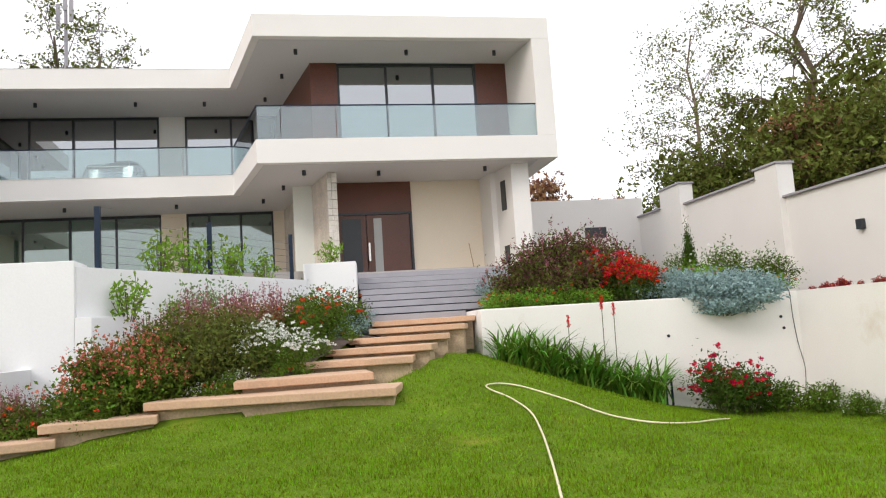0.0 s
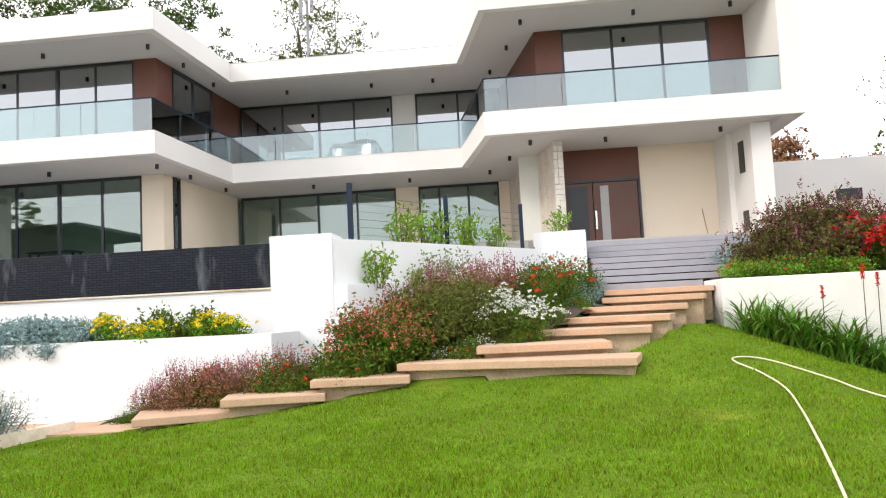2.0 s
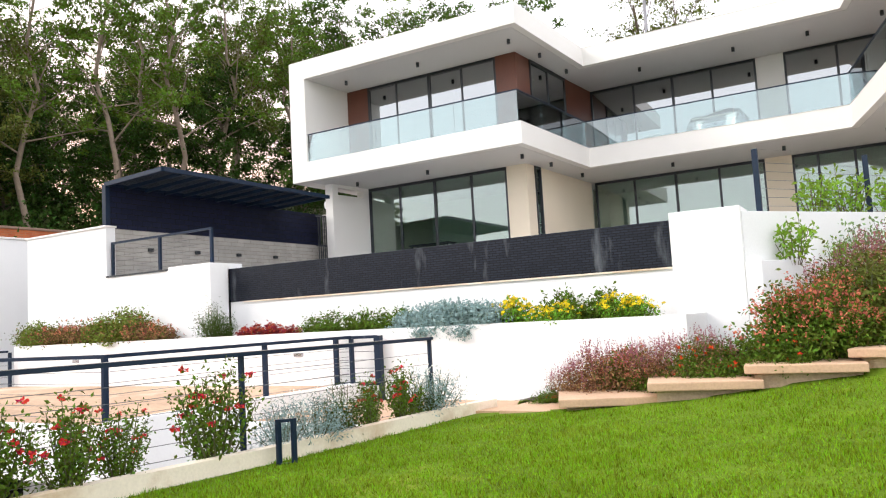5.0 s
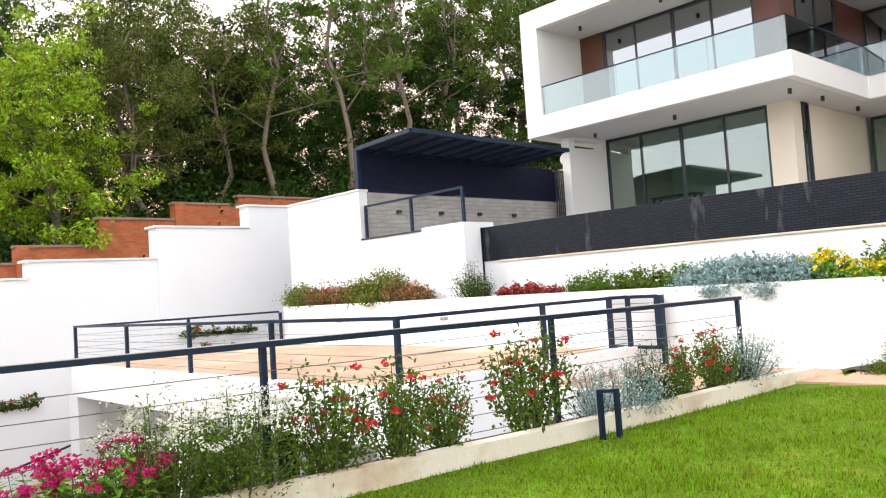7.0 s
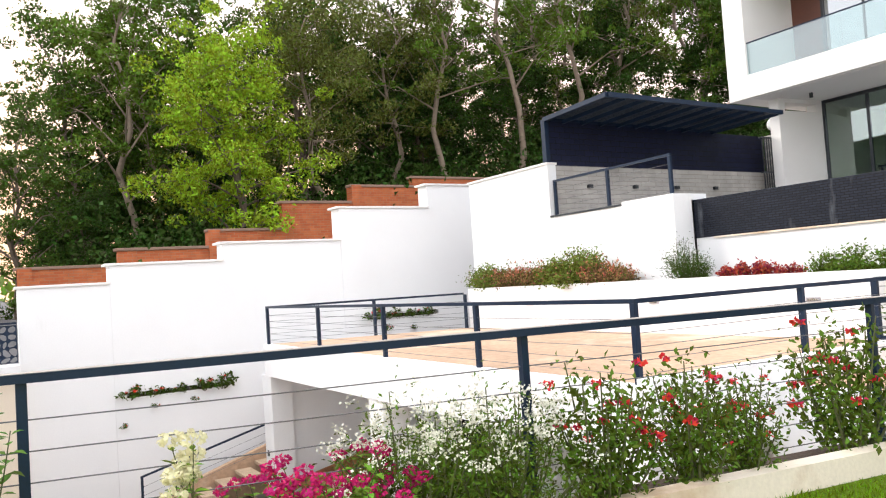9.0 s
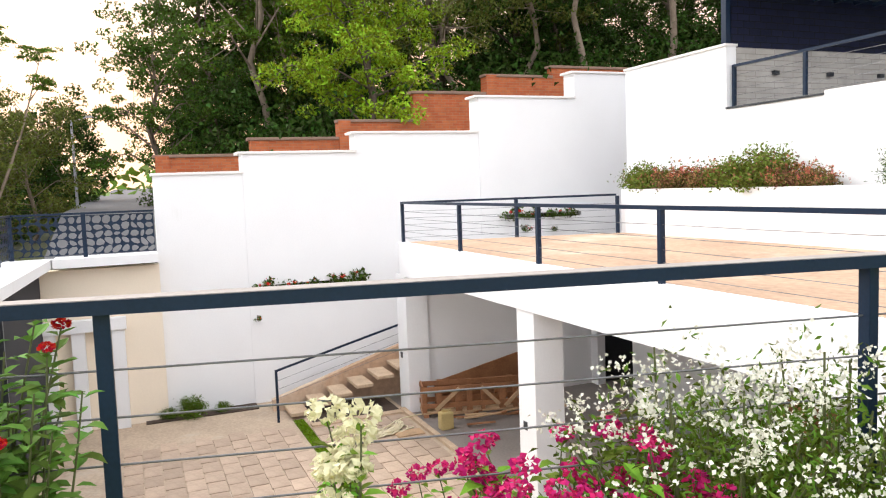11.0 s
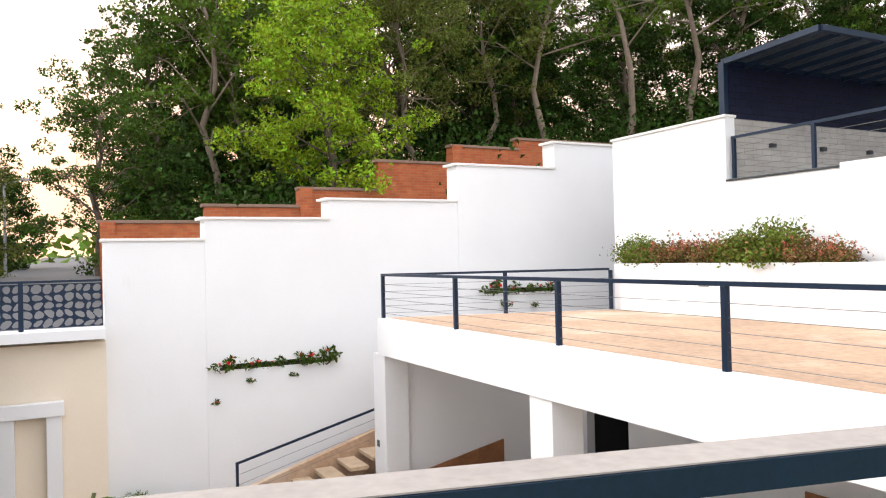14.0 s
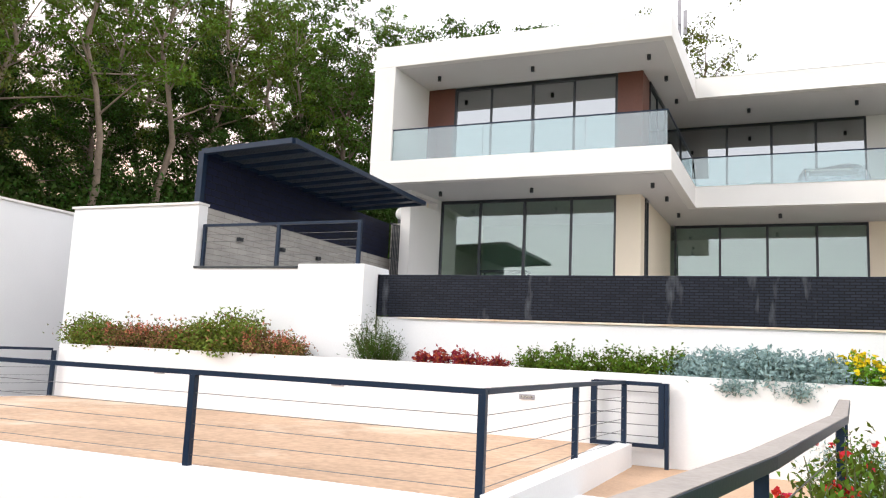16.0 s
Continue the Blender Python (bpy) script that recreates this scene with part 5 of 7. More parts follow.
put(hedge, [(15.8, 30.0, 2.8, 0.85, 0), (16.4, 25.5, 2.8, 0.95, 130), (18.5, 28.0, 3.0, 1.15, 190), (19.5, 23.5, 3.0, 1.15, 220), (16.6, 33.0, 2.6, 1.0, 230), (17.4, 21.5, 2.4, 0.9, 300), (17.0, 18.0, 2.2, 0.8, 80), (18.5, 38.0, 4.0, 0.7, 20)])
dry = tree("tree", 44, "small dark tree with drooping dry fronds", L_BROWN, 6.5, 2.2, 0.18, 3500, 0.26, 0.35, 12, fill=0.13, droop=0.9)
put(dry, [(13.0, 45.0, 4.6, 1.0, 0), (11.0, 47, 4.8, 0.8, 70), (20.0, 50, 4.6, 0.9, 70), (17.5, 25.0, 3.6, 0.9, 10)])
# tall conifer and mast behind the roof
conifer = tree("conifer", 45, "tall thin conifer with spidery branches", L_OLIVE, 18, 3.2, 0.3, 4200, 0.22, 0.45, 18, fill=0.07, crown=0.5)
put(conifer, [(-16.2, 49.0, 5.0, 1.02, 0), (-14.6, 50.0, 5.0, 0.98, 90)])
mast = thing("antenna_mast", (-15.6, 47.5, 5), "grey lattice antenna mast with panel aerials", "mast")
part("pole", tube_mesh("pole", [([(-15.6, 47.5, 5), (-15.6, 47.5, 24.5)], [0.16, 0.10])], M_GREYSTEP, 8), None, mast)
for k, (dx, z) in enumerate(((-0.4, 22.4), (0.35, 22.9), (0.0, 23.6))):
    part("aerial", box(-15.6 + dx - 0.12, -15.6 + dx + 0.12, 47.3, 47.45, z - 0.9, z + 0.7, 0.02), M_GREYSTEP, mast)

# distant tree line round the horizon
rng = np.random.default_rng(77)
C = []
for k in range(420):
    a = rng.uniform(math.radians(100), math.radians(345))
    r = rng.uniform(85, 150)
    x, y = r * math.cos(a), r * math.sin(a)
    hgt = rng.uniform(4, 10)
    m = 42
    C.append(np.stack([x + rng.normal(size=m) * 3, y + rng.normal(size=m) * 3, COURT + rng.uniform(0, 1, m) ** 0.7 * hgt + 1.0], 1))
tagged(part("far_woods", leaves_mesh("far_woods", np.concatenate(C), 1.6, L_MID, rng, 0.7), None), "distant green tree line beyond the garden", "woods", kind="stuff")

# ---- lawn blades ----
rng = np.random.default_rng(3)
N = 260000
X = rng.uniform(-11.2, 9.4, N * 2)
Y = rng.uniform(2.5, 16.4, N * 2)
dist = np.hypot(X + 4, Y)
ok = rng.uniform(0, 1, N * 2) < np.clip((7.5 / dist) ** 1.2, 0, 1)
rl = np.interp(Y, [p[1] for p in RAIL_LINE], [p[0] for p in RAIL_LINE]) + 0.44
ok &= X > rl
front = np.interp(X, [-9.9, -6.8, -4.4, -0.8, 0.3, 1.3, 1.75], [10.7, 10.9, 11.6, 11.1, 13.5, 15.6, 16.4])
ok &= (X > 1.75) | (Y < front) | ((X > np.interp(Y, [12.2, 13.2, 13.95, 15.0, 15.75, 16.7], [-1.0, -0.25, 0.25, 0.8, 1.28, 1.75])) & (Y > 11.3))
X, Y = X[ok][:N], Y[ok][:N]
n = len(X)
Z = lawn_z(X, Y)
clump = sum(np.sin(X * f * math.cos(q) + Y * f * math.sin(q) + q * 7) for f, q in ((2.3, 0.4), (4.1, 1.7), (7.7, 2.6), (12.5, 0.9), (19.0, 2.1))) / 5
hgt = rng.uniform(0.02, 0.05, n) * (1.0 + 0.9 * np.clip(clump, -0.6, 1))
wd = rng.uniform(0.004, 0.009, n)
a = rng.uniform(0, 2 * math.pi, n)
lx, ly = rng.normal(size=n) * 0.018, rng.normal(size=n) * 0.018
V = np.stack([np.stack([X - np.cos(a) * wd, Y - np.sin(a) * wd, Z - 0.004], 1), np.stack([X + np.cos(a) * wd, Y + np.sin(a) * wd, Z - 0.004], 1),
              np.stack([X + lx, Y + ly, Z + hgt], 1)], 1).reshape(-1, 3)
me = bpy.data.meshes.new("grass")
me.vertices.add(3 * n)
me.vertices.foreach_set("co", V.ravel())
me.loops.add(3 * n)
me.loops.foreach_set("vertex_index", np.arange(3 * n, dtype=np.int32))
me.polygons.add(n)
me.polygons.foreach_set("loop_start", (np.arange(n) * 3).astype(np.int32))
me.update(calc_edges=True)
me.materials.append(L_GRASS)
tagged(part("grass", me, None), "short mown green grass blades", "grass", kind="stuff")


# ---- beds ----
def lz(x, y):
    return float(lawn_z(x, y))


SLOPE = "bed shrubs"
salvia = shrub("salvia", 101, "purple-brown salvia with fine flower spikes", L_BROWN, 4200, 0.05, 0.75, 0.9, 34, F_MAUVE, 150, 0.028, 9, 0.015, 0.22, "shrub", SLOPE)
put(salvia, [(-7.9, 12.0, 0.28, 0.9, 0), (-7.2, 12.15, 0.4, 0.82, 100), (-6.5, 12.2, 0.5, 0.82, 200), (-8.4, 11.95, 0.25, 0.65, 40), (-3.9, 15.0, 1.5, 1.25, 10), (-3.1, 15.9, 1.7, 1.2, 130), (-4.6, 14.6, 1.2, 1.1, 300)])
coral = shrub("coral_bush", 102, "russet bush with coral flower tips", L_MID, 4600, 0.075, 0.85, 1.2, 36, F_CORAL, 330, 0.04, 6, 0.03, 0.08, "shrub", SLOPE)
put(coral, [(-5.1, 12.4, 0.7, 0.98, 0), (-7.6, 12.2, 0.35, 0.62, 80), (-4.7, 12.75, 0.85, 0.98, 200)])
olive = shrub("olive_shrub", 103, "dense olive green shrub in the bed", L_OLIVE, 6500, 0.062, 0.95, 1.15, 40, None, 0, category="shrub", group=SLOPE)
put(olive, [(-4.45, 13.25, 1.0, 1.25, 0), (-3.6, 13.6, 1.1, 1.1, 90), (-3.35, 14.5, 1.35, 1.0, 200), (-4.9, 13.1, 0.8, 0.8, 40), (-2.3, 16.9, 1.8, 0.9, 60)])
daisy = shrub("daisy_bush", 104, "white daisy bush in full flower", L_MID, 5000, 0.045, 0.8, 0.8, 34, F_WHITE, 230, 0.042, 6, 0.018, 0.0, "shrub", SLOPE)
put(daisy, [(-2.6, 13.75, 1.2, 1.0, 0), (-2.95, 14.5, 1.5, 0.9, 120), (-2.2, 14.3, 1.35, 0.75, 60), (-3.75, 12.75, 0.85, 0.42, 30), (-3.2, 13.1, 0.95, 0.5, 10)])
lowgreen = shrub("green_shrub", 105, "low dark green filler shrub in the bed", L_MID, 3600, 0.055, 0.65, 0.6, 28, F_RED, 8, 0.05, 8, 0.02, 0.0, "shrub", SLOPE)
put(lowgreen, [(-6.1, 12.15, 0.5, 1.0, 0), (-5.3, 12.0, 0.65, 0.8, 60), (-4.35, 12.75, 0.85, 0.8, 100), (-3.35, 12.75, 0.9, 0.8, 200), (-2.5, 13.4, 1.1, 0.75, 10),
               (-7.0, 11.9, 0.35, 0.7, 300), (-2.1, 14.9, 1.4, 0.8, 20), (-1.5, 15.9, 1.6, 0.9, 80), (-5.8, 12.9, 0.65, 1.0, 150), (-3.0, 17.3, 1.9, 1.1, 10), (-8.9, 12.1, 0.15, 0.6, 0)])
dahlia = shrub("red_flower_bush", 106, "bush with scattered round red flowers", L_MID, 3200, 0.06, 0.75, 1.15, 24, F_ORANGERED, 14, 0.05, 16, 0.026, 0.0, "shrub", SLOPE)
put(dahlia, [(-2.05, 15.6, 1.55, 1.0, 0), (-1.65, 16.6, 1.75, 1.05, 120), (-6.35, 12.0, 0.45, 0.72, 60), (-1.3, 17.4, 1.9, 0.9, 220), (-5.05, 11.95, 0.7, 0.5, 10)])
silverlow = shrub("silver_shrub", 107, "grey-green fine-leaved shrub in the bed", L_SILVER, 2600, 0.045, 0.6, 0.6, 24, None, 0, category="shrub", group=SLOPE)
put(silverlow, [(-1.05, 17.0, 1.85, 0.8, 0), (-1.3, 16.1, 1.65, 0.7, 80), (-0.95, 17.8, 2.0, 0.9, 10), (3.1, 18.9, 2.5, 1.5, 50)])
lemon = shrub("young_citrus", 108, "young citrus shrub with bright green leaves", L_CITRUS, 250, 0.17, 0.55, 1.3, 11, None, 0, category="shrub", group="terrace shrubs", fill=0.17, stem_mat=M_BARK, slim=0.42, round_top=0.3)
put(lemon, [(-5.25, 14.75, 2.35, 0.68, 0), (-4.95, 16.3, 3.2, 0.8, 60), (-4.4, 17.0, 3.2, 0.85, 160), (-3.7, 17.9, 3.2, 0.85, 100), (-3.0, 18.8, 3.2, 0.65, 220), (-1.35, 20.1, 3.68, 0.6, 20), (-4.6, 15.6, 2.3, 0.4, 90)])
vine = shrub("silver_climber", 109, "sprawling pale-leaved climber on the parapet", L_SAGE, 300, 0.1, 0.55, 1.1, 10, None, 0, category="shrub", group="terrace shrubs", fill=0.25)
put(vine, [(-4.2, 16.0, 2.2, 0.9, 0), (-3.75, 16.6, 2.3, 0.85, 70)])

# upper bed by the garden wall
UP = "upper bed shrubs"
purple = shrub("purple_salvia", 110, "large purple-leaved salvia bush with mauve spikes", L_PURPLE, 6000, 0.08, 1.25, 1.75, 50, F_MAUVE, 120, 0.035, 9, 0.02, 0.16, "shrub", UP, extra=(L_OLIVE, 6500, 0.085))
put(purple, [(4.2, 18.0, 2.2, 1.15, 0), (5.1, 18.7, 2.3, 1.1, 120), (3.3, 17.8, 2.2, 0.85, 200), (6.2, 20.0, 2.5, 0.8, 10)])
orange = shrub("orange_flower_shrub", 111, "low green shrub with small orange flowers", L_FRESH, 3000, 0.06, 0.65, 0.6, 24, F_ORANGE, 24, 0.04, 8, 0.02, 0.0, "shrub", UP)
put(orange, [(2.35, 17.05, 2.15, 0.85, 0), (3.1, 17.0, 2.15, 0.95, 70), (3.9, 17.05, 2.15, 1.05, 150), (4.55, 16.95, 2.15, 0.8, 250), (2.7, 17.6, 2.2, 0.9, 20), (8.3, 18.6, 2.4, 1.3, 0), (9.4, 17.3, 2.2, 0.9, 90)])
redbush = shrub("red_flower_bush", 112, "bush covered in bright red flowers", L_DARK, 2600, 0.06, 0.7, 1.05, 26, F_RED, 200, 0.05, 8, 0.035, 0.0, "shrub", UP)
put(redbush, [(5.6, 16.98, 2.15, 1.05, 0), (5.35, 17.5, 2.25, 1.25, 120), (5.95, 17.3, 2.2, 0.95, 220)])
silver = shrub("silver_wormwood", 113, "mounded silver-blue wormwood spilling over the wall", L_SILVER, 9000, 0.11, 1.15, 1.0, 60, None, 0, category="shrub", group=UP, slim=0.42, droop=0.3, round_top=0.75)
put(silver, [(7.9, 16.8, 1.95, 1.05, 0, 0.85), (6.95, 16.95, 2.1, 0.8, 70), (8.6, 16.95, 2.05, 0.85, 170, 0.85), (7.6, 16.45, 1.75, 0.7, 260), (6.4, 17.2, 2.2, 0.7, 300)])
whitefl = shrub("white_flower_shrub", 114, "leafy shrub with small white flowers", L_MID, 3200, 0.075, 0.95, 1.3, 26, F_WHITE, 40, 0.05, 8, 0.03, 0.0, "shrub", UP)
put(whitefl, [(9.7, 19.6, 2.4, 1.05, 0), (8.9, 20.6, 2.5, 0.9, 100), (7.4, 20.4, 2.5, 0.85, 200), (6.6, 18.6, 2.4, 0.7, 40), (10.4, 18.6, 2.3, 0.9, 10)])
cyp = shrub("dwarf_cypress", 115, "narrow dark green dwarf cypress", L_DARK, 5200, 0.06, 0.2, 1.4, 20, None, 0, category="conifer", group=UP, fill=0.25, round_top=0.9)
put(cyp, [(9.4, 21.0, 2.95, 1.0, 0, 1.15)])
redleaf = shrub("red_leaf_plant", 116, "small red-leaved bedding plant", L_RED, 420, 0.07, 0.25, 0.3, 10, None, 0, category="plant", group="bedding plants")
put(redleaf, [(10.0, 16.4 - 0.55 * k, 2.16, 0.5 + 0.2 * (k % 3), 50 * k) for k in range(9)] +
    [(-16.7, 13.15, 1.5, 1.2, 0), (-16.3, 13.2, 1.5, 1.2, 30), (-15.95, 13.15, 1.5, 1.0, 90), (-15.5, 13.15, 1.5, 0.9, 140), (-17.0, 13.2, 1.5, 1.0, 200)])


# strap-leaved clumps with flower spikes
def strap_clump(seed, label):
    rng = np.random.default_rng(seed)
    t = thing("lily_clump", (0, 0, 0), label, "plant", "lily clumps")
    V, F = [], []
    for i in range(85):
        a = rng.uniform(0, 2 * math.pi)
        L = rng.uniform(0.75, 1.2)
        out = rng.uniform(0.35, 1.15)
        d = np.array([math.cos(a), math.sin(a), 0])
        s = np.array([-math.sin(a), math.cos(a), 0])
        b = rng.normal(size=3) * np.array([0.1, 0.1, 0])
        o = len(V)
        for k, u in enumerate((0, 0.3, 0.6, 0.85, 1.0)):
            p = b + d * out * L * u ** 1.3 + np.array([0, 0, L * (u * 1.05 - 0.68 * out * u ** 2.6)])
            w = 0.02 * (1 - u ** 3) + 0.002
            V += [p - s * w, p + s * w]
        for k in range(4):
            F.append((o + 2 * k, o + 2 * k + 1, o + 2 * k + 3, o + 2 * k + 2))
    part("foliage", mesh_of("foliage", V, F, L_STRAP), None, t)
    return t


L_STRAP = leaf_material("leaf_strap", (0.13, 0.25, 0.03))
put(strap_clump(120, "clump of arching strap-shaped lily leaves"), [(x, 15.85 + 0.12 * (i % 2), lz(x, 15.9) - 0.02, 1.02 + 0.12 * ((i * 7) % 3), 40 * i) for i, x in enumerate(np.arange(2.15, 5.7, 0.4))])
for x, z1 in ((4.35, 2.15), (4.62, 2.0), (3.55, 1.8)):
    t = thing("torch_lily", (x, 15.9, lz(x, 15.9)), "red torch lily flower on a tall stalk", "flower", "torch lilies")
    z0 = lz(x, 15.9)
    part("stalk", tube_mesh("stalk", [([(x, 15.9, z0), (x + 0.02, 15.88, z1)], [0.012, 0.009])], M_STEM, 5), None, t)
    rng = np.random.default_rng(int(x * 100))
    c = np.stack([x + 0.02 + rng.normal(size=90) * 0.016, 15.88 + rng.normal(size=90) * 0.016, z1 + rng.uniform(-0.1, 0.17, 90)], 1)
    part("bloom", leaves_mesh("bloom", c, 0.05, F_RED, rng, 0.4, 0.8), None, t)
roses = shrub("rose_bush", 121, "rose bush dotted with deep red flowers", L_DARK, 3600, 0.075, 0.85, 1.35, 28, F_CRIMSON, 44, 0.075, 14, 0.04, 0.0, "shrub", "rose bushes")
put(roses, [(6.85, 15.5, lz(6.85, 15.5), 1.0, 0), (7.6, 15.7, lz(7.6, 15.7), 0.8, 100)])
wild = shrub("green_shrub", 122, "loose green shrub at the wall foot", L_MID, 2200, 0.07, 0.6, 0.75, 20, F_WHITE, 10, 0.04, 6, 0.02, 0.0, "shrub", "wall shrubs")
put(wild, [(8.4, 15.7, lz(8.4, 15.7), 1.0, 0), (9.1, 15.2, lz(9.1, 15.2), 0.9, 60), (9.15, 14.2, lz(9.15, 14.2), 0.7, 160), (9.15, 13.2, lz(9.15, 13.2), 0.6, 220), (9.1, 12.0, lz(9.1, 12), 0.6, 20)])

# raised planter below the pool
PL = "planter plants"
russet = shrub("russet_shrub", 130, "clipped russet shrub in the planter", L_BROWN, 2300, 0.06, 0.55, 0.62, 24, F_CORAL, 60, 0.03, 6, 0.025, 0.05, "shrub", PL, extra=(L_OLIVE, 1200, 0.06))
put(russet, [(-23.95, 12.95, 1.44, 1.15, 94), (-23.3, 13.0, 1.44, 1.1, 141), (-22.7, 12.95, 1.44, 1.1, 60), (-20.3, 13.0, 1.44, 1.05, 329), (-19.8, 12.95, 1.44, 0.9, 20)])
leafy = shrub("green_shrub", 135, "clipped olive green shrub in the planter", L_LEAFY, 2900, 0.06, 0.55, 0.66, 24, None, 0, category="shrub", group=PL, extra=(L_BROWN, 250, 0.06))
put(leafy, [(-25.0, 13.0, 1.44, 1.2, 0), (-24.5, 12.95, 1.44, 1.1, 47), (-22.1, 13.0, 1.44, 1.15, 188), (-21.5, 12.95, 1.44, 1.45, 235), (-20.9, 13.0, 1.44, 1.4, 282)])
rosemary = shrub("rosemary", 131, "upright grey-green rosemary bush in the planter", L_DARK, 2600, 0.06, 0.5, 1.0, 28, F_WHITE, 30, 0.02, 4, 0.02, 0.0, "shrub", PL, slim=0.2)
put(rosemary, [(-18.0, 13.15, 1.46, 1.0, 0), (-17.7, 13.1, 1.46, 0.7, 90)])
whiteg = shrub("white_flower_shrub", 132, "low leafy shrub with white flowers", L_MID, 1500, 0.06, 0.42, 0.5, 18, F_WHITE, 18, 0.04, 6, 0.02, 0.0, "shrub", PL)
put(whiteg, [(-14.85 + 0.46 * k, 13.15, 1.46, 0.95 + 0.15 * (k % 2), 77 * k) for k in range(6)])
silver2 = shrub("silver_wormwood", 134, "mounded silver-blue wormwood in the planter", L_SILVER, 3600, 0.085, 0.6, 0.66, 40, None, 0, category="shrub", group=PL, slim=0.45, droop=0.3, round_top=0.7)
put(silver2, [(-11.95, 13.0, 1.42, 1.0, 0), (-11.1, 12.95, 1.42, 1.05, 120), (-10.45, 13.0, 1.42, 0.95, 200), (-12.35, 13.1, 1.42, 0.75, 80), (-11.6, 12.72, 1.3, 0.7, 30), (-10.8, 12.7, 1.28, 0.65, 70)])
yellow = shrub("yellow_daisy", 133, "bright yellow flowering daisy clump", L_FRESH, 1300, 0.06, 0.4, 0.55, 18, F_YELLOW, 60, 0.05, 6, 0.02, 0.0, "plant", PL)
put(yellow, [(-9.95, 13.1, 1.46, 1.1, 0), (-9.4, 12.95, 1.42, 0.8, 60), (-8.95, 12.85, 1.4, 0.95, 160), (-8.0, 13.05, 1.46, 1.0, 230), (-7.6, 13.05, 1.46, 0.9, 300)])
put(copy_thing(whiteg, Matrix.Identity(4)), [(-9.0, 13.3, 1.46, 1.35, 0), (-8.3, 13.3, 1.46, 1.3, 90)])

# planting strip along the rail
ST = "strip plants"


def sx(y, o=0.11):
    return rail_x(y) + o


rose2 = shrub("rose_bush", 140, "tall rose bush with red blooms among thin leaves", L_MID, 1700, 0.058, 0.44, 1.05, 18, F_ROSE, 14, 0.042, 16, 0.022, 0.0, "shrub", ST, fill=0.15, round_top=0.4, low=0.05)
put(rose2, [(sx(4.0, 0.2), 4.0, 0.22, 1.0, 0), (sx(4.75, 0.16), 4.75, 0.22, 0.95, 90), (sx(5.3), 5.3, 0.22, 0.8, 200), (sx(6.4), 6.4, 0.22, 1.12, 150), (sx(9.0), 9.0, 0.22, 0.75, 40), (sx(9.7), 9.7, 0.22, 0.85, 240)])
laven = shrub("lavender", 141, "grey lavender with pale flower heads", L_SILVER, 1800, 0.06, 0.5, 0.7, 26, F_WHITE, 40, 0.03, 5, 0.02, 0.1, "shrub", ST, slim=0.2)
put(laven, [(sx(7.4), 7.4, 0.22, 0.9, 0), (sx(7.95), 7.95, 0.22, 0.95, 80), (sx(10.45), 10.45, 0.22, 1.15, 160)])
rosem2 = copy_thing(rosemary, Matrix.Identity(4))
put(rosem2, [(sx(8.45), 8.45, 0.22, 0.8, 0), (sx(10.2), 10.2, 0.2, 0.6, 60)])
F_CREAMWHITE = leaf_material("petal_offwhite", (0.74, 0.72, 0.62), 0.12)
white = shrub("white_flower_bush", 142, "frothy bush of tiny white flower clusters", L_MID, 4200, 0.042, 0.62, 0.92, 44, F_CREAMWHITE, 100, 0.020, 18, 0.032, 0.0, "shrub", ST, slim=0.35)
put(white, [(sx(2.75), 2.75, 0.22, 1.0, 0), (sx(3.3), 3.3, 0.22, 1.0, 100)])


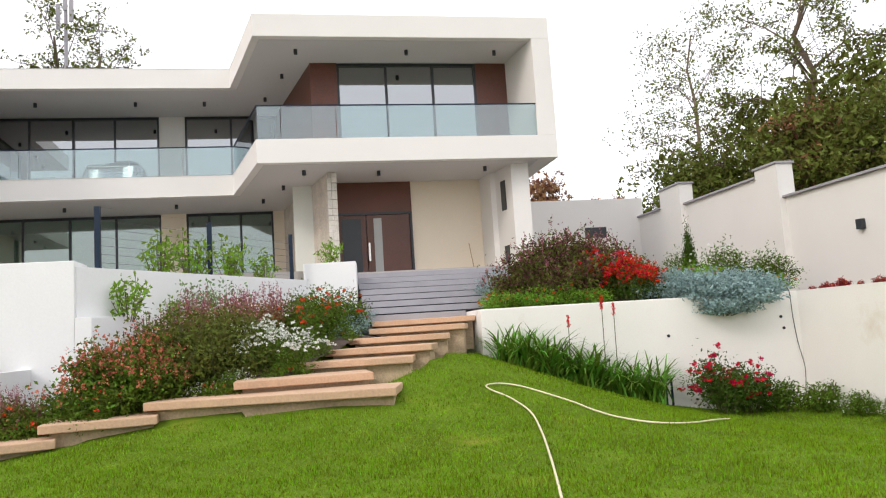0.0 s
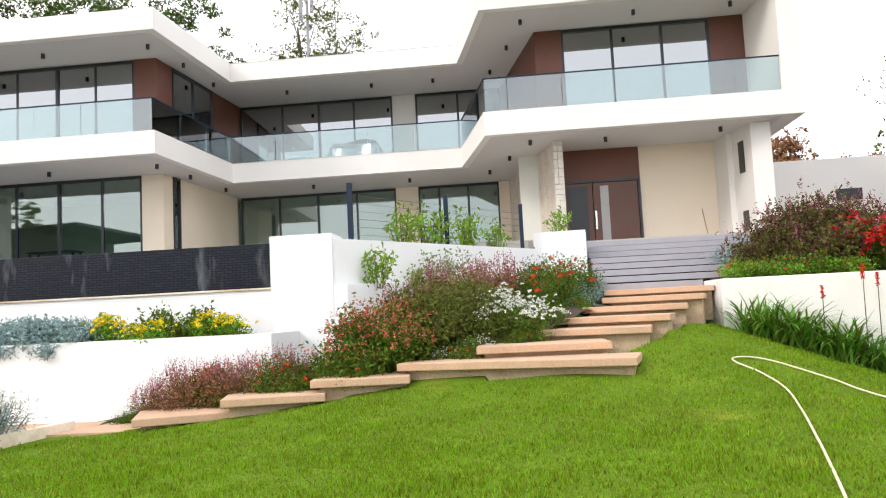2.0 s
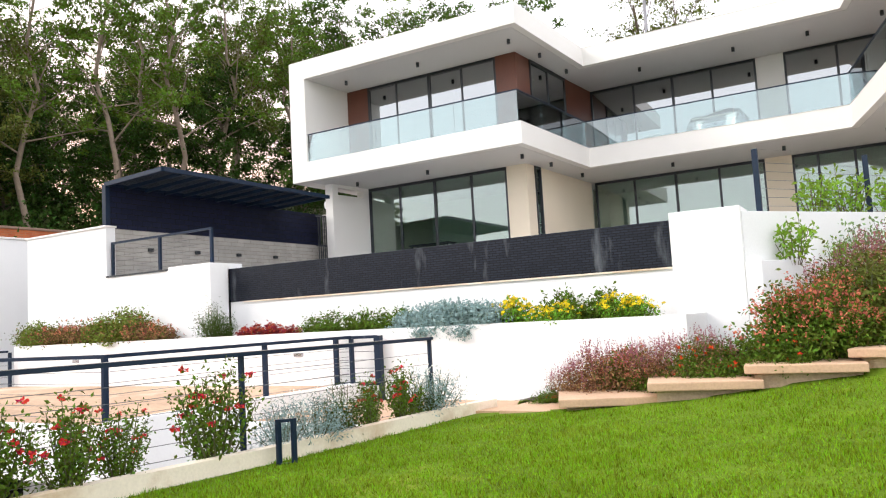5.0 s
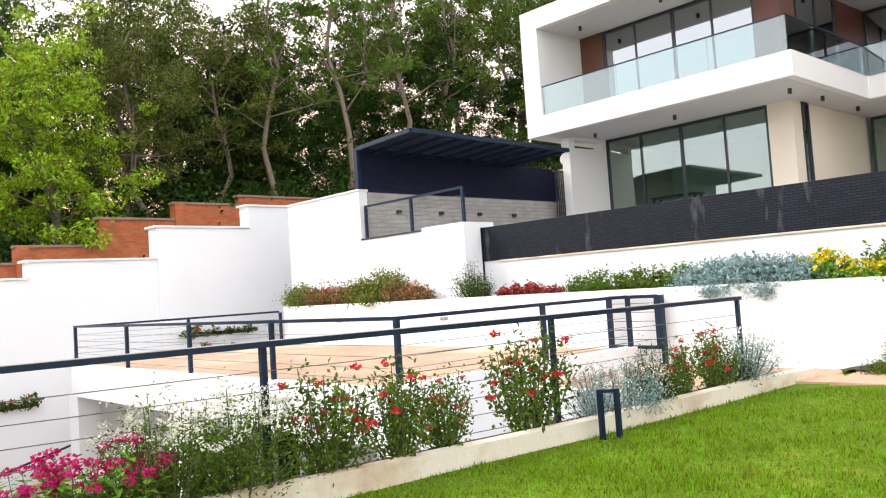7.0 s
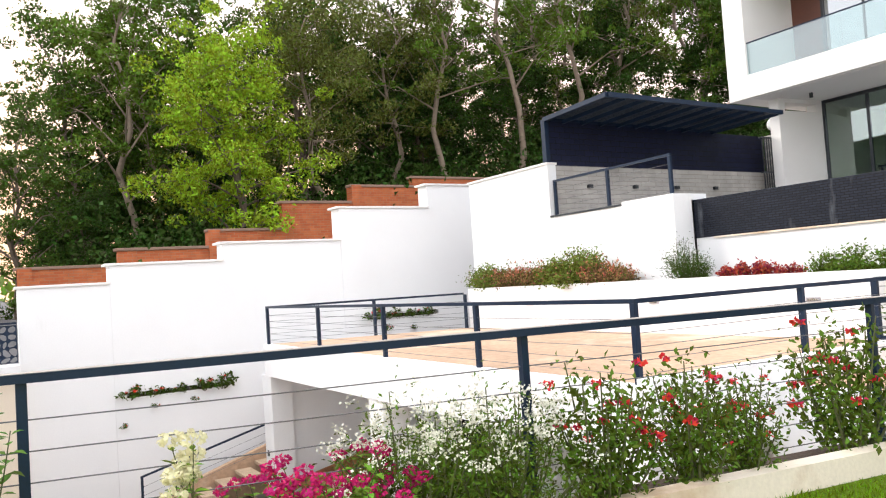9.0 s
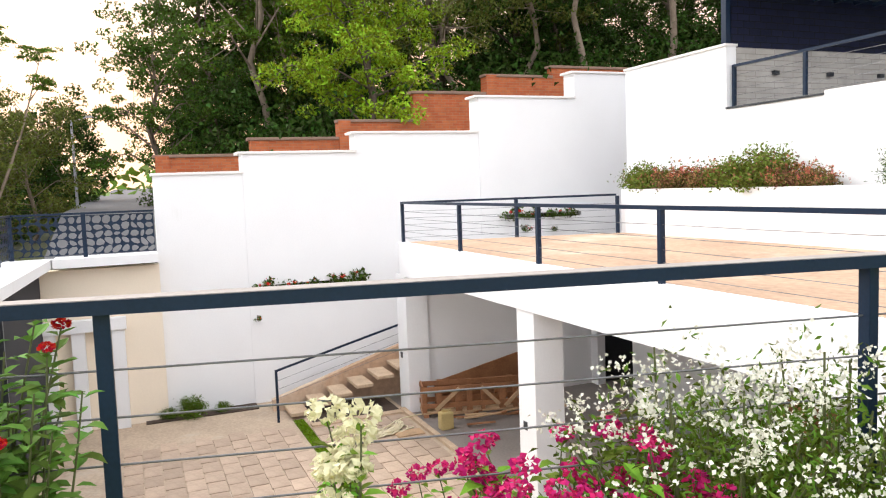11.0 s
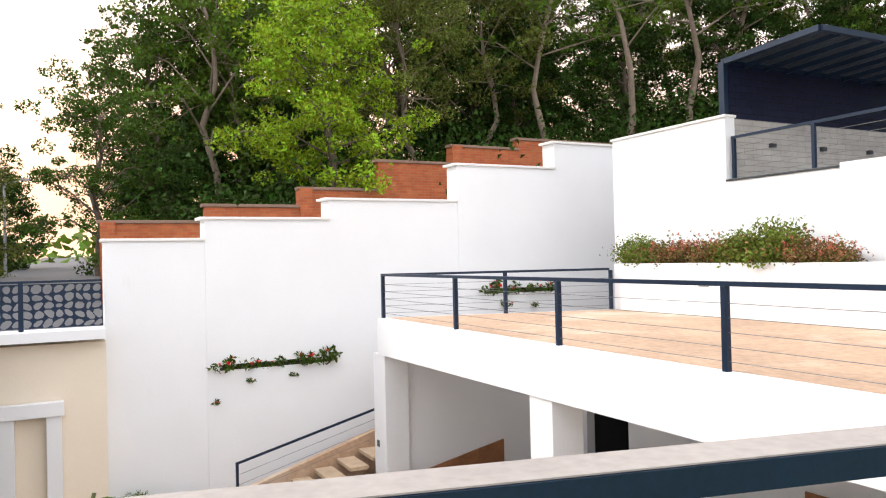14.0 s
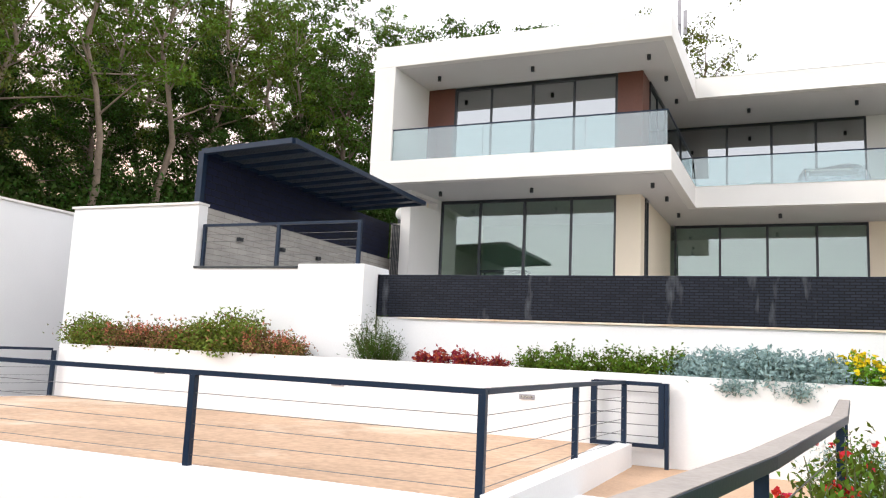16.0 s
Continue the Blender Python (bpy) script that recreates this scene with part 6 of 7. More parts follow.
def leafy_plant(name, seed, label, leaf, stems, h, rx, leaf_len, gap, flower, fs, cluster, spread, heads=None, slim=0.46, low=0.15, droop=0.35):
    """Stems with pairs of folded, pointed leaves and a flower head at most tips."""
    rng = np.random.default_rng(seed)
    t = thing(name, (0, 0, 0), label, "plant", "strip plants")
    V, F, lines, tips = [], [], [], []
    for s in range(stems):
        a = rng.uniform(0, 2 * math.pi)
        q = math.sqrt(rng.uniform(0, 1)) * rx
        e = Vector((math.cos(a) * q, math.sin(a) * q, h * rng.uniform(0.6, 1.0)))
        b = Vector((e.x * 0.25, e.y * 0.25, -0.04))
        m = (b + e) / 2 + Vector((rng.normal() * 0.04, rng.normal() * 0.04, 0))
        pts = [b * (1 - u) ** 2 + m * 2 * u * (1 - u) + e * u * u for u in np.linspace(0, 1, 9)]
        lines.append((pts, list(np.linspace(0.007, 0.003, 9))))
        tips.append(e)
        L = (e - b).length
        k = int(L / gap)
        for j in range(k):
            u = low + (1 - low) * (j + 0.5) / k
            p = b * (1 - u) ** 2 + m * 2 * u * (1 - u) + e * u * u
            turn = j * 1.57 + rng.uniform(-0.4, 0.4)
            for side in (0, math.pi):
                g = turn + side
                d = Vector((math.cos(g), math.sin(g), rng.uniform(0.0, 0.7) - droop * (1 - u))).normalized()
                x = d.cross(Vector((0, 0, 1))).normalized()
                n = x.cross(d)
                l = leaf_len * rng.uniform(0.6, 1.15) * (1.0 if u < 0.9 else 0.65)
                w = l * slim * 0.5
                o = len(V)
                sag = rng.uniform(0.05, 0.25)
                for (f, ww, up) in ((0.08, 0, 0), (0.36, -1, 0.10), (0.36, 0, 0.0), (0.36, 1, 0.10), (0.68, -0.8, 0.04), (0.68, 0, -0.05), (0.68, 0.8, 0.04), (1.0, 0, -sag)):
                    V.append(p + d * (l * f) + x * (w * ww) + n * (l * up))
                F += [(o, o + 1, o + 2), (o, o + 2, o + 3), (o + 1, o + 4, o + 5, o + 2), (o + 2, o + 5, o + 6, o + 3), (o + 4, o + 7, o + 5), (o + 5, o + 7, o + 6)]
    for ln in lines:
        part("stem", tube_mesh("stem", [ln], M_STEM, 5), None, t)
    part("foliage", mesh_of("foliage", V, F, leaf), None, t)
    kinds = []
    for _ in range(3):
        c = rng.normal(size=(cluster, 3))
        c /= np.linalg.norm(c, axis=1)[:, None]
        c = c * spread * np.array([1, 1, 0.6])
        kinds.append(leaves_mesh("flower", c, fs, flower, rng, 0.75, 0, 0.25, outward=c / spread, cup=0.2))
    for i, e in enumerate(tips[:heads] if heads else tips):
        f = part("flower", kinds[i % 3], None, t)
        f.location = e + Vector((0, 0, spread * 0.5))
    return t


pink = leafy_plant("magenta_flower_plant", 143, "plant with broad leaves and magenta flower heads", L_FRESH, 22, 0.62, 0.42, 0.13, 0.085, F_PINK, 0.034, 48, 0.055, heads=18, slim=0.55)
put(pink, [(sx(2.2), 2.2, 0.22, 1.0, 0), (sx(1.75), 1.75, 0.22, 0.75, 120), (sx(2.35, 0.3), 2.35, 0.22, 0.85, 220)])
cream = leafy_plant("cream_flower_plant", 144, "upright plant with cream flower heads", L_FRESH, 9, 0.8, 0.12, 0.09, 0.09, F_CREAM, 0.036, 70, 0.07, slim=0.6)
put(cream, [(sx(1.38), 1.38, 0.22, 1.0, 0)])
L_PENT = leaf_material("leaf_pentas", (0.115, 0.215, 0.035), 0.45)
pent = leafy_plant("red_pentas", 145, "leggy broad-leaved plant with red flower heads", L_PENT, 24, 1.15, 0.36, 0.115, 0.055, F_RED, 0.016, 70, 0.026, heads=4, slim=0.48, low=0.05)
put(pent, [(sx(-0.24), -0.24, 0.22, 0.98, 0), (sx(0.1), 0.1, 0.22, 1.1, 140), (sx(0.26, 0.1), 0.26, 0.22, 1.0, 250), (sx(-0.8), -0.8, 0.22, 0.85, 300)])


# ---- things in the garden ----
HOSE = [(-0.5, 4.8), (-0.15, 5.99), (0.12, 6.94), (0.37, 7.85), (0.74, 9.29), (1.0, 10.59), (0.97, 11.51), (0.79, 12.02), (0.8, 12.31), (1.07, 12.53), (1.4, 12.52),
        (1.7, 12.2), (2.0, 11.6), (2.1, 10.97), (2.3, 10.4), (2.75, 10.15), (3.5, 10.6), (4.6, 11.9), (5.6, 13.2)]


def smooth_line(pts, k=6):
    out = []
    for i in range(len(pts) - 1):
        p0, p1, p2, p3 = (Vector(pts[max(0, min(len(pts) - 1, j))]) for j in (i - 1, i, i + 1, i + 2))
        for s in range(k):
            u = s / k
            out.append(0.5 * ((2 * p1) + (p2 - p0) * u + (2 * p0 - 5 * p1 + 4 * p2 - p3) * u * u + (3 * p1 - p0 - 3 * p2 + p3) * u ** 3))
    out.append(Vector(pts[-1]))
    return out


line = [(p.x, p.y, lz(p.x, p.y) + 0.035) for p in smooth_line(HOSE)]
hose = part("garden_hose", tube_mesh("garden_hose", [(line, [0.013] * len(line))], M_HOSE, 8), None)
tagged(hose, "pale cream garden hose lying on the lawn", "hose")

bo = thing("bollard_light", (-10.1, 6.9, lz(-10.1, 6.9)), "dark steel garden bollard light of two uprights", "lamp")
z0 = lz(-10.1, 6.9)
for o in (-0.085, 0.085):
    part("upright", box(-10.1 + o * 0.75 - 0.022, -10.1 + o * 0.75 + 0.022, 6.9 + o * 0.7 - 0.03, 6.9 + o * 0.7 + 0.03, z0 - 0.05, z0 + 0.52, 0.004), M_RAIL, bo)
for name, z in (("cap", 0.50), ("foot_bar", 0.0)):
    part(name, beam((-10.1 - 0.064, 6.9 - 0.06, z0 + z), (-10.1 + 0.064, 6.9 + 0.06, z0 + z), 0.05, 0.035), M_RAIL, bo)

# low dark stake lamp by the garden wall
st = thing("garden_stake_lamp", (5.75, 15.9, lz(5.75, 15.9)), "small black stake lamp at the wall foot", "lamp")
zz = lz(5.75, 15.9)
part("stake", box(5.7, 5.74, 15.88, 15.92, zz, zz + 0.55, 0.004), M_RAIL, st)
part("stake", box(5.84, 5.88, 15.88, 15.92, zz, zz + 0.55, 0.004), M_RAIL, st)
part("cap", box(5.69, 5.89, 15.87, 15.93, zz + 0.55, zz + 0.59), M_RAIL, st)
# cable hanging over the garden wall, and drain holes
cab = smooth_line([(9.3, 16.6, 2.3), (9.28, 16.29, 2.24), (9.3, 16.27, 1.6), (9.36, 16.27, 1.0), (9.42, 16.2, 0.4), (9.3, 16.1, -0.1)])
tagged(part("cable", tube_mesh("cable", [(cab, [0.009] * len(cab))], M_FRAME, 5), None), "thin grey cable hanging down the wall", "cable")
for x, z in ((6.1, 1.35), (9.0, 1.62), (9.05, 1.35), (4.6, 0.9)):
    bm = bmesh.new()
    bmesh.ops.create_cone(bm, cap_ends=True, segments=12, radius1=0.035, radius2=0.035, depth=0.03, matrix=Matrix.Translation((x, 16.295, z)) @ Matrix.Rotation(radians(90), 4, 'X'))
    tagged(part("drain_pipe", bm, M_DARKGAP), "dark drain hole in the garden wall", "drain", "drain pipes")

# broom handle by the door, dark window in the back wall
tagged(part("pole", tube_mesh("pole", [([(3.88, 25.75, 3.6), (3.76, 26.02, 4.85)], [0.016, 0.014])], M_PALEWOOD, 6), None), "thin pole leaning on the cream wall", "pole")
tagged(part("dark_vent", box(9.7, 10.65, 29.94, 30.0, 5.3, 5.75, 0.01), M_FRAME), "dark vent opening in the back wall", "vent")

# covered table and box on the balcony
M_PLASTIC = glass_material("plastic_sheet", (0.62, 0.68, 0.72), 0.12, 0.25)
ct = thing("covered_table", (-8.8, 29.5, Z2), "balcony table under a sagging clear plastic sheet", "table")
bm = bmesh.new()
gx, gy = 14, 8
rows = []
for j in range(gy + 1):
    row = []
    for i in range(gx + 1):
        u, v = i / gx, j / gy
        eu, ev = min(u, 1 - u), min(v, 1 - v)
        edge = min(1, min(eu * 7, ev * 5))
        z = Z2 + 0.08 + 0.78 * edge ** 0.6 + 0.06 * math.cos(u * 9.4) * edge - 0.05 * math.sin(v * 7 + u * 5) * edge
        row.append(bm.verts.new((-10.0 + 2.4 * u + 0.05 * math.sin(v * 11), 28.9 + 1.2 * v + 0.05 * math.sin(u * 13), z)))
    rows.append(row)
for j in range(gy):
    for i in range(gx):
        bm.faces.new((rows[j][i], rows[j][i + 1], rows[j + 1][i + 1], rows[j + 1][i]))
sheet = part("plastic_sheet", bm, M_PLASTIC, ct, "clear plastic dust sheet")
part("tabletop", box(-9.7, -7.9, 29.05, 29.95, Z2 + 0.7, Z2 + 0.74, 0.01), M_HOUSE, ct)
for x in (-9.6, -8.0):
    for y in (29.15, 29.85):
        part("leg", box(x - 0.03, x + 0.03, y - 0.03, y + 0.03, Z2, Z2 + 0.7), M_CHROME, ct)
tagged(part("white_box", box(-11.5, -10.8, 29.2, 29.8, Z2, Z2 + 0.42, 0.03), M_HOUSE), "white box stool on the balcony", "box")
# table behind the ground floor glass
tb = thing("side_table", (-19.9, 26.6, 3.6), "dark table behind the ground floor glass", "table")
part("tabletop", box(-20.8, -18.9, 26.3, 27.0, 4.72, 4.77, 0.01), M_FRAME, tb)
for x in (-20.7, -19.0):
    for y in (26.4, 26.9):
        part("leg", box(x - 0.03, x + 0.03, y - 0.03, y + 0.03, 3.6, 4.72), M_FRAME, tb)

# pale hose draped over the perforated fence
drape = smooth_line([(-22.75, -2.2, 1.50), (-22.7, -2.05, 1.25), (-22.5, -1.98, 0.85), (-22.0, -1.95, 0.62), (-21.4, -1.9, 0.56), (-20.7, -1.8, 0.45)])
tagged(part("draped_hose", tube_mesh("draped_hose", [(drape, [0.022] * len(drape))], M_HOSE, 7), None), "pale hose draped over the dark perforated fence", "hose")
# little lights in the planter wall
for x in (-22.5, -18.35, -14.8):
    w = thing("step_light", (x, 12.5, 1.12), "small recessed light in the white planter wall", "lamp", "step lights")
    part("bezel", box(x - 0.13, x + 0.13, 12.475, 12.5, 1.08, 1.16, 0.006), M_GREYSTEP, w)
    part("lens", box(x - 0.10, x + 0.10, 12.47, 12.476, 1.1, 1.14), M_CHROME, w)

# globe lamp on its pillar and the side gate at the end of the canopy
gl = thing("globe_lamp", (-22.45, 23.7, 3.3), "white globe lamp on a stone gate pillar", "lamp")
part("pillar", box(-22.95, -22.55, 23.4, 23.9, 3.3, 6.05, 0.01), M_BEIGE, gl)
bm = bmesh.new()
bmesh.ops.create_uvsphere(bm, u_segments=20, v_segments=12, radius=0.23, matrix=Matrix.Translation((-22.6, 23.5, 6.4)))
part("globe", bm, M_WHITE, gl)
part("collar", box(-22.7, -22.5, 23.4, 23.6, 6.05, 6.2, 0.01), M_FRAME, gl)
sg = thing("side_gate", (-22.4, 23.6, 3.3), "black barred side gate", "gate")
for k in range(5):
    part("bar", box(-22.5 + 0.05, -22.42, 23.0 - 0.12 * k, 23.03 - 0.12 * k, 3.4, 5.9), M_FRAME, sg)
for z in (3.5, 4.7, 5.85):
    part("cross_bar", box(-22.5, -22.4, 22.45, 23.1, z, z + 0.05), M_FRAME, sg)

# ---- courtyard ----
stair = thing("court_stair", (-28.8, 6, COURT), "floating beige stone stair with a steel handrail", "stair")
for k in range(20):
    y = 4.17 + 0.575 * k
    z = COURT + 0.165 * (k + 1)
    if z > 0.4:
        break
    part("tread", box(-28.75, -27.75, y, y + 0.46, z - 0.09, z, 0.01), M_SLABSIDE, stair)
part("string_wall", prism([(-28.95, 3.9), (-28.75, 3.9), (-28.75, 13.6), (-28.95, 13.6)], COURT, lambda x, y: COURT + 0.30 + max(0.0, (y - 3.9)) * 0.30), M_DECK, stair, "sloping tan skirting on the wall")
part("rail_post", box(-27.78, -27.72, 3.82, 3.88, COURT, -2.6, 0.004), M_RAIL, stair)
part("handrail", beam((-27.75, 3.82, -2.6), (-27.75, 7.3, -1.72), 0.05, 0.05), M_RAIL, stair)
for k in range(3):
    part("cable", tube_mesh("cable", [([(-27.75, 3.85, -2.85 - 0.22 * k), (-27.75, 7.2, -1.98 - 0.22 * k)], [0.005] * 2)], M_CABLE, 5), None, stair)
tagged(part("kerb_pit", box(-27.1, -26.86, 4.5, 6.86, COURT, COURT + 0.07, 0.01), M_SLABSIDE), "low stone kerb at the stair foot", "kerb", kind="structure")
tagged(part("soil_pit", box(-29.4, -27.1, 4.6, 6.86, COURT, COURT + 0.03), M_SOIL), "dark bare soil under the stair", "soil", kind="structure")
tagged(part("kerb_carport", box(-27.2, -13, 6.86, 7.0, COURT, COURT + 0.08, 0.01), M_SLABSIDE), "pale concrete kerb at the carport edge", "kerb", kind="structure")
# strip of turf in the paving
rng = np.random.default_rng(8)
n = 5000
X, Y = rng.uniform(-27.7, -14.0, n), 4.33 + rng.uniform(-0.12, 0.12, n)
P = np.stack([X, Y, np.full(n, COURT + 0.02)], 1)
tagged(part("turf_strip", box(-27.7, -13, 4.2, 4.46, COURT, COURT + 0.012), M_TURF), "narrow green turf strip in the paving", "grass", kind="structure")
tagged(part("grass", leaves_mesh("grass", P, 0.06, L_GRASS, rng, 0.25, -1.0), None), "grass blades of the courtyard strip", "grass", kind="stuff")


# paving stones of the court: irregular flags, nearest stretch one by one
def flag_mesh(w, d, seed):
    r = random.Random(seed)
    bm = bmesh.new()
    j = lambda: r.uniform(-0.012, 0.012)
    pts = [(-w / 2 + j(), -d / 2 + j()), (w / 2 + j(), -d / 2 + j()), (w / 2 + j(), d / 2 + j()), (-w / 2 + j(), d / 2 + j())]
    prism(pts, 0, 0.022, bm=bm)
    bmesh.ops.recalc_face_normals(bm, faces=bm.faces)
    me = bpy.data.meshes.new("paving_stone")
    bm.to_mesh(me)
    bm.free()
    me.materials.append(M_FLAG)
    return me


M_FLAG = material("flagstone", (0.43, 0.32, 0.235), 0.85, 0.16, 2.0, 18, 0.3, second=(0.40, 0.31, 0.23), spot=0.05)
fn, fl = M_FLAG.node_tree.nodes, M_FLAG.node_tree.links
oi = fn.new("ShaderNodeObjectInfo")
hv = fn.new("ShaderNodeHueSaturation")
mr = fn.new("ShaderNodeMapRange")
mr.inputs[3].default_value, mr.inputs[4].default_value = 0.86, 1.14
fl.new(oi.outputs["Random"], mr.inputs[0])
fl.new(mr.outputs[0], hv.inputs["Value"])
src = fn["Principled BSDF"].inputs["Base Color"].links[0].from_socket
fl.new(src, hv.inputs["Color"])
fl.new(hv.outputs[0], fn["Principled BSDF"].inputs["Base Color"])
flags = [flag_mesh(0.57, 0.36, s) for s in range(4)]
court = bpy.data.objects["floor_court"]
k = 0
for i in range(17):
    for j in range(16):
        y = 4.66 + 0.38 * j if j < 6 else -1.2 + 0.38 * (j - 6 + 0.2) + 1.6
        x = -27.1 + 0.6 * i + (0.3 if j % 2 else 0)
        if y > 6.75 or 4.05 < y < 4.6:
            continue
        o = part("paving_stone", flags[k % 4], None, court)
        o.location = (x, y, COURT + 0.001)
        k += 1

# timber crate, planks, jerrycan and rope
cr = thing("timber_crate", (-26.0, 8.4, COURT), "open reddish timber crate of rough boards", "crate")
A, B = Vector((-26.26, 7.12)), Vector((-25.49, 9.8))
along = (B - A).normalized()
back = Vector((-along.y, along.x))
for o in (0.0, 0.28, 0.52):
    part("base_board", strip(A + back * o, B + back * o, 0.2, COURT + 0.09, COURT + 0.13, 0.004), M_PALEWOOD, cr)
for u in (0.05, 1.3, 2.6):
    part("skid", strip(A + along * u, A + along * (u + 0.12), 0.72, COURT, COURT + 0.088), M_WOOD, cr)
rr = random.Random(4)
for row, off in ((0, 0.02), (1, 0.62)):
    for k in range(8):
        u = 0.06 + 0.37 * k + rr.uniform(-0.06, 0.06)
        w = rr.uniform(0.09, 0.18)
        part("upright", strip(A + along * u + back * off, A + along * min(u + w, 2.78) + back * off, 0.05, COURT + 0.13, COURT + 0.82 - rr.uniform(0, 0.14), 0.004), M_WOOD, cr)
    for z in (0.24, 0.66):
        part("rail_board", strip(A + back * (off - 0.028), B + back * (off - 0.028), 0.026, COURT + z, COURT + z + 0.12, 0.003), M_WOOD, cr)
for u0, u1, z0, z1 in ((0.35, 0.95, 0.2, 0.72), (1.5, 1.95, 0.72, 0.25), (2.1, 2.6, 0.2, 0.7)):
    p, q = A + along * u0 - back * 0.04, A + along * u1 - back * 0.04
    part("brace", beam((p.x, p.y, COURT + z0), (q.x, q.y, COURT + z1), 0.03, 0.09), M_PALEWOOD, cr)
for u in (0.02, 2.72):
    part("end_board", strip(A + along * u, A + along * (u + 0.04), 0.68, COURT + 0.13, COURT + 0.8, 0.004), M_WOOD, cr)
tagged(part("plywood_board", prism([(-26.96, 7.75), (-26.92, 7.75), (-26.92, 10.2), (-26.96, 10.2)], COURT, lambda x, y: COURT + 0.70 + (y - 7.8) * 0.205), M_WOOD), "leaning brown plywood board behind the crate", "board")
rr = random.Random(9)
for k in range(30):
    x, y = rr.uniform(-26.0, -24.9), rr.uniform(8.0, 10.9)
    if k > 15:
        x, y = rr.uniform(-24.6, -21.6), rr.uniform(10.6, 12.0)
    a = rr.uniform(-0.5, 0.5) + 1.4
    L = rr.uniform(0.4, 1.0)
    z = COURT + 0.03 + 0.035 * (k % 4)
    pl = part("loose_plank", beam((x - math.cos(a) * L / 2, y - math.sin(a) * L / 2, z), (x + math.cos(a) * L / 2, y + math.sin(a) * L / 2, z + 0.02), 0.09, 0.025), M_PALEWOOD if k % 3 else M_WOOD)
    tagged(pl, "loose timber offcut on the carport floor", "plank", "loose planks")
for k in range(46):
    x, y = rr.uniform(-20.0, -15.2), rr.uniform(9.0, 12.0)
    a, L = rr.uniform(-0.6, 0.6), rr.uniform(0.8, 1.9)
    hx = 1 - abs(x + 17.6) / 2.6
    z = COURT + 0.04 + max(0.0, hx) * rr.uniform(0.05, 0.75)
    w = rr.choice((0.12, 0.2, 0.32))
    pl = part("loose_plank", beam((x - math.cos(a) * L / 2, y - math.sin(a) * L / 2, z), (x + math.cos(a) * L / 2, y + math.sin(a) * L / 2, max(COURT + 0.03, z + rr.uniform(-0.25, 0.2))), w, 0.03), rr.choice((M_PALEWOOD, M_WOOD, M_CARPORT)))
    tagged(pl, "weathered board in a heap on the carport floor", "plank", "heaped boards")
jc = thing("jerrycan", (-25.25, 7.35, COURT), "yellowed plastic jerrycan on the floor", "jerrycan")
M_JERRY = material("yellowed_plastic", (0.50, 0.38, 0.16), 0.5, 0.15, 3, 30, 0.05)
part("body", box(-25.38, -25.13, 7.18, 7.5, COURT, COURT + 0.42, 0.04), M_JERRY, jc)
part("handle", box(-25.28, -25.23, 7.24, 7.4, COURT + 0.42, COURT + 0.47, 0.01), M_JERRY, jc)
part("cap", box(-25.3, -25.22, 7.42, 7.48, COURT + 0.42, COURT + 0.46, 0.008), M_JERRY, jc)
rng = np.random.default_rng(6)
pts = []
for k in range(60):
    pts.append((-25.7 + 0.42 * math.sin(k * 2.1 + 0.3 * math.sin(k)) + rng.normal() * 0.06, 5.9 + 0.62 * math.cos(k * 1.07) + rng.normal() * 0.08, COURT + 0.04 + 0.0012 * k))
pts += [(-26.3, 6.9, COURT + 0.1), (-26.5, 7.6, COURT + 0.03)]
rp = smooth_line(pts, 4)
tagged(part("rope_coil", tube_mesh("rope_coil", [(rp, [0.016] * len(rp))], M_HOSE, 6), None), "loose tangle of pale rope on the paving", "rope")
tagged(part("flat_board", box(-25.5, -25.1, 6.1, 6.75, COURT + 0.022, COURT + 0.05, 0.004), M_PALEWOOD), "small board lying on the paving", "board")
# rubble and bags in the carport
for x, y, s in ((-22.5, 11.6, 0.35), (-21.9, 11.9, 0.28), (-22.1, 11.2, 0.22), (-19.0, 11.8, 0.3)):
    bm = bmesh.new()
    bmesh.ops.create_icosphere(bm, subdivisions=2, radius=s)
    for v in bm.verts:
        v.co *= 1 + 0.25 * noise.noise(v.co * 5 + Vector((x, y, 0)))
        v.co.z = max(v.co.z * 0.7, -s * 0.4)
    bmesh.ops.translate(bm, verts=bm.verts, vec=(x, y, COURT + s * 0.4))
    tagged(part("cement_bag", bm, M_GREYSTEP), "slumped grey bag on the carport floor", "bag", "cement bags")
tagged(part("plywood_sheet", strip((-20.2, 12.5), (-18.9, 12.55), 0.03, COURT, COURT + 1.3, side=-1), M_WOOD), "brown plywood sheet against the wall", "board")

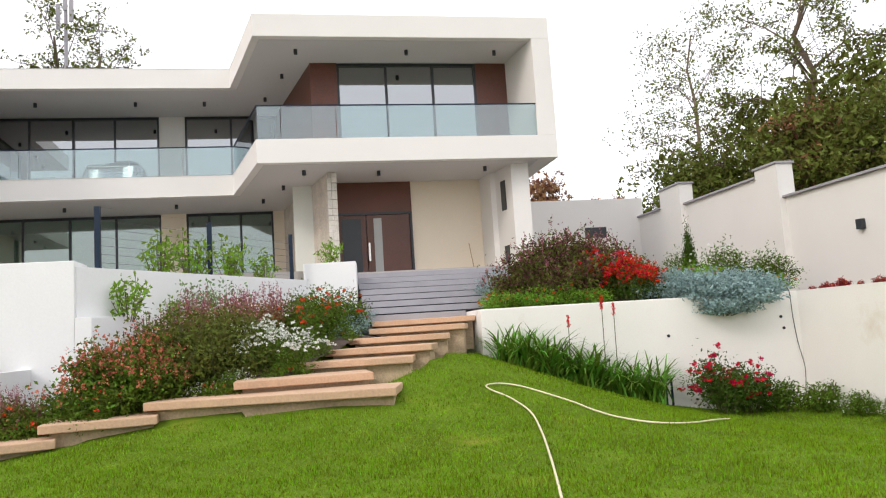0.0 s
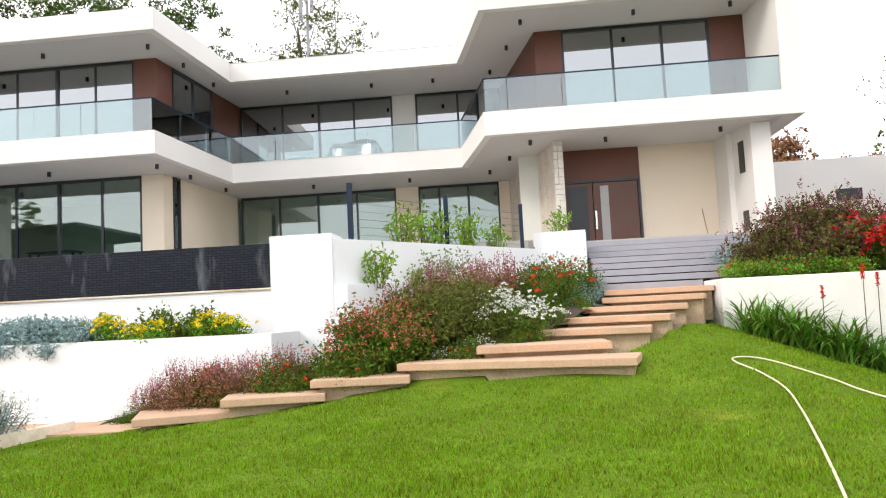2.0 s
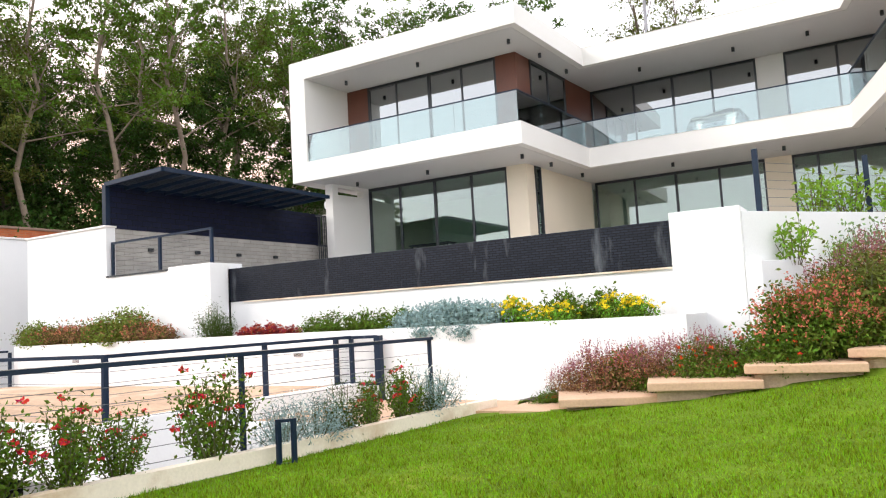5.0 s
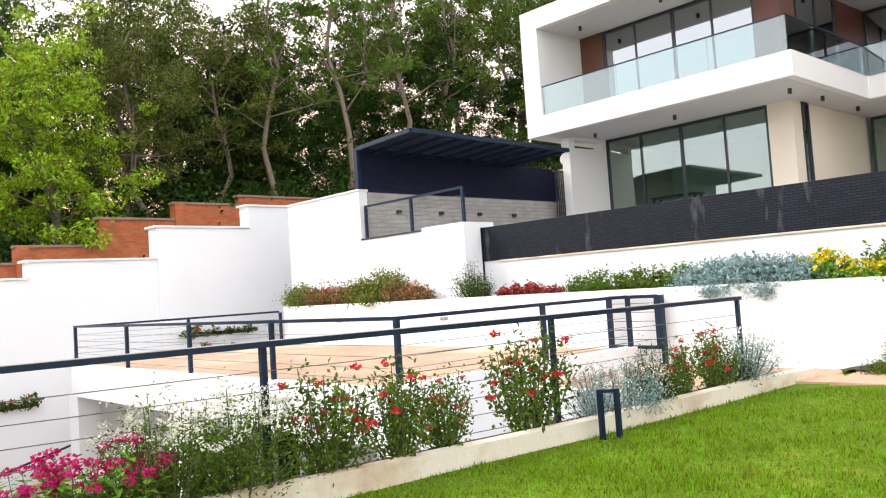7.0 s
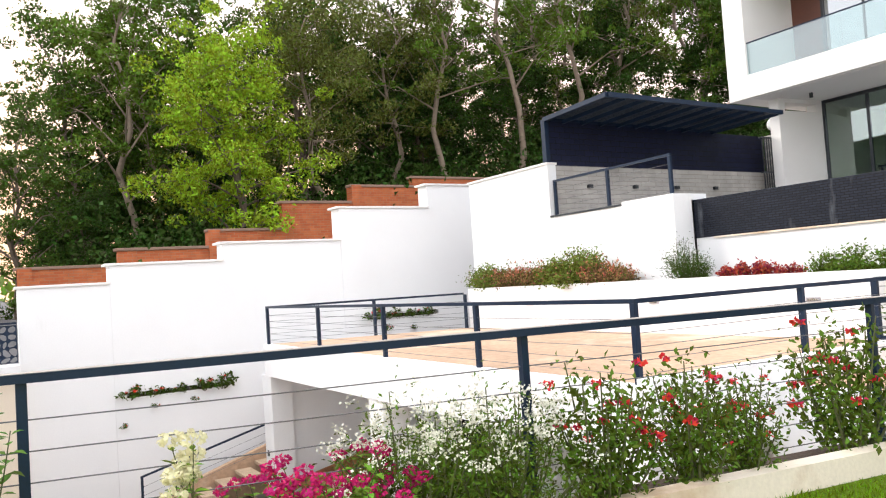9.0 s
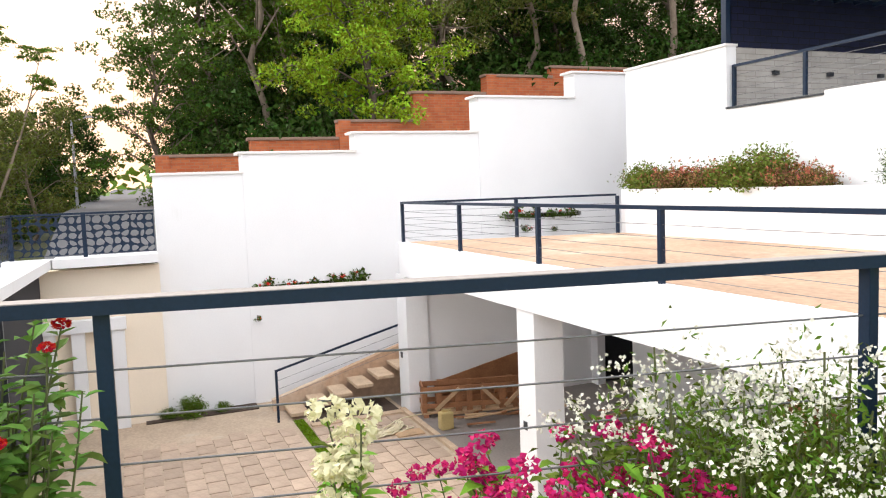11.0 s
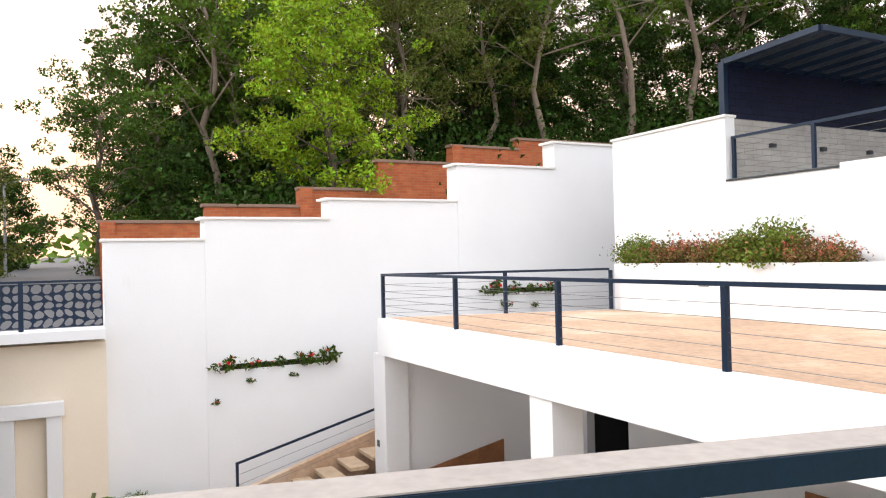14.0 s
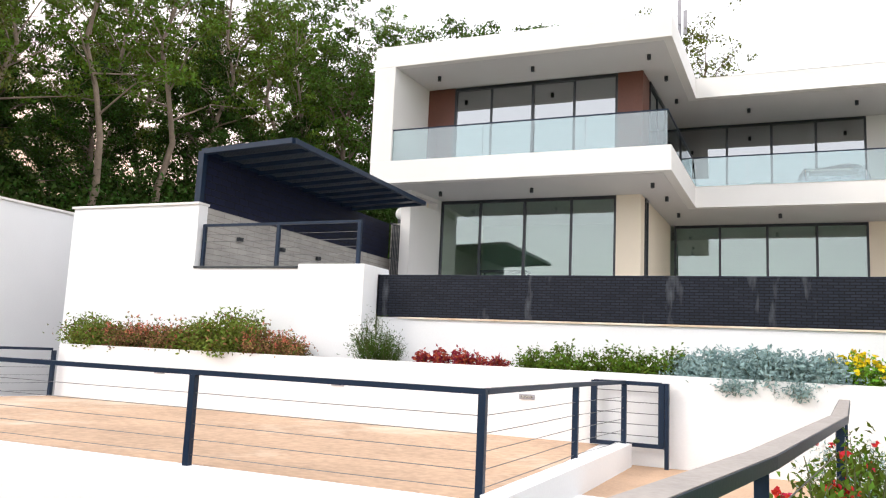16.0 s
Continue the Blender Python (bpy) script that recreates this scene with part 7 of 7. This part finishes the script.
# planted slots in the tall wall
for y0, y1, z in ((3.9, 6.8, -0.82), (11.4, 14.17, 0.74)):
    tagged(part("soil_niche", box(-30.08, -29.82, y0 + 0.03, y1 - 0.03, z - 0.05, z + 0.03), M_SOIL), "dark soil in the planted wall slot", "soil", kind="structure")
trail = shrub("trailing_plant", 150, "small trailing plant with dark leaves and red flowers", L_DARK, 150, 0.11, 0.38, 0.38, 9, F_RED, 3, 0.05, 10, 0.03, 0.0, "plant", "wall plants", droop=0.6)
put(trail, [(-29.75, 4.0 + 0.5 * k, -0.82, (1.1, 0.9, 0.7, 0.8, 1.0, 1.25)[k], 60 * k) for k in range(6)] +
    [(-29.72, 11.6 + 0.5 * k, 0.74, (1.3, 0.8, 1.1, 0.8, 0.9)[k], 70 * k) for k in range(5)] + [(-29.62, 3.75, -1.6, 0.4, 20), (-29.62, 12.0, 0.35, 0.6, 50), (-29.62, 4.6, -1.15, 0.35, 90), (-29.62, 5.7, -1.1, 0.35, 120), (-29.62, 13.1, 0.3, 0.45, 200)])
put(copy_thing(wild, Matrix.Identity(4)), [(-29.4, 1.9, COURT, 0.75, 0), (-29.45, 1.3, COURT, 0.45, 70), (-29.4, 2.7, COURT, 0.4, 140)])
tagged(part("soil_court", box(-29.75, -29.2, 0.8, 3.6, COURT, COURT + 0.03), M_SOIL), "narrow soil bed along the tall wall", "soil", kind="structure")

# ---- lane beyond the wall ----
rd = bmesh.new()
prev = None
for k in range(14):
    x = -36 - 9 * k
    yc = 0.3 + 2.2 * (k / 13) ** 2
    w = 2.2
    z = max(tz(x, yc - w), tz(x, yc + w), tz(x - 4, yc + w), tz(x + 4, yc + w)) + 0.1
    a, b = rd.verts.new((x, yc - w, z)), rd.verts.new((x, yc + w, z))
    if prev:
        rd.faces.new((prev[0], prev[1], b, a))
    prev = (a, b)
tagged(part("road", rd, M_ROAD), "narrow grey asphalt lane climbing into the trees", "road", kind="structure")
lp = thing("street_lamp", (-60, -2.1, -1.5), "thin pale street lamp pole", "street lamp")
part("pole", tube_mesh("pole", [([(-60, -2.1, -1.8), (-60, -2.1, 6.6)], [0.10, 0.07])], M_GREYSTEP, 8), None, lp)
part("arm", beam((-60, -2.1, 6.5), (-60, -1.2, 6.8), 0.06, 0.06), M_GREYSTEP, lp)
part("lamp_head", box(-60.1, -59.9, -1.3, -0.7, 6.75, 6.87, 0.02), M_GREYSTEP, lp)
